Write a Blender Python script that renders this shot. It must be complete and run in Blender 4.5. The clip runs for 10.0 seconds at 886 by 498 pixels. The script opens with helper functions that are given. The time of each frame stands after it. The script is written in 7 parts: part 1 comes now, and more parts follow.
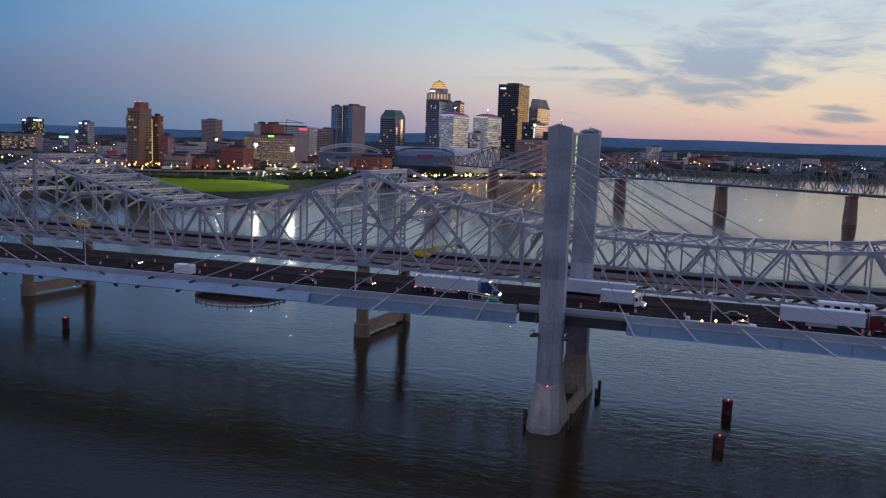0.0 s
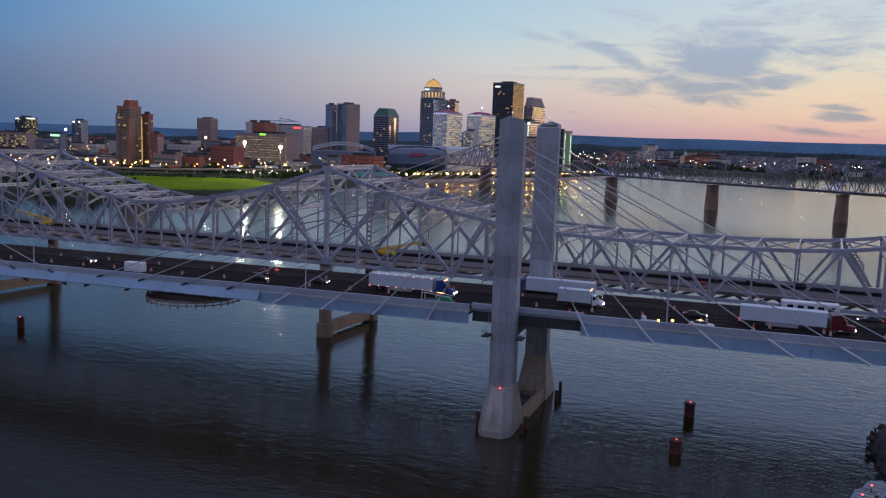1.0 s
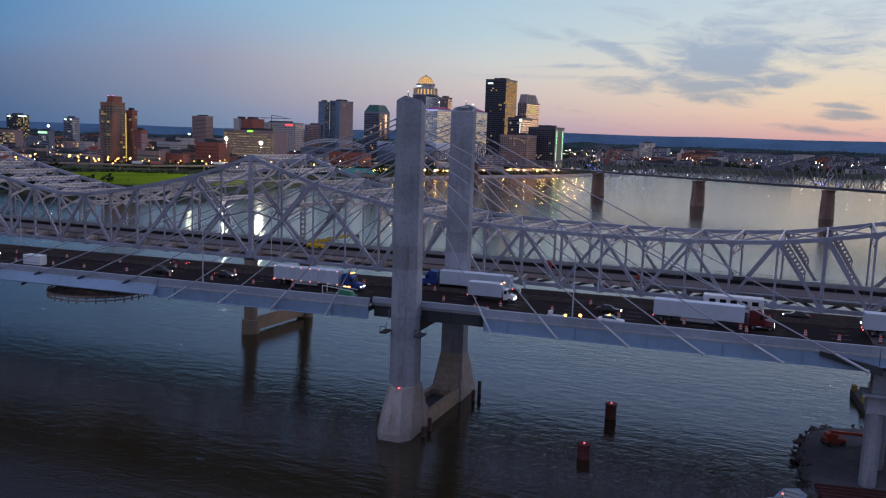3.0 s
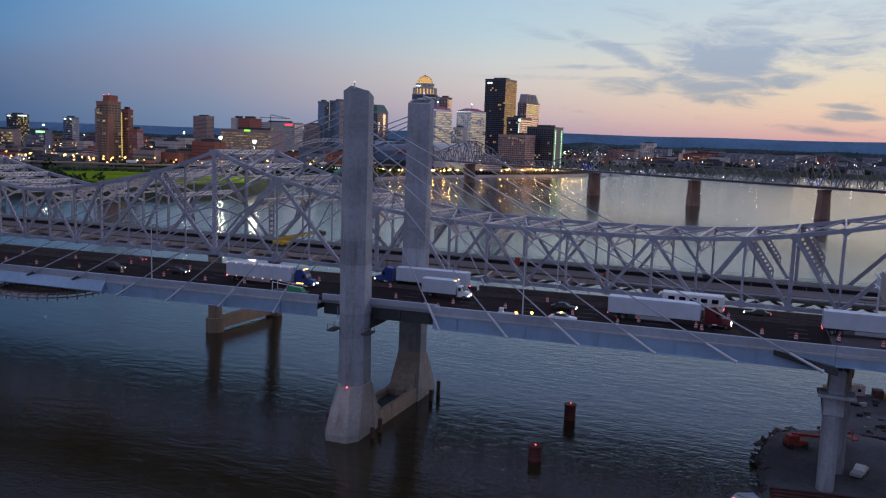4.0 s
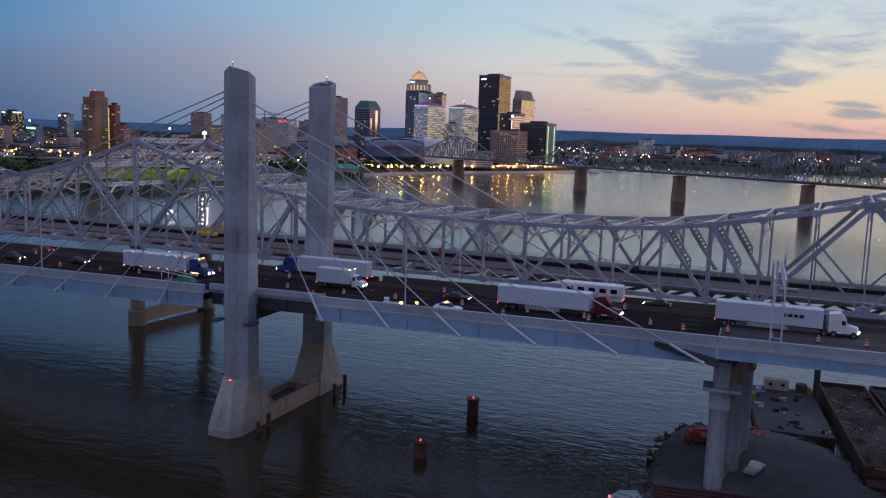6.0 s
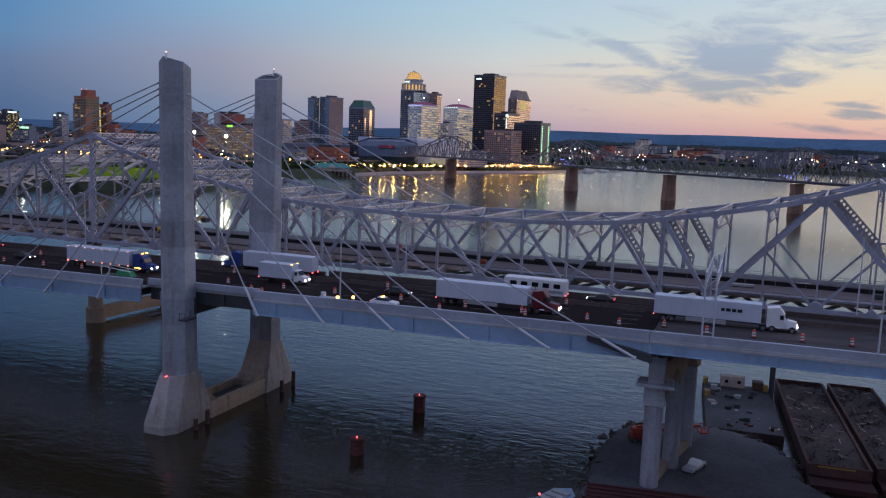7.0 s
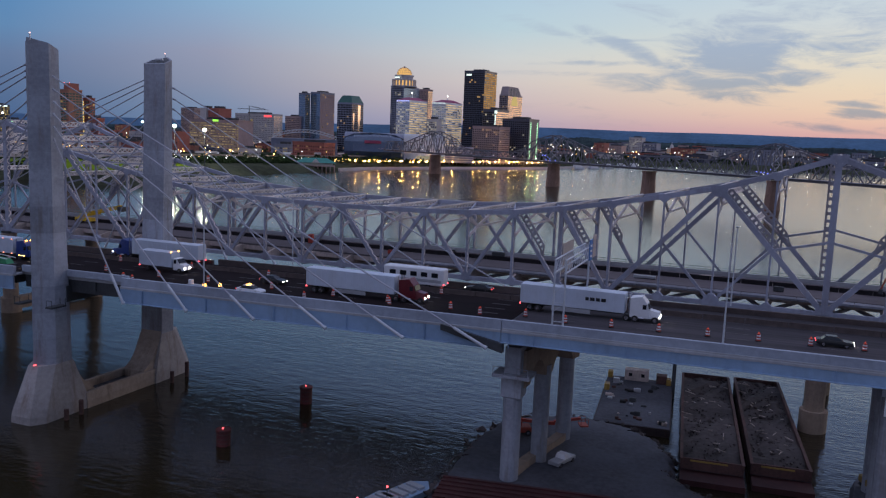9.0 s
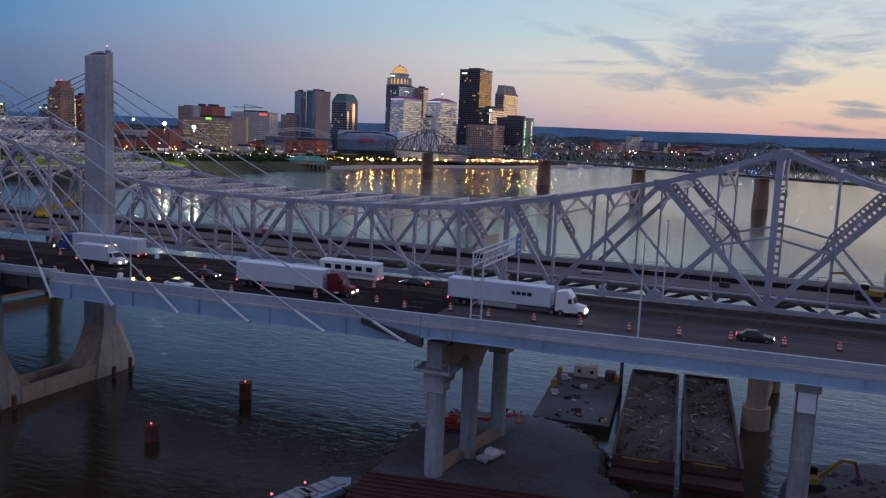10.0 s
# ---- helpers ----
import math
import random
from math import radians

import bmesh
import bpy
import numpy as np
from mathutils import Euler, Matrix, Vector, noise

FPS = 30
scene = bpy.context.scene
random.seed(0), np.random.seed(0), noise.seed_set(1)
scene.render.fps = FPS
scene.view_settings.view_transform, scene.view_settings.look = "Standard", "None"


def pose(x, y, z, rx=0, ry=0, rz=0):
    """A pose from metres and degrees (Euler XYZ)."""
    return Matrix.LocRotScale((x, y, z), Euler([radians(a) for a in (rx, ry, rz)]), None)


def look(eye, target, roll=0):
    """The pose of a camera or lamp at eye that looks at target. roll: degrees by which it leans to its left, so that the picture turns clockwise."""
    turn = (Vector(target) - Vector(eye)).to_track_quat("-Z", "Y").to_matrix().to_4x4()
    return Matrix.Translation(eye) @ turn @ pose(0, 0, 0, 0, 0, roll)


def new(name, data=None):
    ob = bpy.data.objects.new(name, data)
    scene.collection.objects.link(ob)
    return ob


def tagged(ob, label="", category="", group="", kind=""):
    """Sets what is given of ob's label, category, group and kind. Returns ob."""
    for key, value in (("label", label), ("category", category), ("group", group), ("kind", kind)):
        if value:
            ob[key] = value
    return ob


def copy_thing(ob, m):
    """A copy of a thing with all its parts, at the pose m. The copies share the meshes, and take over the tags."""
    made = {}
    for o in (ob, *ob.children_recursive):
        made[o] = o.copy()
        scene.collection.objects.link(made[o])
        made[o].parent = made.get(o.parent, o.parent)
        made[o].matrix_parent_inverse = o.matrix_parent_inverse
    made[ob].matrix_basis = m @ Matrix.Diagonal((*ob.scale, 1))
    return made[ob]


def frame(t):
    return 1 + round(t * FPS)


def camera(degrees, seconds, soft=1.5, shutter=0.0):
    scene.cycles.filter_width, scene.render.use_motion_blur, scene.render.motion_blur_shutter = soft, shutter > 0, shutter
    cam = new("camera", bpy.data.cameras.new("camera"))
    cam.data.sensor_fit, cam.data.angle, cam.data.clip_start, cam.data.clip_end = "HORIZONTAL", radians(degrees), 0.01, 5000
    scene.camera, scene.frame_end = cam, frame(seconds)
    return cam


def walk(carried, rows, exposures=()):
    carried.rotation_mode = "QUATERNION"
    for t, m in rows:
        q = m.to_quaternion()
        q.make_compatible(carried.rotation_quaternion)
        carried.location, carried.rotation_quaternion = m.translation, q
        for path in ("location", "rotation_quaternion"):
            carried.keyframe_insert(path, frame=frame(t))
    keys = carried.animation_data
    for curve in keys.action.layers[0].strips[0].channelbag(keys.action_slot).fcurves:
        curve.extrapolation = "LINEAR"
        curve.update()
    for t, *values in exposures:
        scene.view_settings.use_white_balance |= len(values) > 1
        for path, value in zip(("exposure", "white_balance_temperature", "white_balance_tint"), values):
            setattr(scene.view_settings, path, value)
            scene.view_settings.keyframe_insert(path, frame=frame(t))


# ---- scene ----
cam = camera(56.0, 10.0, soft=1.25)
PATH = [
    (0, (4.396, -7.048, 61.544), (3.727, -5.181, 61.284), 2.0),
    (0.5, (8.19, -2.379, 61.145), (7.521, -0.512, 60.885), 1.9),
    (1, (12.282, 2.38, 60.656), (11.614, 4.247, 60.394), 2.0),
    (1.5, (16.249, 7.209, 60.057), (15.582, 9.076, 59.794), 2.0),
    (2, (20.212, 11.753, 59.468), (19.545, 13.62, 59.204), 2.1),
    (2.5, (24.23, 15.901, 58.894), (23.56, 17.766, 58.628), 2.0),
    (4, (36.358, 27.995, 56.91), (35.673, 29.856, 56.646), 2.0),
    (4.5, (40.657, 31.544, 56.542), (39.968, 33.402, 56.275), 2.0),
    (5, (45.311, 34.779, 56.111), (44.621, 36.637, 55.844), 2.1),
    (5.5, (49.807, 37.832, 55.63), (49.113, 39.688, 55.36), 2.0),
    (7, (63.54, 47.054, 53.846), (62.844, 48.909, 53.578), 2.0),
    (7.5, (68.229, 49.758, 53.576), (67.533, 51.613, 53.305), 2.1),
    (8, (72.977, 52.289, 53.22), (72.28, 54.144, 52.948), 2.2),
    (8.5, (77.865, 55.053, 52.922), (77.167, 56.908, 52.648), 2.2),
    (9, (82.812, 57.738, 52.618), (82.115, 59.592, 52.343), 2.3),
    (9.5, (87.871, 60.289, 52.312), (87.172, 62.142, 52.035), 2.4),
    (10, (92.997, 63.191, 51.983), (92.298, 65.044, 51.706), 2.4),
]
walk(cam, [(t, look(eye, target, roll)) for t, eye, target, roll in PATH])

# ---- sky: dusk, the glow of the set sun ahead to the right ----
GLOW = radians(22.0)


def nod(tree, kind, **values):
    n = tree.nodes.new(kind)
    for key, value in values.items():
        n.inputs[int(key[1:])].default_value = value
    return n


def mathn(tree, op, a, b=None, c=None):
    n = tree.nodes.new("ShaderNodeMath")
    n.operation = op
    for k, v in enumerate((a, b, c)):
        if v is None:
            continue
        if isinstance(v, (int, float)):
            n.inputs[k].default_value = v
        else:
            tree.links.new(v, n.inputs[k])
    return n.outputs[0]


def ramp(tree, fac, stops, mode="LINEAR"):
    n = tree.nodes.new("ShaderNodeValToRGB")
    n.color_ramp.interpolation = mode
    e = n.color_ramp.elements
    while len(e) < len(stops):
        e.new(0.5)
    for k, (p, c) in enumerate(stops):
        e[k].position, e[k].color = p, (*c, 1)
    tree.links.new(fac, n.inputs[0])
    return n.outputs[0]


def smooth(tree, v, a, b, c=0.0, d=1.0):
    n = tree.nodes.new("ShaderNodeMapRange")
    n.interpolation_type = "SMOOTHSTEP"
    for k, x in zip((1, 2, 3, 4), (a, b, c, d)):
        n.inputs[k].default_value = x
    tree.links.new(v, n.inputs[0])
    return n.outputs[0]


def mixc(tree, fac, a, b, blend="MIX"):
    n = tree.nodes.new("ShaderNodeMix")
    n.data_type, n.blend_type = "RGBA", blend
    for sock, v in ((n.inputs[0], fac), (n.inputs[6], a), (n.inputs[7], b)):
        if isinstance(v, (int, float)):
            sock.default_value = v
        elif isinstance(v, tuple):
            sock.default_value = (*v, 1)
        else:
            tree.links.new(v, sock)
    return n.outputs[2]


world = bpy.data.worlds.new("dusk_sky")
scene.world = world
world.use_nodes = True
wt = world.node_tree
wt.nodes.clear()
coord = wt.nodes.new("ShaderNodeTexCoord")
sep = wt.nodes.new("ShaderNodeSeparateXYZ")
wt.links.new(coord.outputs["Generated"], sep.inputs[0])
dx, dy, dz = sep.outputs
flat = mathn(wt, "SQRT", mathn(wt, "ADD", mathn(wt, "MULTIPLY", dx, dx), mathn(wt, "ADD", mathn(wt, "MULTIPLY", dy, dy), 1e-6)))
toward = mathn(wt, "DIVIDE", mathn(wt, "ADD", mathn(wt, "MULTIPLY", dx, math.sin(GLOW)), mathn(wt, "MULTIPLY", dy, math.cos(GLOW))), flat)
height = mathn(wt, "MAXIMUM", dz, 0.0)
# unseen sky: mid stops darkened for the river, overhead raised to light the bridges
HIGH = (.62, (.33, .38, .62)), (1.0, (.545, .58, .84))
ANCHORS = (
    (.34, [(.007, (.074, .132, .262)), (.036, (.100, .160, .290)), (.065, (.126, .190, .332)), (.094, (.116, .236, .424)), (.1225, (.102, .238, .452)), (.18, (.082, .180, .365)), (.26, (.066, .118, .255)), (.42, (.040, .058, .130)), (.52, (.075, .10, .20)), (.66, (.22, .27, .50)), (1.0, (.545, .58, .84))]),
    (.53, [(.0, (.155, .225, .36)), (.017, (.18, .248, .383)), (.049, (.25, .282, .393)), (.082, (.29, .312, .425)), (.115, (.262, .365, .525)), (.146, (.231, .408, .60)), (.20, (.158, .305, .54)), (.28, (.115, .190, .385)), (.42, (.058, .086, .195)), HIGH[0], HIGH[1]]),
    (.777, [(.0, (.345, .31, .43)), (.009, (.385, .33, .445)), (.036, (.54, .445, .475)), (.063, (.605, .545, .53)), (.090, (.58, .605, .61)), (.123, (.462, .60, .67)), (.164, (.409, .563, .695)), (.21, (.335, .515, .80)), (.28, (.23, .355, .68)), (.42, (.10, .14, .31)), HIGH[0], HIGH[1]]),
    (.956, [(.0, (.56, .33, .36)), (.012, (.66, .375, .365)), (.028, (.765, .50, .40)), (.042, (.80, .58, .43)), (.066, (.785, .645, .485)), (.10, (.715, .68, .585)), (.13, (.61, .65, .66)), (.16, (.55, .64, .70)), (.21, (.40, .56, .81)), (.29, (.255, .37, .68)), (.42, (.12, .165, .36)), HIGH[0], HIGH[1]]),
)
base_sky, seen = None, None
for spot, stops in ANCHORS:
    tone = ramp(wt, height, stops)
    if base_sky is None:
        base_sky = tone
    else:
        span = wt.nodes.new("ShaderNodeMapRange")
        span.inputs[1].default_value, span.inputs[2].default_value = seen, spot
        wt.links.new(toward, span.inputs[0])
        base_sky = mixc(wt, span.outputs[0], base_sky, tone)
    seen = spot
# the faint rosy belt opposite the set sun
belt = ramp(wt, height, [(0.0, (.12, .13, .20)), (.07, (.23, .23, .32)), (.2, (.29, .30, .42)), (.42, (.21, .25, .42)), (.65, (.31, .35, .58)), (1.0, (.545, .58, .84))])
base_sky = mixc(wt, smooth(wt, toward, 0.1, -0.7), base_sky, belt)
# streaky thin clouds in the bright part of the sky
az = mathn(wt, "ARCTAN2", dx, dy)
comb = wt.nodes.new("ShaderNodeCombineXYZ")
wt.links.new(az, comb.inputs[0])
wt.links.new(dz, comb.inputs[1])
cmap = wt.nodes.new("ShaderNodeMapping")
cmap.inputs["Location"].default_value = (1.37, 0.35, 0.0)
cmap.inputs["Rotation"].default_value = (0, 0, radians(14))
cmap.inputs["Scale"].default_value = (22.0, 96.0, 1)
wt.links.new(comb.outputs[0], cmap.inputs[0])
cn = nod(wt, "ShaderNodeTexNoise", _2=0.62, _3=10.0, _4=0.64, _5=2.1)
cn.inputs["Distortion"].default_value = 0.6
wt.links.new(cmap.outputs[0], cn.inputs["Vector"])


def cloud_mass(azimuth, z, wide, tall, slope, weight):
    """A soft lens of cloud at an azimuth (degrees) and height in the sky."""
    u = mathn(wt, "SUBTRACT", az, radians(azimuth))
    v = mathn(wt, "SUBTRACT", mathn(wt, "SUBTRACT", dz, z), mathn(wt, "MULTIPLY", u, slope))
    u, v = mathn(wt, "DIVIDE", u, radians(wide * 1.25)), mathn(wt, "DIVIDE", v, tall * 1.3)
    r = mathn(wt, "ADD", mathn(wt, "MULTIPLY", u, u), mathn(wt, "MULTIPLY", v, v))
    return mathn(wt, "MULTIPLY", mathn(wt, "MAXIMUM", mathn(wt, "SUBTRACT", 1.0, r), 0.0), weight)


bank = None
for mass in ((-2.2, .103, 4.1, .036, .16, 1.0), (-4.6, .078, 2.6, .013, -.12, .85), (-1.0, .088, 3.4, .030, -.10, 1.0), (-3.6, .066, 3.3, .0150, -.22, .95), (.6, .076, 3.0, .0135, -.03, .90), (-8.7, .103, 3.9, .0085, -.36, .82), (-5.6, .084, 2.6, .010, -.22, .80), (-10.6, .087, 4.6, .0030, .03, .66),
             (-11.4, .074, 5.5, .0034, 0, .60), (-8.8, .067, 2.6, .0095, 0, .80), (-15.5, .130, 5.2, .0060, -.28, .52), (-7.4, .146, 4.4, .0105, -.32, .55), (2.4, .094, 2.8, .0125, 0, .62), (4.6, .110, 3.6, .0110, .08, .60), (3.6, .140, 4.4, .0165, .05, .58),
             (.4, .148, 2.6, .0110, -.2, .55), (3.3, .0215, 3.0, .0046, -.10, .92), (5.2, .0375, 1.8, .0052, -.05, .92), (5.0, .0475, 1.6, .0032, -.10, .66), (14, .09, 7, .03, 0, .6), (20, .05, 6, .012, 0, .7)):
    m_ = cloud_mass(*mass)
    bank = m_ if bank is None else mathn(wt, "MAXIMUM", bank, m_)
cover = smooth(wt, mathn(wt, "ADD", mathn(wt, "MULTIPLY", bank, 0.85), mathn(wt, "MULTIPLY", mathn(wt, "SUBTRACT", cn.outputs[0], 0.5), 2.4)), 0.05, 0.90)
cover = mathn(wt, "MULTIPLY", cover, smooth(wt, toward, 0.70, 0.90))
cover = mathn(wt, "MULTIPLY", cover, smooth(wt, height, 0.012, 0.022))
cloudc = ramp(wt, height, [(0.0, (.36, .29, .33)), (.022, (.32, .29, .34)), (.038, (.35, .35, .38)), (.06, (.35, .385, .44)), (.085, (.325, .395, .505)), (.11, (.335, .415, .545)), (.15, (.42, .49, .60)), (.4, (.20, .26, .38))])
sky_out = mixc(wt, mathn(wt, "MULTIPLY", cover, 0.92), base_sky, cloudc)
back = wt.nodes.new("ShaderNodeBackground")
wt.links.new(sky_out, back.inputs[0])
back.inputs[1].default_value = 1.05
wout = wt.nodes.new("ShaderNodeOutputWorld")
wt.links.new(back.outputs[0], wout.inputs[0])

# last soft light from the bright western sky
sun_data = bpy.data.lights.new("afterglow", "SUN")
sun_data.energy, sun_data.angle, sun_data.color = 0.48, radians(40), (1.0, .76, .62)
sun = new("afterglow", sun_data)
sun.matrix_world = look((0, 0, 0), (-math.sin(GLOW + .45), -math.cos(GLOW + .45), -0.22))


# ---- materials ----
def material(name, color, rough=0.6, metal=0.0, vary=0.15, scale=1.0, bump=0.15, stain=None, stain_amount=0.0, per_object=0.0, spec=0.5, stretch=(1, 1, 1), island=0.0, lifts=0.0):
    m = bpy.data.materials.new(name)
    m.use_nodes = True
    t = m.node_tree
    b = t.nodes["Principled BSDF"]
    b.inputs["Roughness"].default_value, b.inputs["Metallic"].default_value = rough, metal
    b.inputs["Specular IOR Level"].default_value = spec
    tc = t.nodes.new("ShaderNodeTexCoord")
    mp = t.nodes.new("ShaderNodeMapping")
    mp.inputs["Scale"].default_value = stretch
    t.links.new(tc.outputs["Object"], mp.inputs[0])
    big = nod(t, "ShaderNodeTexNoise", _2=0.13 * scale, _3=4.0, _4=0.6)
    fine = nod(t, "ShaderNodeTexNoise", _2=2.1 * scale, _3=6.0, _4=0.65)
    for n in (big, fine):
        t.links.new(mp.outputs[0], n.inputs["Vector"])
    v = mathn(t, "ADD", mathn(t, "MULTIPLY", big.outputs[0], 0.6), mathn(t, "MULTIPLY", fine.outputs[0], 0.4))
    lo, hi = tuple(c * (1 - vary * 2.2) for c in color), tuple(min(1, c * (1 + vary * 2.2)) for c in color)
    col = mixc(t, smooth(t, v, 0.3, 0.7), tuple(max(0, c) for c in lo), hi)
    if stain:
        streak = nod(t, "ShaderNodeTexNoise", _2=0.45 * scale, _3=5.0, _4=0.7)
        smap = t.nodes.new("ShaderNodeMapping")
        smap.inputs["Scale"].default_value = (1.6, 1.6, 0.22)
        t.links.new(tc.outputs["Object"], smap.inputs[0])
        t.links.new(smap.outputs[0], streak.inputs["Vector"])
        col = mixc(t, mathn(t, "MULTIPLY", smooth(t, streak.outputs[0], 0.5, 0.72), stain_amount), col, stain)
    if lifts:
        # formwork lifts: every pour of concrete dried to a slightly other tone
        zz = t.nodes.new("ShaderNodeSeparateXYZ")
        t.links.new(tc.outputs["Object"], zz.inputs[0])
        pour = t.nodes.new("ShaderNodeTexWhiteNoise")
        pour.noise_dimensions = "1D"
        t.links.new(mathn(t, "FLOOR", mathn(t, "DIVIDE", mathn(t, "SUBTRACT", zz.outputs[2], 14.2), lifts)), pour.inputs["W"])
        sc = t.nodes.new("ShaderNodeVectorMath")
        sc.operation = "SCALE"
        t.links.new(col, sc.inputs[0])
        t.links.new(mathn(t, "ADD", .86, mathn(t, "MULTIPLY", pour.outputs["Value"], .28)), sc.inputs[3])
        col = sc.outputs[0]
    if per_object:
        info = t.nodes.new("ShaderNodeObjectInfo")
        f = mathn(t, "ADD", mathn(t, "MULTIPLY", info.outputs["Random"], 2 * per_object), 1 - per_object)
        sc = t.nodes.new("ShaderNodeVectorMath")
        sc.operation = "SCALE"
        t.links.new(col, sc.inputs[0])
        t.links.new(f, sc.inputs[3])
        col = sc.outputs[0]
    if island:
        geo = t.nodes.new("ShaderNodeNewGeometry")
        f = mathn(t, "ADD", mathn(t, "MULTIPLY", geo.outputs["Random Per Island"], 2 * island), 1 - island)
        sc = t.nodes.new("ShaderNodeVectorMath")
        sc.operation = "SCALE"
        t.links.new(col, sc.inputs[0])
        t.links.new(f, sc.inputs[3])
        col = sc.outputs[0]
    t.links.new(col, b.inputs["Base Color"])
    if bump:
        bn = nod(t, "ShaderNodeBump", _0=bump, _1=0.05)
        t.links.new(fine.outputs[0], bn.inputs["Height"])
        t.links.new(bn.outputs[0], b.inputs["Normal"])
    return m


def glow(name, color, strength, vary=0.0):
    m = bpy.data.materials.new(name)
    m.use_nodes = True
    t = m.node_tree
    t.nodes.clear()
    e = nod(t, "ShaderNodeEmission", _0=(*color, 1), _1=strength)
    if vary:
        geo = t.nodes.new("ShaderNodeNewGeometry")
        p = mathn(t, "POWER", geo.outputs["Random Per Island"], 1.6)
        f = mathn(t, "MULTIPLY", mathn(t, "ADD", mathn(t, "MULTIPLY", p, vary), 1 - vary), strength)
        t.links.new(f, e.inputs[1])
    o = t.nodes.new("ShaderNodeOutputMaterial")
    t.links.new(e.outputs[0], o.inputs[0])
    return m


concrete = material("tower_concrete", (.335, .355, .40), .8, lifts=4.66, vary=.13, scale=.7, bump=.15, stain=(.22, .19, .175), stain_amount=.75)
old_concrete = material("pier_concrete", (.29, .22, .165), .85, vary=.13, scale=.6, bump=.2, stain=(.16, .12, .09), stain_amount=.55)
deck_concrete = material("barrier_concrete", (.40, .41, .43), .8, vary=.09, scale=.5, stain=(.28, .27, .26), stain_amount=.4)
asphalt = material("asphalt", (.017, .0125, .0135), .95, vary=.2, scale=.35, bump=.1, stretch=(.15, 1, 1), spec=.08)
worn_asphalt = material("worn_asphalt", (.060, .054, .060), .9, vary=.24, scale=.5, stretch=(.06, 1.3, 1), spec=.2)
blue_steel = material("blue_grey_steel", (.26, .38, .53), .5, .0, vary=.07, scale=.4, stain=(.16, .19, .22), stain_amount=.3)
# dark steel parts, and under-deck girders with their shade put into the colour
dark_steel = material("dark_and_shaded_steel", (.05, .055, .06), .6, vary=.2)
truss_paint = material("truss_paint", (.325, .34, .415), .6, .0, vary=.1, scale=.7, stain=(.22, .15, .12), stain_amount=.4, per_object=.12)
cover_paint = material("cover_plate_paint", (.37, .35, .37), .65, vary=.12, scale=.8, stain=(.16, .11, .09), stain_amount=.4)
strut_paint = material("pale_strut_paint", (.74, .68, .64), .65, vary=.12, scale=.8, stain=(.26, .17, .12), stain_amount=.45, per_object=.18)
beam_brown = material("floor_beam_paint", (.52, .43, .38), .7, vary=.15, stain=(.12, .09, .07), stain_amount=.5)
cable_skin = material("cable_sheath", (.40, .41, .46), .45, vary=.05)
pipe_skin = material("anchor_pipe", (.56, .59, .63), .45, vary=.05)
far_steel = material("far_bridge_steel", (.15, .15, .175), .6, vary=.1)
far_stone = material("far_pier_stone", (.27, .165, .125), .85, vary=.2, scale=.5, stain=(.08, .05, .04), stain_amount=.5)
white_paint = material("white_paint", (.78, .80, .82), .4, vary=.03)
rubber = material("rubber", (.02, .02, .02), .9, vary=.1)
chrome = material("chrome", (.6, .6, .62), .25, 1.0, vary=.05)
glass_dark = material("dark_glass", (.015, .018, .022), .1, vary=.1, bump=0)
orange = material("orange_plastic", (.42, .055, .035), .5, vary=.08)
rust = material("rusty_steel", (.092, .046, .040), .8, vary=.25, stain=(.05, .03, .025), stain_amount=.5)
dull_yellow = material("dull_yellow_paint", (.36, .23, .05), .6, vary=.15, stain=(.14, .09, .04), stain_amount=.5)
yellow = material("yellow_paint", (.85, .52, .02), .5, vary=.1, stain=(.25, .14, .03), stain_amount=.3)
green_rail = material("green_rail", (.10, .17, .13), .6, vary=.1)
brick_mat = material("brick_wall", (.24, .11, .08), .85, vary=.12, scale=.2)
faded_red = material("faded_red_paint", (.30, .05, .03), .6, vary=.15)
barrier_brown = material("dark_brown_barrier", (.070, .052, .048), .85, vary=.2, scale=.6, stain=(.05, .04, .035), stain_amount=.5)
foot_concrete = material("foot_concrete", (.37, .34, .325), .85, vary=.13, scale=.6, bump=.18, stain=(.19, .135, .10), stain_amount=.75)
stained_concrete = material("stained_concrete", (.37, .295, .235), .85, vary=.14, scale=.6, bump=.2, stain=(.15, .10, .07), stain_amount=.75)
parapet = material("blue_tinted_parapet", (.345, .385, .455), .8, vary=.09, scale=.5, stain=(.25, .27, .30), stain_amount=.4)
black_barrier = material("shaded_black_barrier", (.022, .020, .022), .9, vary=.2, scale=.6, spec=.1)
gravel = material("gravel", (.078, .082, .098), .95, vary=.2, scale=.6, bump=.5)
white_line = material("lane_paint", (.11, .105, .105), .7, vary=.15)

beacon_lamp = glow("beacon_lamp", (1.0, .62, .60), 1.8)
red_lamp = glow("red_lamp", (1.0, .10, .12), 3.5)
amber_lamp = glow("amber_lamp", (1.0, .42, .08), 9.0)
head_lamp = glow("head_lamp", (1.0, .93, .78), 30.0)
marker_lamp = glow("marker_lamp", (1.0, .30, .16), 4.0)


# ---- mesh helpers ----
def part(name, bm, mat, parent=None, label="", smooth_shade=False):
    me = bpy.data.meshes.new(name)
    bm.normal_update()
    bm.to_mesh(me)
    bm.free()
    me.materials.append(mat)
    if smooth_shade:
        for p in me.polygons:
            p.use_smooth = True
    ob = new(name, me)
    if parent is not None:
        ob.parent = parent
    if label:
        ob["label"] = label
    return ob


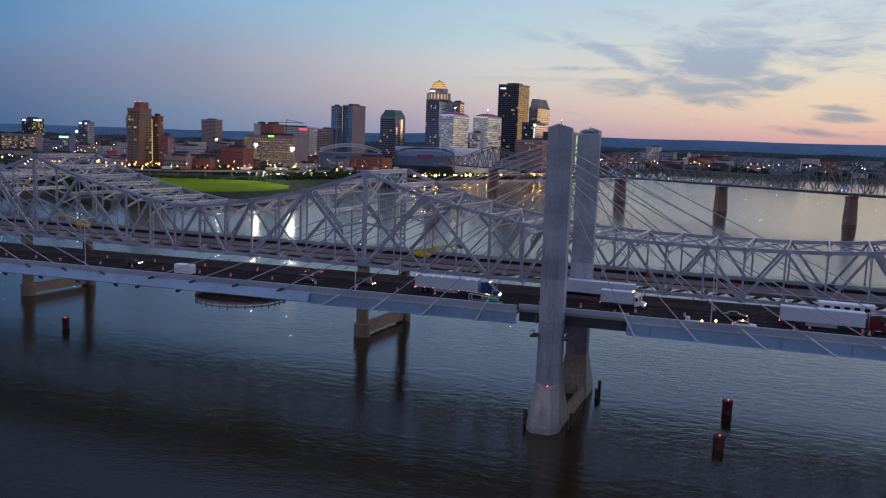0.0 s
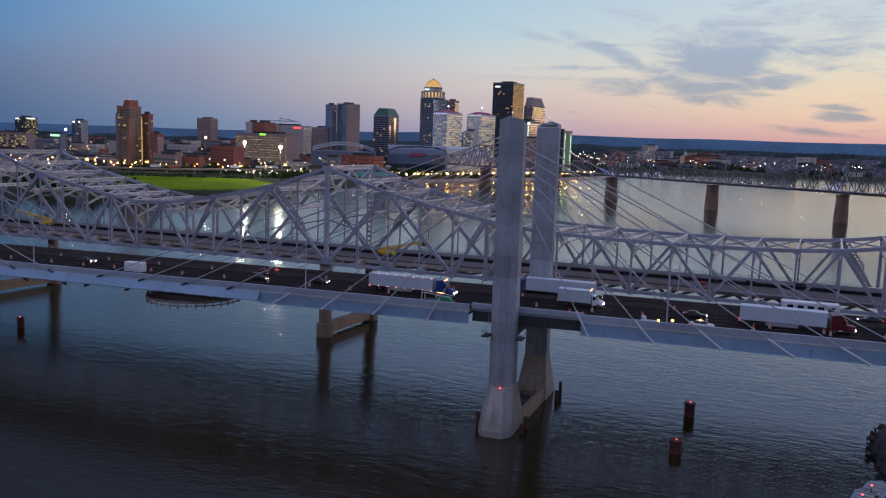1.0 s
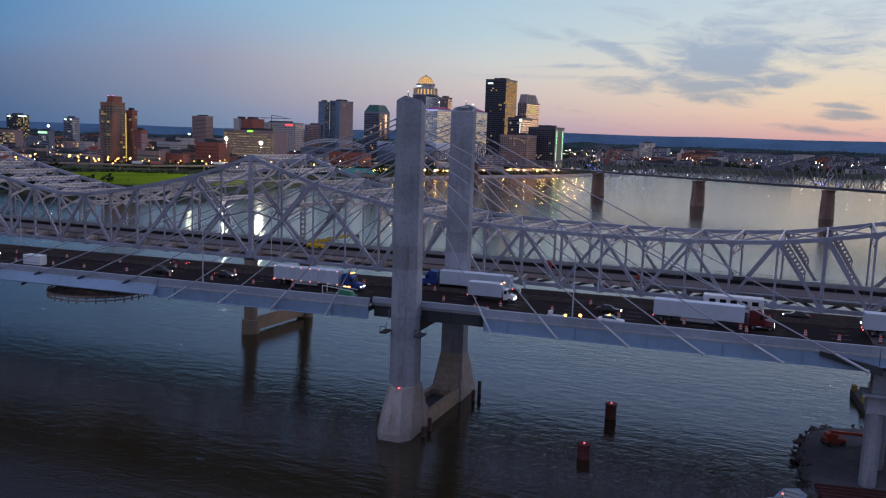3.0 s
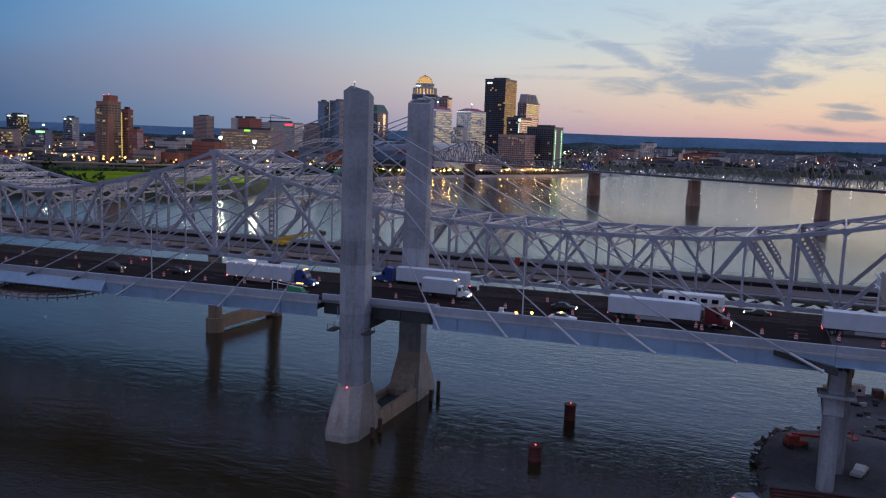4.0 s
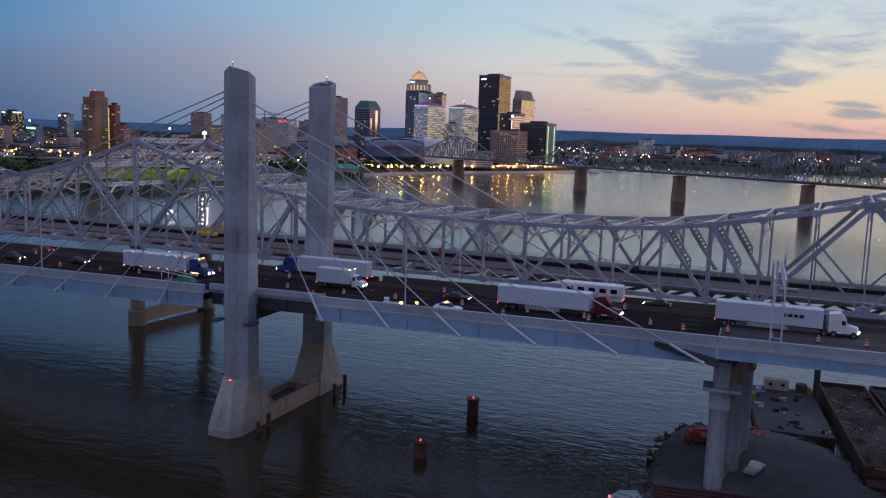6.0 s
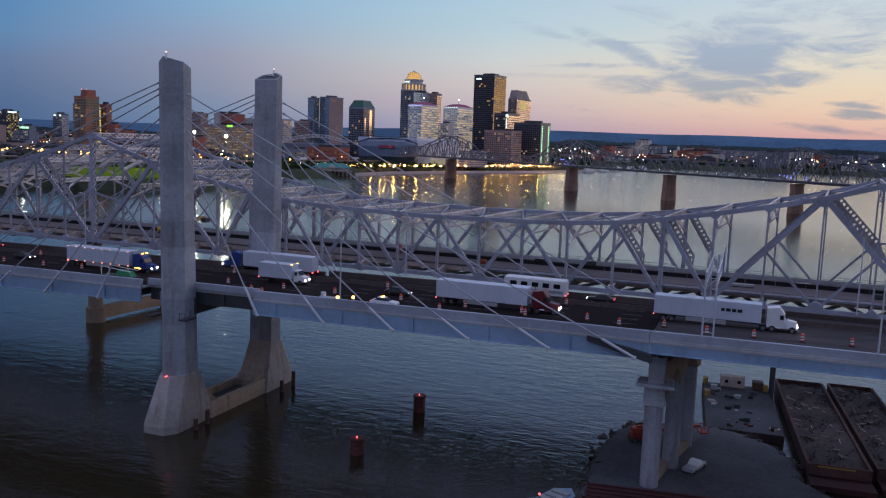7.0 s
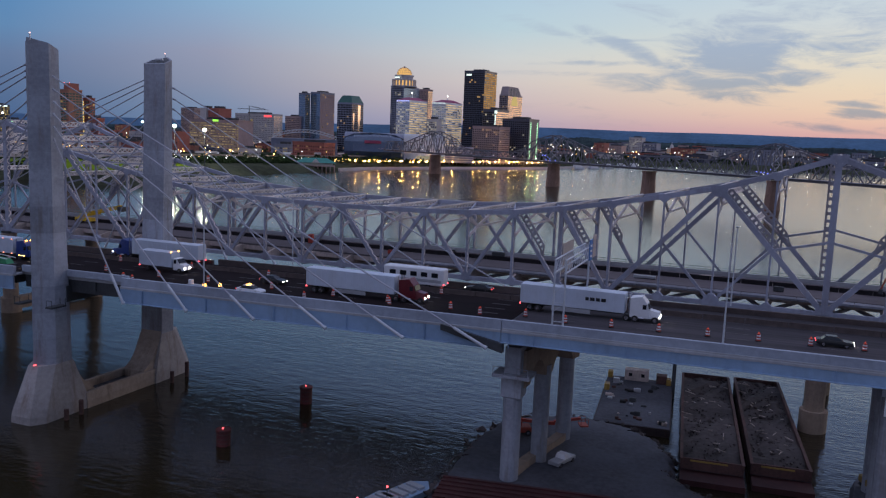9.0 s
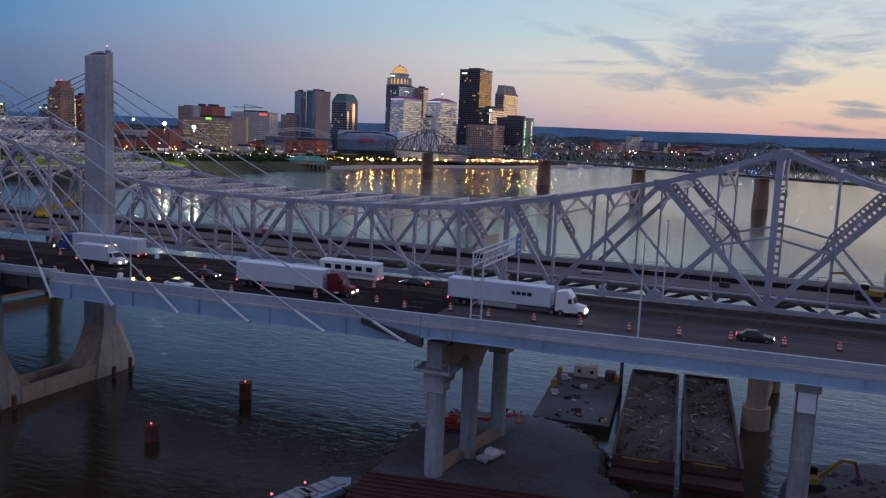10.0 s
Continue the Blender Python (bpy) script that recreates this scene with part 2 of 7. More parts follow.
def thing(name, label, category, group="", kind="", at=(0, 0, 0), rz=0.0):
    ob = new(name)
    ob.empty_display_size = 0.5
    ob.matrix_world = pose(*at, 0, 0, rz)
    return tagged(ob, label, category, group, kind)


def box(bm, x0, x1, y0, y1, z0, z1, bevel=0.0):
    vs = [bm.verts.new(p) for p in ((x0, y0, z0), (x1, y0, z0), (x1, y1, z0), (x0, y1, z0), (x0, y0, z1), (x1, y0, z1), (x1, y1, z1), (x0, y1, z1))]
    fs = [bm.faces.new([vs[i] for i in f]) for f in ((3, 2, 1, 0), (4, 5, 6, 7), (0, 1, 5, 4), (1, 2, 6, 5), (2, 3, 7, 6), (3, 0, 4, 7))]
    if bevel:
        bmesh.ops.bevel(bm, geom=list({e for f in fs for e in f.edges}), offset=bevel, segments=1, affect="EDGES")
    return bm


def bar(bm, a, b, w, h, up=(0, 0, 1)):
    """A square bar from a to b, w wide and h high."""
    a, b = Vector(a), Vector(b)
    d = (b - a).normalized()
    u = Vector(up)
    if abs(d.dot(u)) > 0.98:
        u = Vector((0, 1, 0))
    s = d.cross(u).normalized()
    u = s.cross(d)
    s, u = s * w / 2, u * h / 2
    vs = [bm.verts.new(p) for p in (a - s - u, a + s - u, a + s + u, a - s + u, b - s - u, b + s - u, b + s + u, b - s + u)]
    for f in ((0, 1, 2, 3), (7, 6, 5, 4), (4, 5, 1, 0), (5, 6, 2, 1), (6, 7, 3, 2), (7, 4, 0, 3)):
        bm.faces.new([vs[i] for i in f])
    return bm


def rod(bm, a, b, r0, r1=None, n=8, caps=True):
    a, b = Vector(a), Vector(b)
    r1 = r0 if r1 is None else r1
    d = (b - a).normalized()
    u = Vector((0, 0, 1)) if abs(d.z) < 0.95 else Vector((1, 0, 0))
    s = d.cross(u).normalized()
    u = s.cross(d)
    rings = []
    for p, r in ((a, r0), (b, r1)):
        rings.append([bm.verts.new(p + (s * math.cos(k * math.tau / n) + u * math.sin(k * math.tau / n)) * r) for k in range(n)])
    for k in range(n):
        bm.faces.new((rings[0][k], rings[0][(k + 1) % n], rings[1][(k + 1) % n], rings[1][k]))
    if caps:
        bm.faces.new(rings[0][::-1])
        bm.faces.new(rings[1])
    return bm


def loft(bm, rings, cap=True):
    """Skin between rings of the same number of points."""
    vr = [[bm.verts.new(p) for p in r] for r in rings]
    n = len(vr[0])
    for a, b in zip(vr, vr[1:]):
        for k in range(n):
            bm.faces.new((a[k], a[(k + 1) % n], b[(k + 1) % n], b[k]))
    if cap:
        bm.faces.new(vr[0][::-1])
        bm.faces.new(vr[-1])
    return bm


def B():
    return bmesh.new()


def blob(bm, c, r, n=1):
    m = Matrix.Translation(c) @ Matrix.Diagonal((r, r, r, 1))
    bmesh.ops.create_icosphere(bm, subdivisions=n, radius=1, matrix=m)
    return bm


# ---- ground, water and hills ----
SHORE = [(-593, 540), (-500, 590), (-447, 655), (-430, 760), (-425, 880), (-424, 985), (-415, 1080), (-385, 1150), (-345, 1245), (-298, 1330), (-262, 1415), (-238, 1520), (-215, 1680), (-150, 1870),
         (-20, 1980), (94, 2030), (284, 2060), (700, 1900), (1100, 1200), (1200, 400), (1000, -400), (300, -700), (-700, -700), (-1300, -300), (-1100, 250), (-760, 430)]


def ground():
    centre = Vector((0, 300, 0))
    pts = []
    n = len(SHORE)
    for i in range(n):
        p0, p1, p2, p3 = (Vector((*SHORE[(i + k) % n], 0)) for k in (-1, 0, 1, 2))
        for k in range(8):
            t = k / 8
            pts.append(0.5 * (2 * p1 + (p2 - p0) * t + (2 * p0 - 5 * p1 + 4 * p2 - p3) * t * t + (3 * p1 - p0 - 3 * p2 + p3) * t ** 3))
    bm = B()
    rows = []
    for off, z in ((-60, -5), (-6, -1.2), (0, .2), (9, 3.0), (22, 6.5), (45, 8), (150, 9), (600, 10)):
        row = []
        for p in pts:
            d = (p - centre).normalized()
            w = noise.noise((p.x * .03, p.y * .03, off * .1)) * min(6, abs(off) * .4 + 1.5)
            row.append(bm.verts.new((*(p + d * (off + w)).xy, z)))
        rows.append(row)
    row = []
    for p in pts:
        d = (p - centre).normalized()
        row.append(bm.verts.new((*(d * 4900).xy, 11)))
    rows.append(row)
    m = len(pts)
    for a, b in zip(rows, rows[1:]):
        for k in range(m):
            bm.faces.new((a[k], a[(k + 1) % m], b[(k + 1) % m], b[k]))
    mid = bm.verts.new((0, 300, -6))
    for k in range(m):
        bm.faces.new((mid, rows[0][k], rows[0][(k + 1) % m]))
    bmesh.ops.recalc_face_normals(bm, faces=bm.faces)
    return tagged(part("ground", bm, land, smooth_shade=True), "dark riverbank and city ground at dusk", "ground", kind="structure")


land = material("city_ground", (.052, .058, .036), .95, vary=.3, scale=.06, bump=.3, spec=.05)
ground()

water_mat = bpy.data.materials.new("river_water")
water_mat.use_nodes = True
wtree = water_mat.node_tree
wb = wtree.nodes["Principled BSDF"]
wb.inputs["Base Color"].default_value = (.026, .020, .010, 1)
wb.inputs["Roughness"].default_value = 0.09
wb.inputs["IOR"].default_value = 1.47
wc = wtree.nodes.new("ShaderNodeTexCoord")
heights = []
for sc, rot, amp, detail in (((.19, .40, 1), 12, .46, 3.0), ((.62, 1.3, 1), -8, .24, 4.0), ((.010, .016, 1), 40, 1.2, 3.0)):
    wm = wtree.nodes.new("ShaderNodeMapping")
    wm.inputs["Scale"].default_value = sc
    wm.inputs["Rotation"].default_value = (0, 0, radians(rot))
    wtree.links.new(wc.outputs["Object"], wm.inputs[0])
    wn = nod(wtree, "ShaderNodeTexNoise", _2=1.0, _3=detail, _4=0.55)
    wtree.links.new(wm.outputs[0], wn.inputs["Vector"])
    heights.append(mathn(wtree, "MULTIPLY", wn.outputs[0], amp))
wbump = nod(wtree, "ShaderNodeBump", _0=0.24, _1=1.0)
# calmer reach downstream, longer ripples under the near bridge
wsep = wtree.nodes.new("ShaderNodeSeparateXYZ")
wtree.links.new(wc.outputs["Object"], wsep.inputs[0])
reach = smooth(wtree, wsep.outputs[1], 230, 560)
wtree.links.new(mathn(wtree, "ADD", 0.09, mathn(wtree, "MULTIPLY", reach, 0.035)), wb.inputs["Roughness"])
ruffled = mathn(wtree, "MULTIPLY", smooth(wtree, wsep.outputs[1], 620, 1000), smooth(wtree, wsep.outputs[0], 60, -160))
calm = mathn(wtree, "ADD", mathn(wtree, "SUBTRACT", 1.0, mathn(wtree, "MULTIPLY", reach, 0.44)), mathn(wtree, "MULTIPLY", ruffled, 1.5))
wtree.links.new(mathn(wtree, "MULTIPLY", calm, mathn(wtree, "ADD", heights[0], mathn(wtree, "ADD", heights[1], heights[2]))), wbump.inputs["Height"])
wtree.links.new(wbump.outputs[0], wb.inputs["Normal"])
bm = B()
bmesh.ops.create_circle(bm, cap_ends=True, segments=96, radius=2600)
river = part("water", bm, water_mat)
tagged(river, "dark rippled river reflecting the dusk sky", "river", kind="structure")

# hill colour is mixed with the blue of distance haze
hill_mat = material("haze_blue_hills", (.080, .155, .245), .95, vary=.14, scale=.02, bump=0, spec=.05)
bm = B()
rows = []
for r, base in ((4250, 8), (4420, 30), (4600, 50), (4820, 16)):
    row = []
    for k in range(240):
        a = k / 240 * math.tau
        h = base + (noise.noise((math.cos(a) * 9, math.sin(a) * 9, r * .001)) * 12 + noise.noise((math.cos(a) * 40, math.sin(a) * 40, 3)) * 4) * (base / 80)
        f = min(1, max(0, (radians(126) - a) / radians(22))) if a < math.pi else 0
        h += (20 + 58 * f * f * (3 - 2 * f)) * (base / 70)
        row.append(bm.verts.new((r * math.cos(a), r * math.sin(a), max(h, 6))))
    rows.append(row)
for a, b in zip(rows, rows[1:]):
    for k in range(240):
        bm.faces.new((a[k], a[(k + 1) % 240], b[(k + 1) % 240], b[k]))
# nearer wooded rise below the hills
wood_mat = material("far_woods", (.030, .048, .050), .95, vary=.3, scale=.05, bump=0, spec=.05)
wood = B()
wrows = []
for r, base in ((3500, 6), (3750, 38), (3900, 54), (4050, 10)):
    row = []
    for k in range(700):
        a = radians(60) + k / 700 * radians(90)
        f = min(1, max(0, (radians(124) - a) / radians(20)))
        h = base * (.60 + .40 * f) + noise.noise((k * .9, r * .01, 0)) * base * .10 + noise.noise((k * .05, r * .01, 4)) * base * .2
        row.append(wood.verts.new((r * math.cos(a), r * math.sin(a), h)))
    wrows.append(row)
for a, b in zip(wrows, wrows[1:]):
    for k in range(699):
        wood.faces.new((a[k], a[k + 1], b[k + 1], b[k]))
tagged(part("wooded_rise", wood, wood_mat), "dark wooded rise far beyond the city", "woods", kind="structure")
tagged(part("backdrop", bm, hill_mat, smooth_shade=True), "long low wooded hills, distance haze put into their blue", "hills", kind="structure")


# ---- the cable-stayed bridge ----
def road_z(x):
    return 25.25 + 0.0105 * x


TOWER_X, NEAR_Y, FAR_Y = -32.3, 168.6, 195.9
MID_Y = (NEAR_Y + FAR_Y) / 2


def leg_ring(z, half, nose, flank, lift=0.0):
    """Five-sided section of a tower leg; the nose points to -y, the flat back to the road."""
    y0 = 165.2
    return [(0, y0 + 2.1 - nose, z + lift), (half, y0 + 2.1, z + lift * .35), (half, y0 + 2.1 + flank, z - lift * .4), (-half, y0 + 2.1 + flank, z - lift * .4), (-half, y0 + 2.1, z + lift * .35)]


def stay_bridge():
    br = thing("cable_stayed_bridge", "pale concrete cable-stayed road bridge over the river", "bridge")
    for n, tx in enumerate((TOWER_X, TOWER_X - 228.0)):
        for sgn in (1, -1):
            bm = B()
            levels = [(9.5, 2.58, 2.6, 3.6, 0)]
            # shallow grooves where one pour of concrete meets the next
            for j in range(11):
                zg = 14.2 + 4.66 * j
                f = (zg - 9.5) / 51
                nose_, flank_ = 2.6 - .5 * f, 3.6 - 1.5 * f
                levels += [(zg - .05, 2.58, nose_, flank_, 0), (zg, 2.555, nose_ - .03, flank_ - .03, 0), (zg + .05, 2.58, nose_, flank_, 0)]
            levels += [(64.5, 2.58, 2.1, 2.1, 1.2)]
            rings = [[(tx + x + (-.55 if sgn > 0 else .6), y if sgn > 0 else 2 * MID_Y - y, z) for x, y, z in leg_ring(*lv)] for lv in levels]
            loft(bm, rings)
            bmesh.ops.recalc_face_normals(bm, faces=bm.faces)
            leg = part("tower_leg", bm, concrete, br)
            # dark panel on the sloping top, painting in the shade of its hollow
            bm = B()
            top_ring = [Vector(p) for p in rings[-1]]
            mid_pt = sum(top_ring, Vector()) / 5
            inner = [mid_pt + (p - mid_pt) * .78 for p in top_ring]
            loft(bm, [[p + Vector((0, 0, .02)) for p in inner], [p + Vector((0, 0, .07)) for p in inner]])
            bmesh.ops.recalc_face_normals(bm, faces=bm.faces)
            part("hollow_panel", bm, dark_steel, leg, "dark panel for the shaded hollow in the leg top")
            bm = B()
            box(bm, mid_pt.x - .9, mid_pt.x + .7, mid_pt.y - .35, mid_pt.y + .35, mid_pt.z + .04, mid_pt.z + .45, .05)
            part("vent_box", bm, pipe_skin, leg)
            # flared foot
            bm = B()
            def foot(z, hx, y0, y1, cut):
                r = [(-hx + cut, y0, z), (hx - cut, y0, z), (hx, y0 + cut * 1.6, z), (hx, y1, z), (-hx, y1, z), (-hx, y0 + cut * 1.6, z)]
                return [(tx + x + (-.4 if sgn > 0 else .6), y if sgn > 0 else 2 * MID_Y - y, zz) for x, y, zz in r]
            loft(bm, [foot(-3, 3.6, 161.5, 174.0, 1.4), foot(1.3, 3.55, 161.6, 173.9, 1.4), foot(2.6, 3.45, 162.0, 173.4, 1.4), foot(9.6, 2.66, 164.55, 171.0, 1.5)])
            bmesh.ops.recalc_face_normals(bm, faces=bm.faces)
            part("tower_foot", bm, foot_concrete, br)
            # curved haunch on the inner side, running down to the tie beam
            bm = B()
            arc = [(170.2, 10.4), (170.75, 10.4), (171.6, 8.2), (172.9, 6.0), (174.4, 4.2), (176.2, 2.95), (176.3, -3), (170.2, -3)]
            xo = -.45 if sgn > 0 else .6
            loft(bm, [[(tx + xo + hx, yy_ if sgn > 0 else 2 * MID_Y - yy_, zz_) for yy_, zz_ in arc] for hx in (-2.45, 2.45)])
            bmesh.ops.recalc_face_normals(bm, faces=bm.faces)
            part("foot_haunch", bm, stained_concrete, br)
            # work platform ring
            bm = B()
            yy = 165.4 if sgn > 0 else 2 * MID_Y - 165.4
            for k in (-1, 1):
                bm = B()
                box(bm, tx + min(k * 2.85, k * 4.3), tx + max(k * 2.85, k * 4.3), yy - 1.0, yy + 2.2, 20.2, 20.5)
                platform = part("platform", bm, dark_steel, br)
                for kk in (3.0, 4.2):
                    for yo in (-.9, 2.1):
                        bm = B()
                        bar(bm, (tx + k * kk, yy + yo, 20.5), (tx + k * kk, yy + yo, 21.6), .08, .08)
                        part("rail_post", bm, dark_steel, platform)
                bm = B()
                bar(bm, (tx + k * 3.0, yy - .9, 21.6), (tx + k * 4.25, yy - .9, 21.6), .08, .08)
                part("rail", bm, dark_steel, platform)
            # beacon on the peak
            bm = B()
            py = 165.4 if sgn > 0 else 2 * MID_Y - 165.4
            rod(bm, (tx, py, 65.2), (tx, py, 66.3), .12)
            mast = part("beacon_mast", bm, white_paint, br)
            bm = B()
            rod(bm, (tx, py, 66.3), (tx, py, 66.5), .13)
            part("beacon", bm, beacon_lamp if n == 0 else white_paint, mast, "small red warning lamp")
        # tie beam between the feet, hollow between the legs
        bm = B()
        loft(bm, [[(tx - 3.4, 173, -3), (tx + 3.4, 173, -3), (tx + 3.9, 191.5, -3), (tx - 2.9, 191.5, -3)], [(tx - 3.4, 173, 1.4), (tx + 3.4, 173, 1.4), (tx + 3.9, 191.5, 1.4), (tx - 2.9, 191.5, 1.4)]])
        part("tie_beam", bm, stained_concrete, br)
        bm = B()
        loft(bm, [[(tx - 2.3, 173, z_), (tx + 2.3, 173, z_), (tx + 2.8, 191.5, z_), (tx - 1.8, 191.5, z_)] for z_ in (1.41, 1.5)])
        bmesh.ops.recalc_face_normals(bm, faces=bm.faces)
        part("tie_beam_floor", bm, gravel, br, "dark floor of the hollow tie beam")
        for e in (-1, 1):
            bm = B()
            xa_, xb_ = (2.3, 3.4) if e > 0 else (-3.4, -2.3)
            loft(bm, [[(tx + xa_, 173, 1.4), (tx + xb_, 173, 1.4), (tx + xb_ + .5, 191.5, 1.4), (tx + xa_ + .5, 191.5, 1.4)], [(tx + xa_ + (0 if e > 0 else .25), 173, 2.9), (tx + xb_ - (.25 if e > 0 else 0), 173, 2.9), (tx + xb_ + (.25 if e > 0 else .5), 191.5, 2.9), (tx + xa_ + (.5 if e > 0 else .75), 191.5, 2.9)]])
            bmesh.ops.recalc_face_normals(bm, faces=bm.faces)
            part("tie_beam_wall", bm, stained_concrete, br)
        bm = B()
        rod(bm, (tx + .2, 164.6, 9.9), (tx + .2, 164.1, 9.9), .11)
        part("navigation_light", bm, red_lamp, br, "small red navigation light")
        # crossbeam under the deck, its shade put into the dark colour
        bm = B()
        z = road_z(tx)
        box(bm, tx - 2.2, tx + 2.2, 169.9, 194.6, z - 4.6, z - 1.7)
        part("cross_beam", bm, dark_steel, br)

    # deck in lengths with their own fascia, road, barriers
    def strip(name, xs, y0, y1, dz0, dz1, mat, label=""):
        bm = B()
        loft(bm, [[(x, y0, road_z(x) + dz0), (x, y1, road_z(x) + dz0), (x, y1, road_z(x) + dz1), (x, y0, road_z(x) + dz1)] for x in xs])
        bmesh.ops.recalc_face_normals(bm, faces=bm.faces)
        return part(name, bm, mat, br, label)

    ends = (-420, -92, TOWER_X - 8.5, TOWER_X + 15.5, 50.5, 260)
    strip("deck_slab", (-420, 50.4), 170.6, 193.9, -.6, -.02, deck_concrete)
    strip("road_surface", (-420, 50.4), 170.2, 194.3, -.02, .02, asphalt, "dark new asphalt")
    strip("deck_slab", (50.6, 260), NEAR_Y - .4, FAR_Y + .4, -.6, -.02, deck_concrete)
    strip("road_surface", (50.6, 260), NEAR_Y + .2, FAR_Y - .2, -.02, .02, worn_asphalt, "worn grey asphalt")
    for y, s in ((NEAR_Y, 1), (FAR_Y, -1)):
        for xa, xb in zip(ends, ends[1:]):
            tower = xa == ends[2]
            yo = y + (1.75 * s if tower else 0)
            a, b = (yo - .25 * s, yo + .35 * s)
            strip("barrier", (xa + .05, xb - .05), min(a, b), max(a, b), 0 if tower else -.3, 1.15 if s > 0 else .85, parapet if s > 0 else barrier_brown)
            if not tower:
                a, b = (yo - .5 * s, yo + 2.2 * s)
                strip("deck_edge", (xa + .05, xb - .05), min(a, b), max(a, b), -.62, -.28, deck_concrete)
            deep = -2.9 if xa != ends[4] else -2.0
            a, b = (yo - .42 * s, yo - .1 * s)
            if tower:
                a, b = yo + .6 * s, yo + .9 * s
            if xa == ends[0]:
                # sloped wind fairing
                bm = B()
                loft(bm, [[(x, yo - .5 * s, road_z(x) - .3), (x, yo - 1.9 * s, road_z(x) - 2.3), (x, yo - 1.8 * s, road_z(x) - 2.5), (x, yo + 1.1 * s, road_z(x) - 2.9), (x, yo + .3 * s, road_z(x) - .32)] for x in (xa, xb - 5, xb)])
                bmesh.ops.recalc_face_normals(bm, faces=bm.faces)
                part("wind_fairing", bm, blue_steel, br)
            else:
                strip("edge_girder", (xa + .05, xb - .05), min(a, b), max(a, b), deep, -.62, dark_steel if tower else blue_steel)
                if not tower:
                    a, b = (yo - .75 * s, yo + .1 * s)
                    strip("girder_flange", (xa + .05, xb - .05), min(a, b), max(a, b), deep - .1, deep, blue_steel)
                    for k in range(int((xb - xa) // 12.75) + 1):
                        x = xa + 4.8 + k * 12.75
                        bm = B()
                        z = road_z(x)
                        bar(bm, (x, yo - .56 * s, z + deep + .02), (x, yo - .56 * s, z - .64), .06, .26)
                        part("stiffener", bm, blue_steel, br)
    # cross girders below, the deck's shade put into their dark colour
    for k in range(110):
        x = -415 + k * 6.1
        if abs(x - TOWER_X) < 3:
            continue
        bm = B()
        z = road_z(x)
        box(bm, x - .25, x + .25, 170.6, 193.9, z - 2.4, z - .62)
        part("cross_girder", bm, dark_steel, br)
    # lane lines and the median kerb
    bm = B()
    for y in (173.4, 191.6):
        for xa in range(-400, 250, 50):
            bar(bm, (xa, y, road_z(xa) + .03), (xa + 50, y, road_z(xa + 50) + .03), .16, .02)
    for y in (177.2, 180.8, 184.4, 188.0):
        for xa in range(-400, 250, 12):
            bar(bm, (xa, y, road_z(xa) + .03), (xa + 3.2, y, road_z(xa + 3.2) + .03), .15, .02)
    tagged(part("lane_markings", bm, white_line, br), kind="stuff")

    # stay cables, both sides of each tower and both planes
    for tx in (TOWER_X, TOWER_X - 228.0):
        for plane in (167.25, 2 * MID_Y - 167.25):
            for s in (1, -1):
                for k in range(8 if not (s > 0 and tx == TOWER_X) else 6):
                    x = tx + s * (17.3 + 12.75 * k)
                    top = Vector((tx + s * 2.7 + (0 if plane < MID_Y else .6), plane, 49.1 + 2.08 * min(k, 5) + (1.0 * (k - 5) if k > 5 else 0)))
                    z = road_z(x) - 2.75
                    foot_at = Vector((x + (0 if plane < MID_Y else .6), plane - (0.35 if plane < MID_Y else -.35), z))
                    faired = x < -92
                    if faired:
                        foot_at = Vector((x, NEAR_Y - .62 if plane < MID_Y else FAR_Y + .62, road_z(x) - .45))
                    d = (top - foot_at).normalized()
                    bm = B()
                    rod(bm, foot_at + d * (.2 if faired else 5.2), top, .118, n=8)
                    cable = part("stay_cable", bm, cable_skin, br)
                    bm = B()
                    if faired:
                        rod(bm, foot_at - d * .5, foot_at + d * 1.5, .27, n=8)
                        part("cable_collar", bm, dark_steel, cable, "dark steel collar in the fairing")
                        end_at = foot_at + Vector((s * 4.2, 0, -2.75))
                        bm = B()
                        rod(bm, end_at + d * .9, end_at - d * .35, .36, .30, n=8)
                        part("anchor_end", bm, dark_steel, cable, "dark anchor end below the fairing")
                    else:
                        rod(bm, foot_at, foot_at + d * 5.4, .23, n=8)
                        rod(bm, foot_at - d * .15, foot_at + d * .25, .32, n=8)
                        part("anchor_pipe", bm, pipe_skin, cable, "pale steel anchor pipe")
                    bm = B()
                    rod(bm, top - d * .1, top - d * .7, .2, n=8)
                    part("cable_socket", bm, cable_skin, cable)
    # dark housing at the last stay, and the anchor pier
    for y, s in ((NEAR_Y, 1), (FAR_Y, -1)):
        bm = B()
        z = road_z(47)
        loft(bm, [[(41.5, y - .8 * s, z - .4), (41.5, y - .3 * s, z - .4), (41.5, y - .3 * s, z - 1.2), (41.5, y - .8 * s, z - 1.2)], [(51.0, y - 1.2 * s, z - 2.1), (51.0, y - .2 * s, z - 2.1), (51.0, y - .2 * s, z - 3.4), (51.0, y - 1.2 * s, z - 3.4)]])
        bmesh.ops.recalc_face_normals(bm, faces=bm.faces)
        part("anchor_housing", bm, dark_steel, br)
    # anchor pier: three columns, arched cap
    for y, px_ in ((173.5, 51.3), (182.2, 53.6), (193.8, 54.9)):
        bm = B()
        rod(bm, (px_, y, -3), (px_, y, 17.5), 1.3 if y > 174 else 1.4, n=16)
        part("pier_column", bm, concrete, br)
    bm = B()
    prof = []
    n = 10
    for (ya, yb) in ((175.0, 180.8), (183.6, 192.4)):
        for k in range(n + 1):
            t = k / n
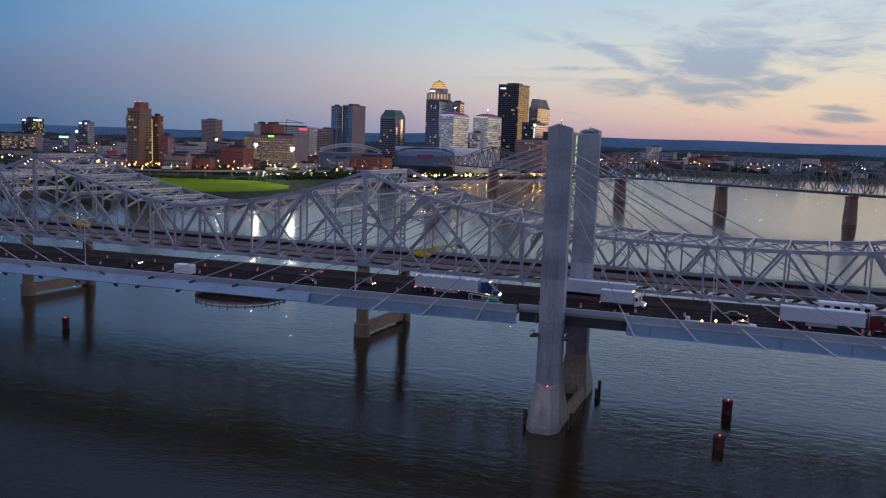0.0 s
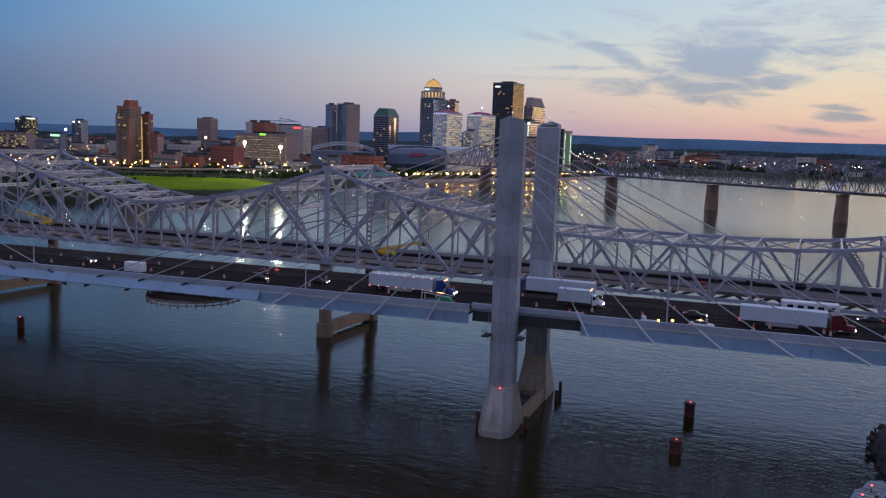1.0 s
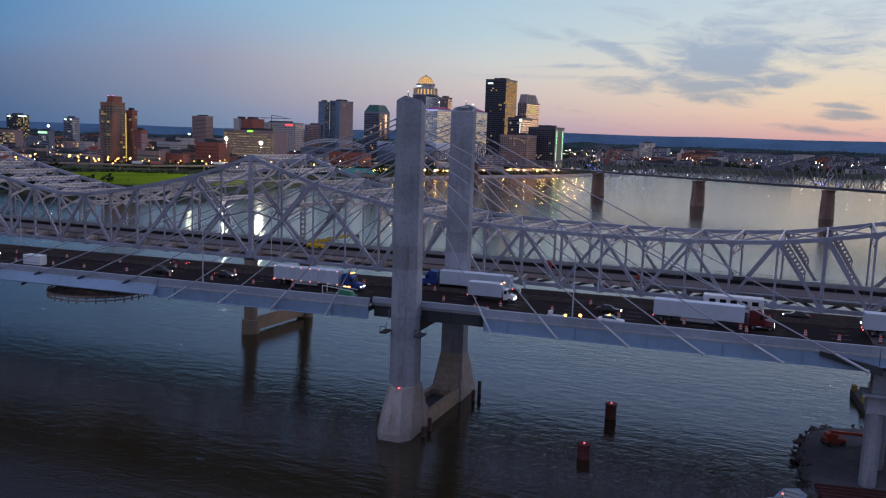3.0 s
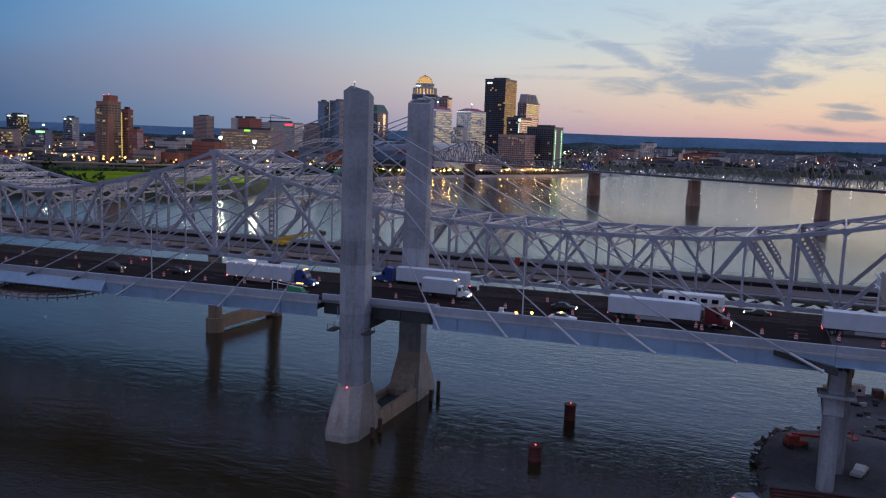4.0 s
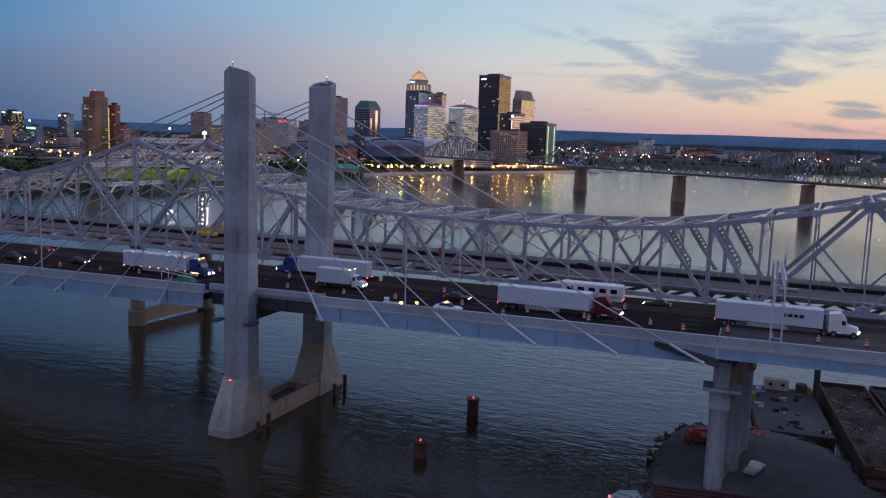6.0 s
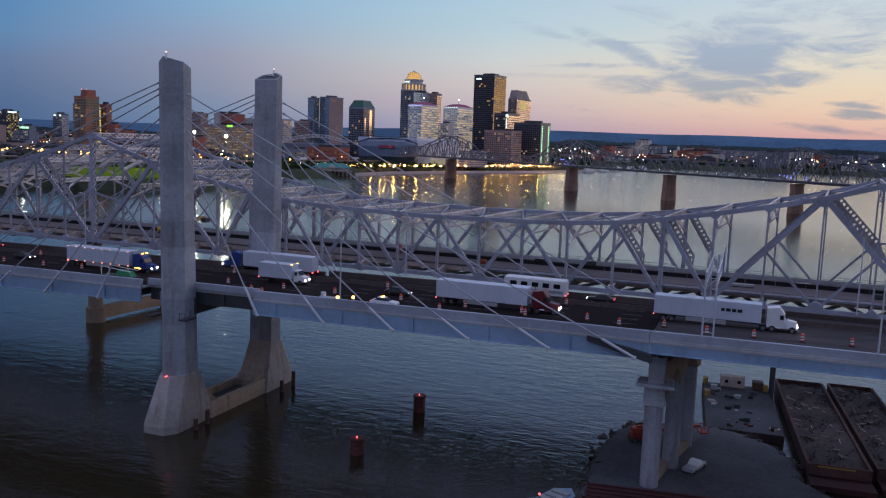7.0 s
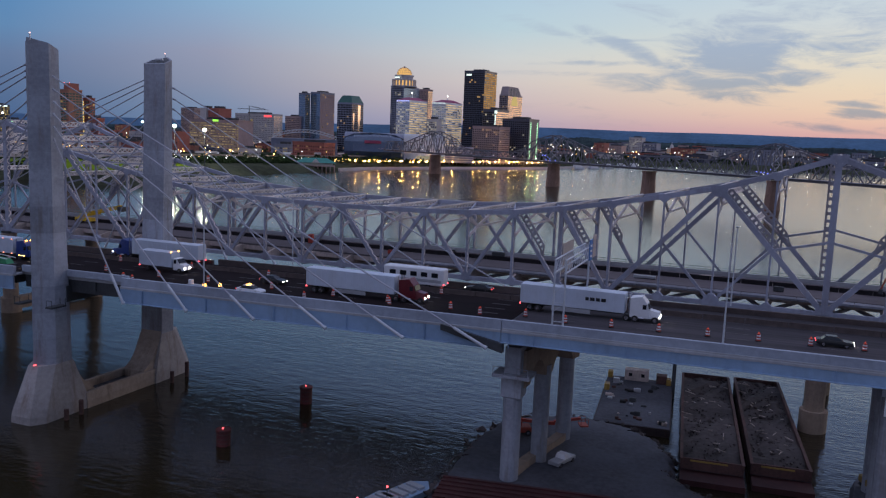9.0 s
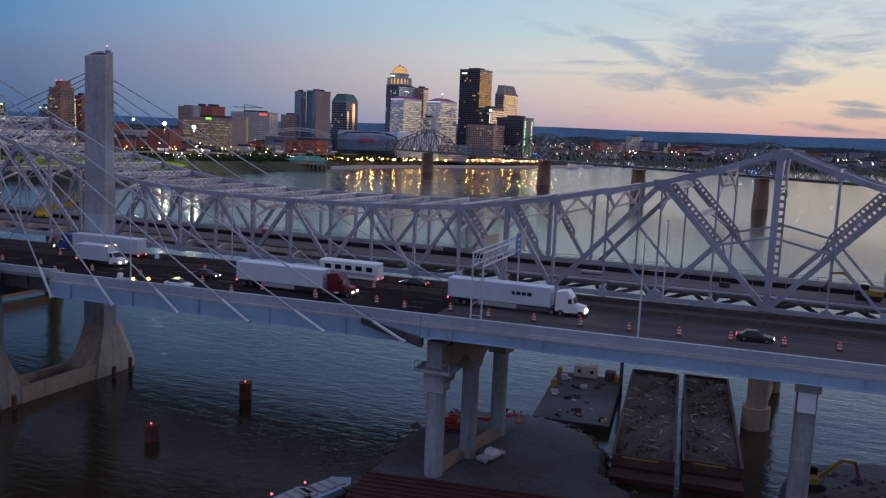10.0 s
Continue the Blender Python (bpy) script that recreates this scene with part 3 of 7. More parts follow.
            prof.append((ya + (yb - ya) * t, 16.2 + 3.0 * math.sin(math.pi * t) ** .6))
    outline = [(173.2, 16.0)] + prof + [(195.4, 16.0), (195.4, 21.6), (173.2, 21.6)]
    loft(bm, [[(51.7 + (y - 173.5) * .157 + dx_, y, z) for y, z in outline] for dx_ in (-1.5, 1.5)])
    bmesh.ops.recalc_face_normals(bm, faces=bm.faces)
    part("pier_cap", bm, old_concrete, br)
    bm = B()
    box(bm, 49.8, 52.9, 171.9, 175.0, 14.6, 18.0, .08)
    box(bm, 50.3, 52.7, 171.6, 174.6, 18.3, 22.3, .08)
    box(bm, 48.8, 54.4, 170.4, 174.6, 17.9, 18.4)
    for dx_ in (-3.0, -1.0, 1.0, 2.8):
        bar(bm, (51.6 + dx_ * .9, 170.5, 18.4), (51.6 + dx_ * .9, 170.5, 19.5), .08, .08)
    bar(bm, (48.9, 170.5, 19.5), (54.1, 170.5, 19.5), .08, .08)
    part("bearing_block", bm, concrete, br)
    bm = B()
    loft(bm, [[(50.7, 174.2, z), (52.3, 174.2, z), (55.7, 193, z), (54.1, 193, z)] for z in (-1, 3.0)])
    part("pier_strut", bm, old_concrete, br)
    for y, px_ in ((170.8, 100.4), (182.2, 101.4), (193.8, 102.3)):
        bm = B()
        rod(bm, (px_, y, -3), (px_, y, road_z(100) - 3.4), 1.2, n=16)
        part("pier_column", bm, concrete, br)
    bm = B()
    loft(bm, [[(98.9, 169.2, z), (101.9, 169.2, z), (104.0, 195.4, z), (101.0, 195.4, z)] for z in (road_z(100) - 3.4, road_z(100) - 2.1)])
    part("pier_cap", bm, concrete, br)
    bm = B()
    box(bm, 99.4, 101.4, 169.3, 169.65, road_z(100) - 5.9, road_z(100) - 3.0)
    part("pier_panel", bm, white_paint, br, "pale sheeting on the pier head")
    for x in (180,):
        bm = B()
        box(bm, x - 1.7, x + 1.7, 170, 194, -3, road_z(x) - 2)
        part("pier_wall", bm, concrete, br)
    return br


stay_bridge()


# ---- the steel cantilever truss bridge ----
TN, TF, LOW, SKEW = 224.0, 251.3, 22.3, 2.4
PIERS = (-384.2, -234.2, -104.2, 95.8, 245.8)


def top_z(x):
    d = min(abs(x - p) for p in PIERS)
    span = min(d, 100)
    pts = ((0, 51.0), (10, 47.4), (20, 44.4), (30, 42.2), (40, 40.2), (50, 38.4), (60, 37.0), (70, 36.3), (80, 35.9), (100, 35.6))
    for (a, za), (b, zb) in zip(pts, pts[1:]):
        if span <= b:
            return za + (zb - za) * (span - a) / (b - a)
    return pts[-1][1]


def ladder(bm, a, b, w, h, up=(0, 0, 1), step=.85):
    """A laced strut: two rails joined by zigzag bars."""
    a, b = Vector(a), Vector(b)
    d = (b - a)
    length = d.length
    d.normalize()
    u = Vector(up)
    if abs(d.dot(u)) > .95:
        u = Vector((0, 1, 0))
    u = (u - d * d.dot(u)).normalized()
    for s in (1, -1):
        bar(bm, a + u * s * h * .42, b + u * s * h * .42, w, h * .25, u)
    n = max(2, int(length / step))
    for k in range(n):
        p, q = a + d * length * k / n, a + d * length * (k + 1) / n
        s = 1 if k % 2 else -1
        bar(bm, p + u * s * h * .4, q - u * s * h * .4, w * .7, .26, u)
    return bm


def laced_box(webs, lacing, a, b, w, h, up=(0, 0, 1), step=.9):
    """A built-up strut: two solid side plates w apart, zigzag lacing over both open edges."""
    a, b = Vector(a), Vector(b)
    d = (b - a)
    length = d.length
    d.normalize()
    u = Vector(up)
    if abs(d.dot(u)) > .95:
        u = Vector((1, 0, 0))
    side_ = d.cross(u).normalized()
    u = side_.cross(d)
    for k in (1, -1):
        bar(webs, a + side_ * k * (w / 2 - .05), b + side_ * k * (w / 2 - .05), .1, h, u)
    n = max(3, int(length / step))
    for e in (1, -1):
        for k in range(n):
            p, q = a + d * length * k / n, a + d * length * (k + 1) / n
            z = (1 if k % 2 else -1) * (w / 2 - .08)
            bar(lacing, p + side_ * z + u * e * (h / 2 - .06), q - side_ * z + u * e * (h / 2 - .06), .27, .07, u)


bare_deck = material("bare_deck_concrete", (.125, .105, .11), .9, vary=.15, scale=.5, stretch=(.3, 1, 1))


new_panel = material("new_deck_panel", (.20, .205, .235), .8, vary=.18, scale=.8, per_object=.25)


def truss_bridge():
    br = thing("truss_bridge", "lavender-grey painted steel cantilever truss bridge on concrete piers", "bridge")
    x0, x1 = -324.2, 175.8
    xs = [x0 + 10 * k for k in range(int((x1 - x0) / 10) + 1)]

    def member(name, a, b, w, h, mat=None, laced=False, parent=br, up=(0, 0, 1), boxed=False):
        bm = B()
        if boxed:
            edge = B()
            laced_box(bm, edge, a, b, w, h, up)
            strut = part(name, bm, mat or truss_paint, parent)
            tagged(part("lacing", edge, strut_paint, strut), kind="stuff")
            return strut
        if laced:
            ladder(bm, a, b, w, h, up)
        else:
            bar(bm, a, b, w, h, up)
        return part(name, bm, mat or truss_paint, parent)

    for y in (TN, TF):
        s = 1 if y == TN else -1
        for a, b in zip(xs, xs[1:]):
            member("top_chord", (a, y, top_z(a)), (b, y, top_z(b)), .75, .95)
            member("bottom_chord", (a, y, LOW), (b, y, LOW), .75, .9)
        # web: nodes as panels from the piers
        for p, q in zip(PIERS, PIERS[1:]):
            n = round((q - p) / 10)
            def P(i):
                return p + 10 * i
            def top(i):
                return (P(i), y, top_z(P(i)))
            def bot(i):
                return (P(i), y, LOW)
            def mid(i, j):
                return tuple((u + v) / 2 for u, v in zip(top(j), bot(i)))
            def ok(*ids):
                return all(x0 - .1 <= P(i) <= x1 + .1 for i in ids)
            def diag(i, j, w=.75):
                """From the lower node i to the upper node j."""
                if ok(i, j):
                    member("diagonal", bot(i), top(j), .78, w, boxed=True)
            for e, dr in ((0, 1), (n, -1)):
                h1, l2, m1, m2 = e + 2 * dr, e + 4 * dr, e + dr, e + 3 * dr
                diag(e, h1, 1.0)
                diag(l2, h1, .95)
                if ok(e) and dr == 1:
                    if y == TN:
                        member("pier_post", bot(e), top(e), 1.0, 1.15, up=(1, 0, 0), boxed=True)
                    else:
                        bm = B()
                        for off in (-.75, .75):
                            bar(bm, (P(e) - 1.0 + off, y, LOW), (P(e) - 1.0 + off, y, top_z(P(e))), .6, .42, (1, 0, 0))
                        for k in range(18):
                            z_ = LOW + 1 + k * (top_z(P(e)) - LOW - 2) / 17
                            box(bm, P(e) - 1.56, P(e) - .44, y - .2, y + .2, z_ - .32, z_ + .32)
                        part("pier_post", bm, cover_paint, br, "perforated steel post")
                if ok(m1, e):
                    a = mid(e, h1)
                    member("vertical", a, top(m1), .35, .42)
                    member("vertical", (P(m1), y, LOW), a, .35, .42)
                    member("sub_strut", a, (P(e), y, a[2] + 2.3), .38, .45)
                    member("sub_diagonal", a, bot(h1), .38, .5)
                if ok(m2, l2):
                    a = mid(l2, h1)
                    member("vertical", a, top(m2), .35, .42)
                    member("vertical", (P(m2), y, LOW), a, .35, .42)
                    member("sub_diagonal", a, bot(h1), .38, .5)
                if ok(h1):
                    member("vertical", bot(h1), top(h1), .32, .38)
            # between the haunches
            ids = list(range(4, n - 3))
            if (n - 8) > 6:
                # heavy posts, then a regular web
                for e, dr in ((5, 1), (n - 5, -1)):
                    if ok(e):
                        member("post", bot(e), top(e), .75, .85, up=(1, 0, 0), boxed=True)
                    diag(e - dr, e, .8)
                    diag(e, e + dr, .7)
                a = 6
                while a < n - 6:
                    diag(a + 1, a, .7) if (a + 1) <= n - 6 else None
                    diag(a + 1, a + 2, .7) if a + 2 <= n - 6 else None
                    a += 2
            else:
                a = 4
                while a < n - 4:
                    diag(a, a + 1, .7)
                    if a + 2 <= n - 4:
                        diag(a + 2, a + 1, .7)
                    a += 2
            for j in ids:
                if ok(j):
                    member("vertical", bot(j), top(j), .78, .46, up=(1, 0, 0), boxed=True)
        # gusset plates at the joints
        for x in xs:
            bm = B()
            z = top_z(x)
            big = any(abs(abs(x - p) - 20) < 1 for p in PIERS) or any(abs(x - p) < 1 for p in PIERS)
            r = 1.25 if big else .8
            loft(bm, [[(x + dx_, y + dy_, z + dz_) for dx_, dz_ in ((-r * 1.3, .5), (r * 1.3, .5), (r * 1.1, -r * .7), (r * .4, -r * 1.3), (-r * .4, -r * 1.3), (-r * 1.1, -r * .7))] for dy_ in (-.42, .42)])
            bmesh.ops.recalc_face_normals(bm, faces=bm.faces)
            part("gusset", bm, truss_paint, br)
            bm = B()
            loft(bm, [[(x + dx_, y + dy_, LOW + dz_) for dx_, dz_ in ((-r * 1.4, -.55), (r * 1.4, -.55), (r * 1.1, r * .8), (r * .4, r * 1.4), (-r * .4, r * 1.4), (-r * 1.1, r * .8))] for dy_ in (-.42, .42)])
            bmesh.ops.recalc_face_normals(bm, faces=bm.faces)
            part("gusset", bm, truss_paint, br)
    # top bracing, sway frames and floor
    for k, x in enumerate(xs):
        z = top_z(x)
        member("top_strut", (x, TN, z - .1), (x, TF, z - .1), .35, 1.25, strut_paint, True, up=(0, 0, 1))
        d = min(abs(x - p) for p in PIERS)
        if x < x1 - 1:
            zb = top_z(x + 10)
            member("lateral", (x, TN, z), (x + 10, TF, zb), .3, .35)
            member("lateral", (x, TF, z), (x + 10, TN, zb), .3, .35)
        # sway frame: shallow V below the strut
        zs = max(LOW + 8.6, z - (5.2 if d > 1 else 9))
        my = (TN + TF) / 2
        member("sway_strut", (x, TN + .3, zs), (x, TN + 5, zs + 1.8), .3, .55, strut_paint, True)
        member("sway_strut", (x, TF - .3, zs), (x, TF - 5, zs + 1.8), .3, .55, strut_paint, True)
        member("sway_strut", (x, TN + 5, zs + 1.8), (x, TF - 5, zs + 1.8), .3, .4, strut_paint)
        if z - zs > 4:
            member("sway_brace", (x, TN + .4, z - .8), (x, TN + 5, zs + 1.8), .28, .6, strut_paint, True)
            member("sway_brace", (x, TF - .4, z - .8), (x, TF - 5, zs + 1.8), .28, .6, strut_paint, True)
            member("sway_brace", (x, my, z - .8), (x, TN + 5, zs + 1.8), .28, .6, strut_paint, True)
            member("sway_brace", (x, my, z - .8), (x, TF - 5, zs + 1.8), .28, .6, strut_paint, True)
        bm = B()
        loft(bm, [[(x + s, TN + .4, LOW - .9), (x + s, TF - .4, LOW - .9), (x + s, TF - .4, LOW + .9), (x + s, TF - 3.4, LOW + 1.6), (x + s, TN + 3.4, LOW + 1.6), (x + s, TN + .4, LOW + .9)] for s in (-.22, .22)])
        bmesh.ops.recalc_face_normals(bm, faces=bm.faces)
        part("floor_beam", bm, beam_brown, br)
        if x < x1 - 1:
            member("bottom_lateral", (x, TN, LOW - .5), (x + 10, TF, LOW - .5), .55, .6)
            member("bottom_lateral", (x, TF, LOW - .5), (x + 10, TN, LOW - .5), .55, .6)
    def laced_inner(hi, lo_p):
        """Perforated inner girders beside the near and far diagonal, from the top joint to the knee."""
        run = (lo_p - hi).normalized()
        out = Vector((-run.z, 0, run.x)) if run.x > 0 else Vector((run.z, 0, -run.x))
        for y in (TN + 1.5, TF - 1.2):
            a, b = hi.lerp(lo_p, .05) + Vector((0, y, 0)), hi.lerp(lo_p, .50) + Vector((0, y, 0))
            bm = B()
            for off in (.42, 1.4):
                bar(bm, a + out * off, b + out * off, .3, .40)
            n_ = max(5, int((b - a).length / 1.0))
            for k in range(n_ + 1):
                c = a.lerp(b, k / n_)
                bar(bm, c + out * .5, c + out * 1.32, .24, .52, run)
            # tapering end that brings the girder back to its diagonal
            bar(bm, b + out * 1.4, hi.lerp(lo_p, .60) + Vector((0, y, 0)), .3, .36)
            bar(bm, b + out * .42, hi.lerp(lo_p, .60) + Vector((0, y, 0)), .3, .36)
            part("laced_girder", bm, cover_paint, br, "perforated steel inner girder")

    # portal lattice of the inclined end frames at each haunch
    for p in PIERS[1:4]:
        for e in (-20, 20):
            hi, lo_p = Vector((p + e, 0, top_z(p + e))), Vector((p, 0, LOW))
            slope = (lo_p - hi).normalized()
            laced_inner(hi, lo_p)
            for f in (.05, .29):
                a = hi.lerp(lo_p, f)
                bm = B()
                ladder(bm, (a.x, TN, a.z), (a.x, TF, a.z), .35, 1.3, slope)
                part("portal_strut", bm, strut_paint, br)
            # bracket legs from the knee strut back to the diagonals
            a, b = hi.lerp(lo_p, .29), hi.lerp(lo_p, .46)
            for ya, yb in ((TN + 7.5, TN + .4), (TF - 7.5, TF - .4)):
                bm = B()
                bar(bm, (a.x, ya, a.z), (b.x, yb, b.z), .4, .5, slope)
                part("knee_brace", bm, strut_paint, br)
    for xa, xb in ((45.8, 55.8), (35.8, 45.8), (-54.2, -64.2), (-44.2, -54.2)):
        laced_inner(Vector((xa, 0, top_z(xa))), Vector((xb, 0, LOW)))
    # the deck
    bm = B()
    box(bm, x0, x1, TN + 5.0, TF - 3.6, LOW + 1.62, LOW + 1.95)
    part("deck_slab", bm, bare_deck, br)
    for k in range(34):
        xa = 5.8 + 5 * k
        bm = B()
        box(bm, xa + .06, xa + 4.94, TN + 2.5, TN + 4.95, LOW + 1.5, LOW + 1.9)
        part("deck_panel", bm, new_panel, br, "pale new deck panel")
    bm = B()
    box(bm, x0, x1, TN + 5.2, TF - 4.2, LOW + 1.95, LOW + 1.99)
    part("road_surface", bm, bare_deck, br, "bare brown-grey concrete deck")
    for y in (TF - 4.0,):
        bm = B()
        box(bm, x0, x1, y, y + .4, LOW + 1.96, LOW + 2.85)
        part("barrier", bm, deck_concrete, br)
    for y in (TN + 5.05, TF - 3.5):
        bm = B()
        box(bm, x0, x1, y, y + .3, LOW + .5, LOW + 1.6)
        part("stringer", bm, beam_brown, br)
    y = TF - 1.6
    bm = B()
    for h in (2.2, 2.75, 3.3):
        bar(bm, (x0, y, LOW + h), (x1, y, LOW + h), .09, .09)
    part("hand_rail", bm, green_rail, br, "green steel hand rail")
    bm = B()
    for k in range(200):
        bar(bm, (x0 + 2.5 * k, y, LOW + 1.4), (x0 + 2.5 * k, y, LOW + 3.3), .09, .09)
    tagged(part("rail_posts", bm, green_rail, br), kind="stuff")
    # piers: two columns, low strut
    for p in (PIERS[1] - 4.6, PIERS[2], PIERS[3]):
        for y in (TN, TF):
            bm = B()
            rod(bm, (p, y, -3), (p, y, 4.1), 2.5, n=20)
            rod(bm, (p, y, 4.1), (p, y, LOW - .8), 1.85, n=20)
            part("pier_column", bm, old_concrete, br)
            bm = B()
            box(bm, p - 1.3, p + 1.3, y - 1.3, y + 1.3, LOW - .8, LOW - .2)
            part("bearing", bm, dark_steel, br)
        bm = B()
        box(bm, p - 1.1, p + 1.1, TN + 1.9, TF - 1.9, .7, 4.0)
        part("pier_strut", bm, old_concrete, br)
    # the far truss stands a little further along than the near one
    for ob in br.children_recursive:
        for v in ob.data.vertices:
            v.co.x += SKEW * (v.co.y - TN) / (TF - TN)
    return br


truss_bridge()


# ---- the old bridge downstream ----
def far_bridge():
    br = thing("old_truss_bridge", "distant dark steel truss bridge on tapered stone piers", "bridge")
    o, u = Vector((93.5, 803, 0)), Vector((-.835, .550, 0))
    side_ = Vector((.550, .835, 0))
    stops = (-223, 0, 132.5, 265, 488)
    high = (0, 265, 488)

    def at(s, y, z):
        return o + u * s + side_ * y + Vector((0, 0, z))

    def low(s):
        return 26.3 - 0.004 * abs(s - 250) * .2

    def top(s):
        d = min(abs(s - h) for h in high)
        z = 12.5 + max(0, 17.0 * (1 - d / 62)) ** 1.0
        if d > 62:
            z = 12.5
        if 300 < s < 450:
            z = max(z - 4.5, 8)
        return low(s) + z

    step = 11.04
    ss = [-223 + step * k for k in range(int((620 + 223) / step))]
    for y in (-6, 6):
        for a, b in zip(ss, ss[1:]):
            bm = B()
            bar(bm, at(a, y, low(a)), at(b, y, low(b)), .9, 1.5)
            part("bottom_chord", bm, far_steel, br)
            bm = B()
            bar(bm, at(a, y, top(a)), at(b, y, top(b)), .9, 1.0)
            part("top_chord", bm, far_steel, br)
        for k, (a, b) in enumerate(zip(ss, ss[1:])):
            bm = B()
            bar(bm, at(a, y, low(a)), at(a, y, top(a)), .65, .7)
            part("vertical", bm, far_steel, br)
            bm = B()
            if k % 2:
                bar(bm, at(a, y, low(a)), at(b, y, top(b)), .75, .8)
            else:
                bar(bm, at(a, y, top(a)), at(b, y, low(b)), .75, .8)
            part("diagonal", bm, far_steel, br)
    for k, a in enumerate(ss):
        bm = B()
        bar(bm, at(a, -6, top(a)), at(a, 6, top(a)), .4, .5)
        part("top_strut", bm, far_steel, br)
    for h in high:
        for f in range(3):
            z0, z1 = top(h) - 2 - 8 * f, top(h) - 10 - 8 * f
            bm = B()
            bar(bm, at(h, -6, z0), at(h, 6, z1), .6, .6)
            bar(bm, at(h, 6, z0), at(h, -6, z1), .6, .6)
            bar(bm, at(h, -6, z0), at(h, 6, z0), .6, .6)
            part("portal_cross", bm, cable_skin, br)
    bm = B()
    bar(bm, at(-223, 0, low(0) + 1.2), at(620, 0, low(0) + 1.0), 15, .5)
    part("road_deck", bm, far_steel, br)
    for s in stops:
        bm = B()
        rings = []
        for z, hw, hl in ((-3, 4.4, 8.4), (22.5, 3.3, 7.1), (22.6, 3.8, 7.7), (24.6, 3.8, 7.7)):
            ring = []
            for k in range(14):
                an = k / 14 * math.tau
                ring.append(at(s, 0, z) + u * hw * math.cos(an) + side_ * hl * max(-1, min(1, 1.25 * math.sin(an))))
            rings.append(ring)
        loft(bm, rings)
        bmesh.ops.recalc_face_normals(bm, faces=bm.faces)
        part("pier", bm, far_stone, br)
    bm = B()
    for k in range(26):
        blob(bm, at(-220 + 32 * k + random.uniform(-11, 11), -6.4, low(0) + 3.5), random.uniform(.14, .26))
    tagged(part("deck_lamps", bm, lamp_white, br), kind="stuff")
    for h in high[:2]:
        bm = B()
        for k in range(9):
            blob(bm, at(h + random.uniform(-14, 14), -6.4, low(0) + random.uniform(1, 8)), .55)
        tagged(part("blue_lamps", bm, lamp_blue, br, "small blue accent lamps"), kind="stuff")


lamp_white = glow("white_street_lamp", (1.0, .96, .86), 14.0, .6)
lamp_orange = glow("orange_street_lamp", (1.0, .50, .13), 9.0, .6)
lamp_blue = glow("blue_accent_lamp", (.2, .25, 1.0), 1.6)
flood = glow("flood_light", (1.0, .96, .72), 120.0)
window_warm = glow("lit_window", (1.0, .62, .26), .5, .8)
window_yellow = glow("yellow_window_glow", (1.0, .76, .30), .6, .8)
window_white = glow("lit_window_white", (.95, .86, .62), .60, .7)
stair_light = glow("lit_stair_window", (1.0, .72, .22), .95)
window_green = glow("lit_window_green", (.45, 1.0, .55), 2.4, .4)
sign_white = glow("lit_sign_white", (.8, 1.0, .95), 1.4)
sign_green = glow("lit_sign_green", (.35, 1.0, .10), 1.4)
sign_red = glow("lit_sign_red", (1.0, .08, .10), 1.6)
sign_blue = glow("lit_sign_blue", (.4, .45, 1.0), 2.2)
band_light = glow("warm_window_band", (1.0, .74, .42), .85, .5)
# also stands for the sunset mirrored in the black tower's side
gold_glow = glow("golden_glow", (1.0, .54, .17), .55, .4)
gold_light = glow("golden_lit_dome", (1.0, .58, .20), .85)
mirror_glass = material("mirror_glass", (.72, .58, .42), .08, 1.0, vary=.05, bump=0, scale=.1)
blue_glass = material("blue_mirror_glass", (.24, .38, .56), .15, .85, vary=.06, bump=0, scale=.1)
wall_stone = material("pale_stone_facade", (.56, .52, .51), .8, vary=.06, scale=.1)
wall_white = material("white_facade", (.84, .82, .83), .7, vary=.04, scale=.1)
wall_brown = material("brown_stone_facade", (.42, .30, .285), .8, vary=.08, scale=.1)
granite = material("mauve_granite", (.36, .29, .295), .7, vary=.07, scale=.1)
wall_red = material("red_brick_facade", (.38, .13, .10), .85, vary=.1, scale=.1)
wall_orange = material("orange_brick_facade", (.38, .18, .125), .85, vary=.1, scale=.1)
wall_dark = material("dark_metal_facade", (.072, .078, .115), .35, vary=.1, scale=.1)
wall_blue = material("blue_grey_facade", (.24, .255, .33), .6, vary=.08, scale=.1)
roof_grey = material("flat_roof", (.085, .085, .09), .95, spec=.1, vary=.12, scale=.1)
roof_white = material("white_roof", (.68, .70, .74), .5, vary=.05, scale=.1)
roof_teal = material("teal_roof", (.03, .22, .18), .6, vary=.08, scale=.2)
roof_copper = material("green_glass_roof", (.03, .13, .10), .3, vary=.1, scale=.1)
roof_plum = material("crimson_roof", (.30, .05, .12), .6, vary=.08)
leaf_dark = material("dark_leaves", (.040, .062, .026), .9, spec=.05, vary=.3, scale=.3, bump=0, island=.45)
grass_mat = material("lit_lawn", (.135, .205, .004), .95, vary=.16, scale=.12, spec=.04)
far_bridge()

GRID = -10.0


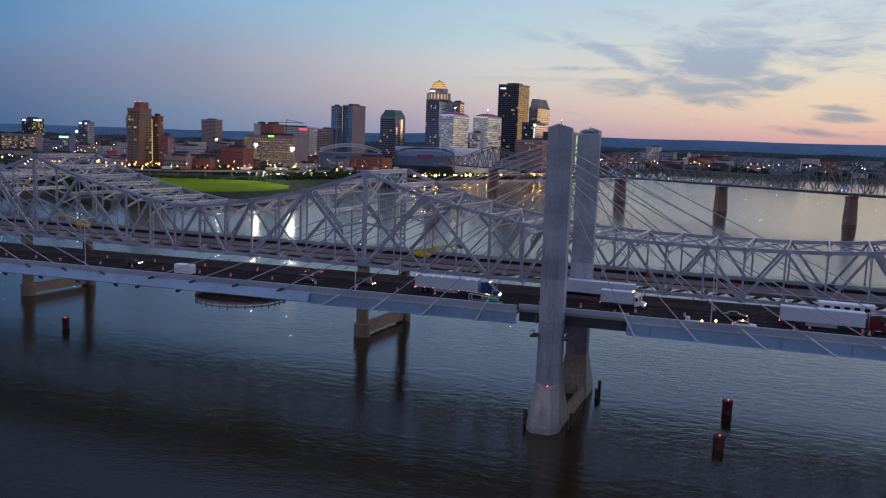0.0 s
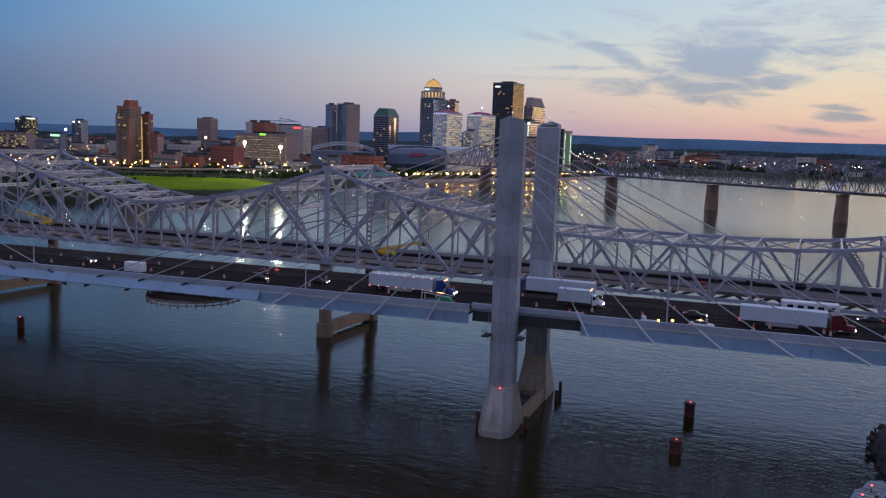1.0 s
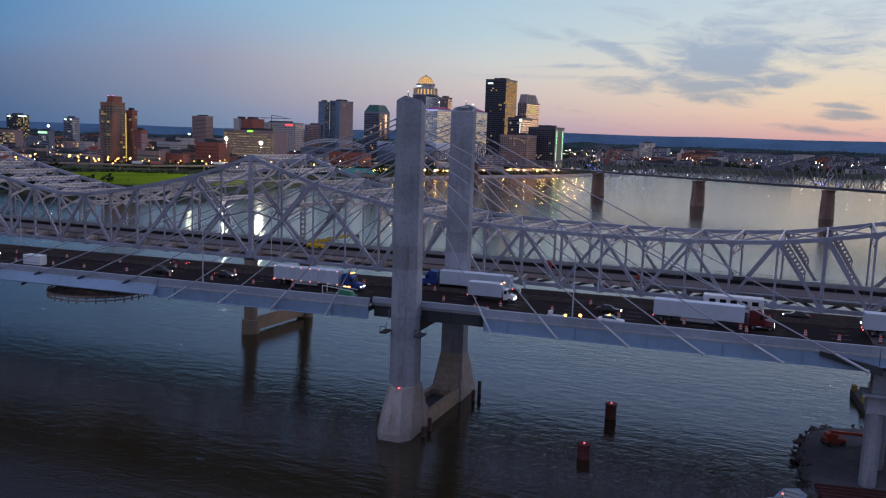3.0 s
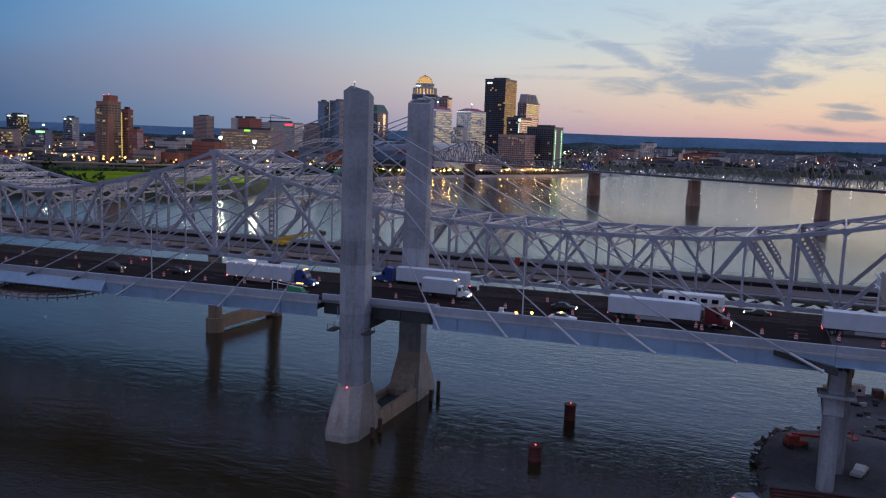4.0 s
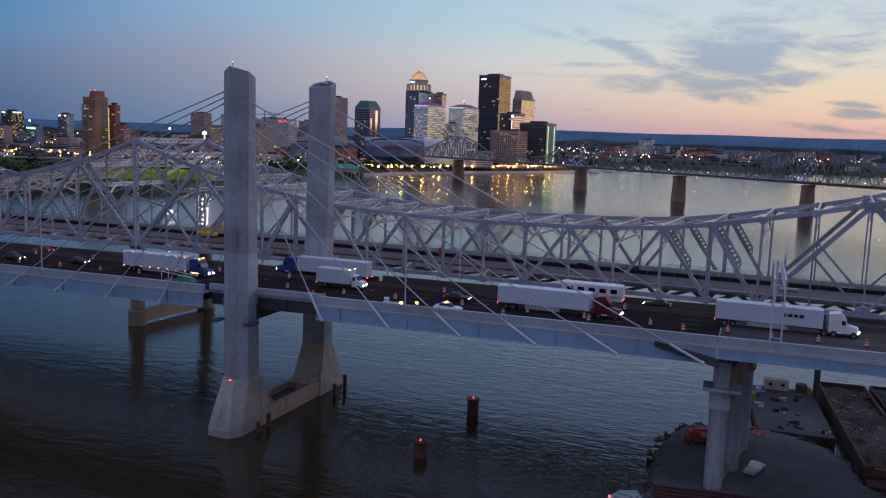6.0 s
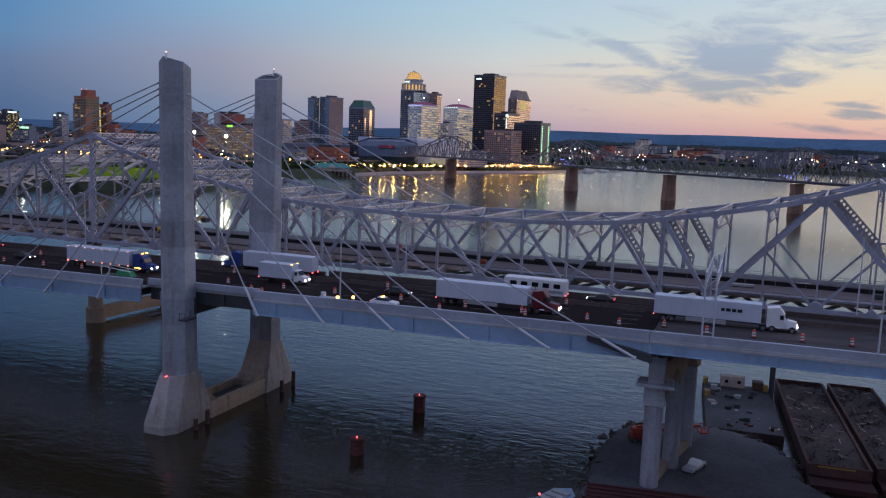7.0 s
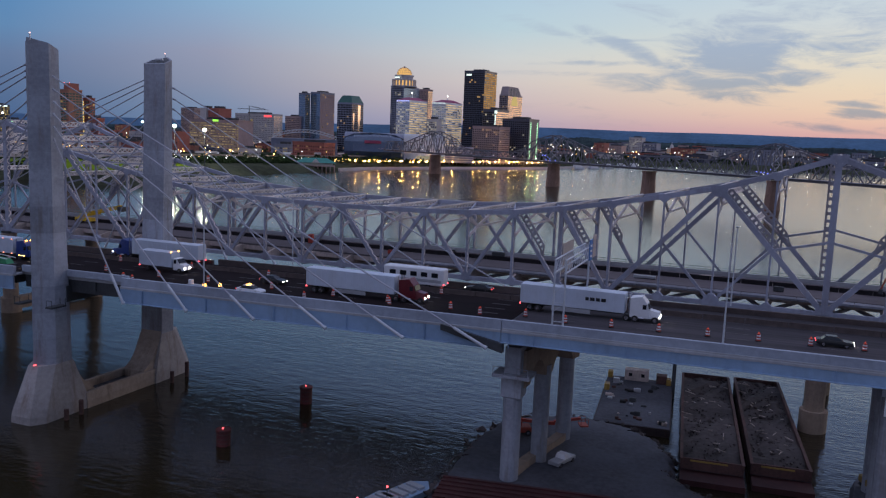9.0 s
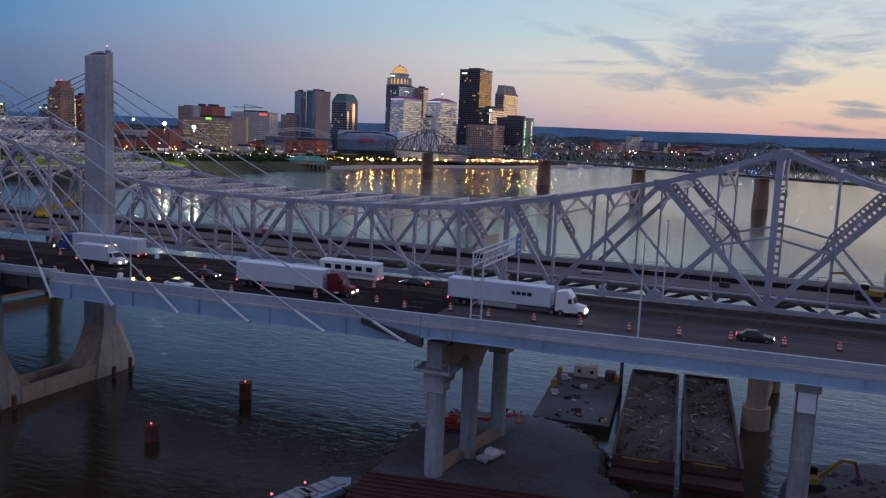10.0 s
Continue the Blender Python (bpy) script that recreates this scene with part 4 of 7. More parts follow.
def panes(bm_dark, bm_lit, face, sx, sy, z0, z1, px, pz, w, h, lit, rng, proud=.18):
    """Window panes on the front (local -y, from x=-sx to 0) or the side (local +x, from y=0 to sy)."""
    length = sx if face == "front" else sy
    nx, nz = max(1, int(length / px)), max(1, int((z1 - z0) / pz))
    for i in range(nx):
        for j in range(nz):
            c = (i + .5) * length / nx
            z = z0 + (j + .5) * (z1 - z0) / nz
            bm = bm_lit if rng.random() < lit else bm_dark
            if face == "front":
                a = [(-c - w / 2, -proud, z - h / 2), (-c + w / 2, -proud, z - h / 2), (-c + w / 2, -proud, z + h / 2), (-c - w / 2, -proud, z + h / 2)]
                back = [(x, .05, zz) for x, y, zz in a]
            else:
                a = [(proud, c - w / 2, z - h / 2), (proud, c + w / 2, z - h / 2), (proud, c + w / 2, z + h / 2), (proud, c - w / 2, z + h / 2)]
                back = [(-.05, y, zz) for x, y, zz in a]
            va, vb = [bm.verts.new(p) for p in a], [bm.verts.new(p) for p in back]
            bm.faces.new(va)
            for k in range(4):
                bm.faces.new((va[(k + 1) % 4], va[k], vb[k], vb[(k + 1) % 4]))


def tower(name, label, x, y, sx, sy, top, wall, front=None, side=None, lit_mat=None, base=9.0, roof=True, seed=1, category="building", rz=GRID):
    """A block with its corner towards the river at (x, y). front and side: spacing, window size, share lit, glass."""
    t = thing(name, label, category, at=(x, y, base - 1), rz=rz)
    h = top - base + 1
    bm = B()
    box(bm, -sx, 0, 0, sy, 0, h)
    part("wall", bm, wall, t)
    if roof:
        bm = B()
        box(bm, -sx - .4, .4, -.4, sy + .4, h, h + 1.4)
        part("parapet", bm, wall, t)
        bm = B()
        box(bm, -sx + .2, -.2, .2, sy - .2, h + 1.4, h + 1.43)
        part("flat_roof", bm, roof_grey, t)
        bm = B()
        box(bm, -sx * .72, -sx * .2, sy * .25, sy * .7, h + 1.4, h + 4.5)
        part("plant_room", bm, roof_grey, t)
    rng = random.Random(seed)
    for face, spec in (("front", front), ("side", side)):
        if not spec:
            continue
        px, pz, w, hh, lit, glass_m, lit_m = spec
        dark, on = B(), B()
        panes(dark, on, face, sx, sy, 3, h - 2.5, px, pz, w, hh, lit, rng)
        if len(dark.faces):
            tagged(part("window_panes", dark, glass_m, t), kind="stuff")
        else:
            dark.free()
        if len(on.faces):
            tagged(part("glowing_window_panes", on, lit_m, t, "glowing window panes"), kind="stuff")
        else:
            on.free()
    return t, h


def sign(t, mat, x0, x1, y0, y1, z0, z1, name="lit_sign", label="glowing sign"):
    bm = B()
    box(bm, x0, x1, y0, y1, z0, z1)
    return part(name, bm, mat, t, label)


GD, GM, GB = glass_dark, mirror_glass, blue_glass
# towers of the centre
# side panes glow golden in place of the sunset mirrored in their glass
t, h = tower("black_tower", "tall black slab tower, its side glowing for the mirrored sunset", -422, 1588, 44, 50, 172, wall_dark, (3.4, 3.9, 2.9, 2.6, .03, GD, window_warm), (8.2, 3.9, 6.6, 2.7, .90, GD, gold_glow), seed=2)
sign(t, sign_white, -39, -28, -.9, -.2, h - 8, h - 5)
t, h = tower("slope_topped_tower", "brown granite tower with sloping shoulders and arched window", -420, 1742, 20, 68, 137, granite, (3.6, 3.9, 2.2, 2.4, .05, GD, window_warm), (3.6, 3.9, 2.2, 2.4, .05, GM, window_warm), roof=False, seed=3)
bm = B()
loft(bm, [[(-18, 0, h), (0, 0, h), (0, 62, h), (-18, 62, h)], [(-17, 5, h + 17), (-2, 5, h + 17), (-2, 50, h + 17), (-17, 50, h + 17)]])
part("sloped_top", bm, granite, t)
for k in range(6):
    bm = B()
    bar(bm, (.35, 9 + 7.6 * k, h - 3), (-1.5, 11 + 6.9 * k, h + 14), .6, 2.2, (0, 1, 0))
    part("roof_slot", bm, wall_dark, t)
# arched window: the gold reflection on it is put in as glow
bm = B()
loft(bm, [[(.4, 31 + 15 * math.cos(a) * s_, h - 22 + 20 * math.sin(a) * s_ + (0 if s_ else 6)) for a in [math.pi * k / 12 for k in range(13)]] for s_ in (1, .0)], cap=False)
part("arched_window", bm, window_yellow, t, "arched window glowing for its gold reflection")

t, h = tower("domed_tower", "tall stone tower with a golden lit dome", -573, 1553, 30, 55, 139, wall_blue, (3.2, 3.8, 1.9, 2.3, .05, GD, window_white), (3.2, 3.8, 1.9, 2.3, .05, GB, window_warm), roof=False, seed=4)
cx, cy = -14.5, 22
for z0, z1, r, m, nm in ((h, h + 2, 25.5, wall_stone, "setback"), (h + 2, h + 12, 21.0, gold_light, "lit_drum"), (h + 12, h + 14, 23.6, wall_stone, "cornice"), (h + 14, h + 20, 17.5, wall_stone, "upper_drum"), (h + 20, h + 22.5, 18.6, wall_stone, "upper_cornice"), (h + 22.5, h + 23, 15.0, gold_light, "dome_base")):
    bm = B()
    rod(bm, (cx, cy, z0), (cx, cy, z1), r, n=24)
    part(nm, bm, m, t)
for k in range(20):
    an = k / 20 * math.tau
    bm = B()
    rod(bm, (cx + 21.9 * math.cos(an), cy + 21.9 * math.sin(an), h + 2), (cx + 21.9 * math.cos(an), cy + 21.9 * math.sin(an), h + 12), 1.9, n=6)
    part("drum_column", bm, wall_stone, t)
bm = B()
bmesh.ops.create_uvsphere(bm, u_segments=24, v_segments=12, radius=14.5, matrix=Matrix.Translation((cx, cy, h + 23)))
bmesh.ops.delete(bm, geom=[v for v in bm.verts if v.co.z < h + 22.8], context="VERTS")
part("dome", bm, gold_light, t, "golden lit ribbed dome")
for k in range(20):
    an = k / 20 * math.tau
    bm = B()
    for j in range(6):
        e0, e1 = j / 6 * math.pi / 2, (j + 1) / 6 * math.pi / 2
        bar(bm, (cx + 14.8 * math.cos(an) * math.cos(e0), cy + 14.8 * math.sin(an) * math.cos(e0), h + 23 + 14.8 * math.sin(e0)), (cx + 14.8 * math.cos(an) * math.cos(e1), cy + 14.8 * math.sin(an) * math.cos(e1), h + 23 + 14.8 * math.sin(e1)), .34, .34)
    part("dome_rib", bm, wall_brown, t)
for j in range(1, 5):
    e0 = j / 5.5 * math.pi / 2
    bm = B()
    for k in range(24):
        p, q = (Vector((cx + 14.75 * math.cos(e0) * math.cos(m_ / 24 * math.tau), cy + 14.75 * math.cos(e0) * math.sin(m_ / 24 * math.tau), h + 23 + 14.75 * math.sin(e0))) for m_ in (k, k + 1))
        bar(bm, p, q, .34, .34)
    part("dome_ring", bm, wall_brown, t)
bm = B()
rod(bm, (cx, cy, h + 37), (cx, cy, h + 39.5), 2.2, 1.4, n=12)
part("lantern", bm, wall_brown, t)
sign(t, sign_white, -22, -12, 1.5, 2.0, h + 16, h + 18.5)
for nm, lb, x, y, sx, sy, tp, lm in (("white_tower", "white gridded office tower with a crimson roof and lit band", -463, 1328, 26, 54, 104, sign_blue), ("white_tower", "white gridded office tower with a crimson roof and mast", -422, 1388, 28, 55, 104, sign_white)):
    t, h = tower(nm, lb, x, y, sx, sy, tp, wall_white, (3.6, 3.7, 2.3, 1.9, .35, GB, window_white), (5.4, 3.7, 4.4, 1.7, .85, GB, band_light), roof=False, seed=int(tp + x))
    bm = B()
    loft(bm, [[(-sx, 0, h), (0, 0, h), (0, sy, h), (-sx, sy, h)], [(-sx * .7, sy * .3, h + 5), (-sx * .3, sy * .3, h + 5), (-sx * .3, sy * .7, h + 5), (-sx * .7, sy * .7, h + 5)]])
    part("hipped_roof", bm, roof_plum, t)
    bm = B()
    rod(bm, (-sx / 2, sy / 2, h + 4), (-sx / 2, sy / 2, h + 12), .8, .4, n=8)
    part("mast", bm, white_paint, t)
    bm = B()
    blob(bm, (-sx / 2, sy / 2, h + 12.4), .9)
    part("mast_lamp", bm, lamp_white, t)
    for k in range(7):
        bm = B()
        blob(bm, (-sx * (k + .5) / 7, -.6, h - 1.2), .8)
        part("cornice_lamp", bm, lm, t)
tower("low_office", "low pale office block with rows of lit windows", -422, 1348, 19, 15, 74, wall_stone, (3.4, 3.6, 2.2, 2, .5, GD, window_white), None, seed=7)
tower("brown_slab", "brown stone slab tower", -566, 1660, 22, 18, 139, wall_brown, (3.6, 3.8, 1.8, 2, .02, GD, window_warm), (3.6, 3.8, 1.8, 2, .02, GM, window_warm), seed=8)
t, h = tower("dark_office", "dark glass office with a lit corner strip", -353, 1450, 25, 50, 96, wall_dark, (3.4, 3.8, 2.8, 2.6, .05, GD, window_white), (3.4, 3.8, 2.2, 2.4, .12, GM, window_warm), seed=9)
sign(t, sign_white, -2.5, .8, -.8, 3, h - 6, h - 1)
sign(t, sign_white, -1.6, -.2, -.6, -.2, 4, h - 8, "corner_strip", "lit vertical strip")
t, h = tower("brown_hotel", "brown hotel block with a regular window grid", -313, 1345, 49, 38, 65, wall_brown, (3.5, 3.4, 1.7, 2.0, .07, GD, window_warm), (3.5, 3.4, 1.7, 2.0, .1, GM, window_warm), seed=10)
t, h = tower("green_edged_hotel", "dark hotel tower with green lit edges", -279, 1398, 49, 39, 80, wall_dark, (3.6, 3.4, 2.2, 2.0, .04, GD, window_white), None, seed=11)
for yy in (5, 31):
    bm_l = B()
    for j in range(22):
        z = 5 + j * (h - 8) / 22
        box(bm_l, .05, .5, yy, yy + 2.6, z, z + 1.7)
    tagged(part("green_lit_panes", bm_l, window_green, t, "green lit window bays"), kind="stuff")
t, h = tower("green_topped_tower", "dark glass tower with chamfered green top", -576, 1343, 31, 33, 98, wall_blue, (3.2, 3.8, 2.6, 2.8, .04, GD, window_warm), (3.2, 3.8, 2.6, 2.9, .02, GD, window_warm), roof=False, seed=12)
for yy in (3, 17):
    bm = B()
    box(bm, .1, .5, yy, yy + (4 if yy < 9 else 7), 40 if yy < 9 else 22, 72 if yy < 9 else 86)
    part("mirror_strip", bm, mirror_glass, t)
bm = B()
loft(bm, [[(-31, 0, h), (0, 0, h), (0, 33, h), (-31, 33, h)], [(-24, 5, h + 12), (-6, 5, h + 12), (-6, 28, h + 12), (-24, 28, h + 12)]])
part("chamfered_roof", bm, roof_copper, t)
for nm, x, y, sx, sy, tp in (("slab_tower", -839, 1639, 18, 16, 125), ("slab_tower", -811, 1653, 26, 49, 128)):
    tower(nm, "blue mirrored glass slab tower", x, y, sx, sy, tp, wall_blue, (2.6, 3.8, 2.3, 3.2, .02, GB, window_warm), (2.6, 3.8, 2.3, 3.2, .02, GM if sy < 20 else wall_brown, window_warm), seed=int(-x))
tower("brown_block", "brown office block with ranks of windows", -850, 1634, 40, 20, 75, wall_brown, (3.6, 3.8, 2.0, 1.8, .06, GD, window_warm), None, seed=14)
t, h = tower("pale_block", "pale hospital block with a red lit sign", -849, 1532, 107, 26, 76, wall_stone, (4.0, 3.8, 1.6, 1.4, .10, GD, window_yellow), (4, 3.8, 2, 1.8, .2, GM, window_warm), seed=15)
sign(t, sign_red, -26, -6, -.8, -.2, h - 5, h - 1.5)
sign(t, window_yellow, -62, -58, -.8, -.2, 8, h - 10, "lit_stair", "lit stair window")
t, h = tower("brick_hotel", "wide brick hotel with rows of lit windows and green sign", -626, 1086, 100, 30, 58, wall_brown, (2.9, 3.6, 1.5, 1.5, .78, GD, window_yellow), None, seed=16)
sign(t, sign_green, -51, -40, -.9, -.2, h - 1.4, h + 1.2)
tower("red_penthouse", "red brick lift tower block", -683, 1118, 22, 26, 75, wall_red, (5, 5, 1, 1, .0, GD, window_warm), None, seed=17)
tower("grey_stair_block", "grey stair block beside the brick hotel", -706, 1118, 12, 22, 75, wall_stone, None, None, seed=18)
tower("hospital_tower", "brown concrete hospital tower", -1492, 2119, 56, 30, 96, wall_brown, (4, 3.9, 2.2, 1.8, .06, GD, window_warm), (4, 3.9, 2.2, 1.8, .04, GD, window_warm), seed=19)
balcony_glass = material("teal_balcony_glass", (.060, .135, .115), .25, vary=.2, bump=0, scale=.3, island=.5)
# the stepped brick apartment tower
t, h = tower("apartment_tower", "stepped red brick apartment tower with balconies", -732, 877, 23, 19, 87, wall_orange, (5.6, 3.1, 4.3, 1.95, .03, balcony_glass, window_yellow), (4.6, 3.1, 3.5, 1.95, .06, balcony_glass, window_yellow), seed=20)
for j in range(22):
    bm = B()
    box(bm, -25.0, -17.0, -1.6, 2, 5 + j * 3.1, 6.0 + j * 3.1)
    part("balcony", bm, wall_blue, t)
bm = B()
box(bm, -12, -.5, 2, 15, h + 1.4, h + 9)
part("roof_block", bm, wall_red, t)
for k in range(2):
    # corner shafts that stop below the roof
    bm = B()
    box(bm, -24.2 if k else -2.2, -21.6 if k else .9, -1.0, 7, 0, h - (9 if k else 14))
    part("corner_shaft", bm, wall_orange, t)
for k in (-11, -1):
    bm = B()
    blob(bm, (k, 2, h + 9.6), .6)
    part("roof_lamp", bm, red_lamp, t)
t, h = tower("apartment_wing", "stepped red brick apartment wing with lit stair", -722, 901, 13, 8, 78, wall_red, (3, 3.1, 2.0, 1.7, .08, balcony_glass, window_yellow), (3, 3.1, 2.0, 1.7, .06, balcony_glass, window_yellow), seed=21)
for j in range(20):
    sign(t, stair_light, -12.6, -11.2, -.8, -.2, 6 + 3.1 * j, 8 + 3.1 * j, "lit_stair", "yellow lit stair window")
tower("apartment_wing", "lower red brick apartment wing", -699, 890, 14, 10, 53, wall_red, (3, 3.1, 1.9, 1.6, .05, GB, window_yellow), (3, 3.1, 1.9, 1.6, .05, GB, window_yellow), seed=22)
tower("brick_podium", "low brick podium with green glazing", -657, 872, 40, 10, 28, wall_brown, (4.4, 4.2, 3.0, 2.6, .04, roof_copper, window_yellow), None, seed=23)
tower("brick_hall", "low red brick hall with lit arches", -628, 881, 37, 9, 26, wall_red, (9, 9, 3, 3.6, .7, GD, window_warm), None, seed=24)
tower("red_warehouse", "plain red brick riverside warehouse", -628, 954, 42, 20, 40, wall_red, (4, 4, 1.4, 1.6, .03, GD, window_warm), None, seed=25)
tower("red_warehouse", "long red brick warehouse", -477, 1070, 56, 24, 32, wall_red, (4, 4, 1.4, 1.6, .08, GD, window_warm), (4, 4, 1.6, 1.6, .05, GD, window_warm), seed=26)
t, h = tower("dark_tower", "dark office tower with a lit roof sign", -1471, 1417, 36, 30, 75, wall_dark, (3.4, 3.8, 2.6, 2.4, .05, GD, window_white), (3.4, 3.8, 2.6, 2.4, .5, GD, window_yellow), seed=27)
sign(t, sign_white, -32, -20, -.8, -.2, h - 4, h - .5)
sign(t, sign_white, .2, .8, 4, 24, h - 3, h)
t, h = tower("dark_tower", "slim dark tower with lit crown", -1343, 1444, 30, 17, 72, wall_blue, (3.4, 3.8, 2.4, 2.4, .10, GD, window_white), (3.4, 3.8, 2.4, 2.0, .05, wall_stone, window_white), seed=28)
sign(t, sign_white, -27, -19, -.8, -.2, h - 4, h - .5)
sign(t, sign_white, -7, -2, -.8, -.2, h - 4, h - .5)
tower("office_block", "brown office block with bands of yellow lit windows", -1144, 1107, 93, 15, 45, wall_brown, (4.6, 4.4, 3.6, 2.2, .62, GD, window_yellow), None, seed=29)
t, h = tower("green_roofed_office", "small office with a green lit roof edge", -1037, 1073, 25, 12, 46, wall_blue, (3.6, 4, 2.2, 2, .2, GD, window_white), None, seed=30)
sign(t, window_green, -24, -1, -.9, -.3, h - 3, h)


# ---- arena, arched roof, riverside pavilion ----
arena_glass = material("arena_glass", (.07, .10, .155), .2, .3, vary=.08, bump=0, scale=.2)


def arena():
    t = thing("arena", "low arena with dark bulging glass front and white curved roof", "arena", at=(-452, 1175, 9), rz=26)
    bm = B()
    rings = []
    for x in (-44, -42, -30, 0, 25, 40, 44):
        k = 1 - (abs(x) / 46) ** 4
        rings.append([(x, -6 - 8 * k * .6, 0), (x, -14 * k - 3, 13), (x, -12 * k, 27), (x, -4 * k, 35 * (.75 + .25 * k)), (x, 8, 39 * (.78 + .22 * k)), (x, 60, 39), (x, 60, 0)])
    loft(bm, rings)
    bmesh.ops.recalc_face_normals(bm, faces=bm.faces)
    part("glass_front", bm, arena_glass, t)
    bm = B()
    loft(bm, [[(x, 7, 39.2 - (x / 46) ** 4 * 8), (x, 62, 39.3), (x, 62, 40.0), (x, 7, 39.9 - (x / 46) ** 4 * 8)] for x in (-44, -30, -10, 10, 30, 44)])
    bmesh.ops.recalc_face_normals(bm, faces=bm.faces)
    part("curved_roof", bm, wall_blue, t)
    sign(t, roof_plum, -14, 10, -14.2, -12.8, 25, 29, "arena_mark", "dark red mark on the glass")
    bm = B()
    rings = []
    for k in range(9):
        a = k / 8 * math.pi * .5
        rings.append([(44 + 62 * s, 8 - 6 * math.cos(a) + 6, 40 * math.sin(a) ** .7 if k else 0) for s in (0, .5, 1)])
    vr = [[bm.verts.new(p) for p in r] for r in rings]
    for a, b in zip(vr, vr[1:]):
        for k in range(2):
            bm.faces.new((a[k], a[k + 1], b[k + 1], b[k]))
    part("white_shell", bm, roof_white, t)
    bm = B()
    box(bm, 44, 106, 14, 66, 0, 40)
    part("hall", bm, roof_white, t)
    bm = B()
    box(bm, 64, 104, 5, 8, 2, 9)
    part("lit_lobby", bm, window_white, t, "lit glass lobby")
    bm = B()
    box(bm, 106, 150, 20, 60, 0, 24)
    part("garage", bm, wall_blue, t)
    for k in range(7):
        bm = B()
        box(bm, 106, 150.5, 19.4, 20, 2 + 3.2 * k, 3.4 + 3.2 * k)
        part("garage_band", bm, wall_stone, t)


arena()
t = thing("arched_roof_truss", "pale arched stadium roof truss", "stadium", at=(-622, 1266, 9), rz=30)
for y in (0, 26):
    bm = B()
    for k in range(18):
        a0, a1 = k / 18 * 2 - 1, (k + 1) / 18 * 2 - 1
        for lift_ in (0, 4.5):
            bar(bm, (52 * a0, y, 26 + lift_ + 10 * (1 - a0 * a0)), (52 * a1, y, 26 + lift_ + 10 * (1 - a1 * a1)), 1.0, 1.0)
        bar(bm, (52 * a0, y, 26 + 10 * (1 - a0 * a0)), (52 * a1, y, 30.5 + 10 * (1 - a1 * a1)), .7, .7)
    part("arch", bm, roof_white, t)
bm = B()
box(bm, -54, 54, 2, 60, 0, 25)
part("stand", bm, wall_blue, t)
bm = B()
loft(bm, [[(x, 1, 26 + 10 * (1 - (x / 52) ** 2)), (x, 25, 26 + 10 * (1 - (x / 52) ** 2)), (x, 25, 26.4 + 10 * (1 - (x / 52) ** 2)), (x, 1, 26.4 + 10 * (1 - (x / 52) ** 2))] for x in [-52 + 13 * k for k in range(9)]])
part("roof_sheet", bm, wall_blue, t)

t = thing("riverside_pavilion", "timber pavilion with a teal hipped roof on piles", "pavilion", at=(-436, 975, 0), rz=30)
bm = B()
box(bm, -24, 24, -9, 9, 6, 7)
part("platform", bm, wall_brown, t)
for k in range(10):
    bm = B()
    rod(bm, (-22 + 5 * k, -8.5, -3), (-22 + 5 * k, -8.5, 6), .5, n=6)
    part("pile", bm, wall_brown, t)
bm = B()
box(bm, -21, 21, -7, 7, 7, 10.5)
part("wall", bm, wall_stone, t)
bm = B()
loft(bm, [[(-25, -10, 10.3), (25, -10, 10.3), (25, 10, 10.3), (-25, 10, 10.3)], [(-14, -1, 16), (14, -1, 16), (14, 1, 16), (-14, 1, 16)]])
part("roof", bm, roof_teal, t)
bm = B()
loft(bm, [[(-5, -11, 10.4), (5, -11, 10.4), (5, -4, 10.4), (-5, -4, 10.4)], [(-.2, -10.8, 15), (.2, -10.8, 15), (.2, -2, 15), (-.2, -2, 15)]])
part("gable", bm, wall_stone, t)


# ---- low city blocks, trees, lamps ----
def inland(x, y):
    """Metres behind the shore line, roughly."""
    best = 1e9
    c = Vector((0, 300))
    p = Vector((x, y))
    for a, b in zip(SHORE, SHORE[1:]):
        a, b = Vector(a), Vector(b)
        t_ = max(0, min(1, (p - a).dot(b - a) / (b - a).length_squared))
        best = min(best, (p - a.lerp(b, t_)).length)
    q = p - c
    ang = math.atan2(q.x, q.y)
    far = 0
    for a, b in zip(SHORE, SHORE[1:]):
        a, b = Vector(a) - c, Vector(b) - c
        aa, ab = math.atan2(a.x, a.y), math.atan2(b.x, b.y)
        if min(aa, ab) <= ang <= max(aa, ab) and abs(aa - ab) < 2:
            f = (ang - aa) / (ab - aa) if ab != aa else 0
            far = a.lerp(b, f).length
    return best if q.length > far else -best


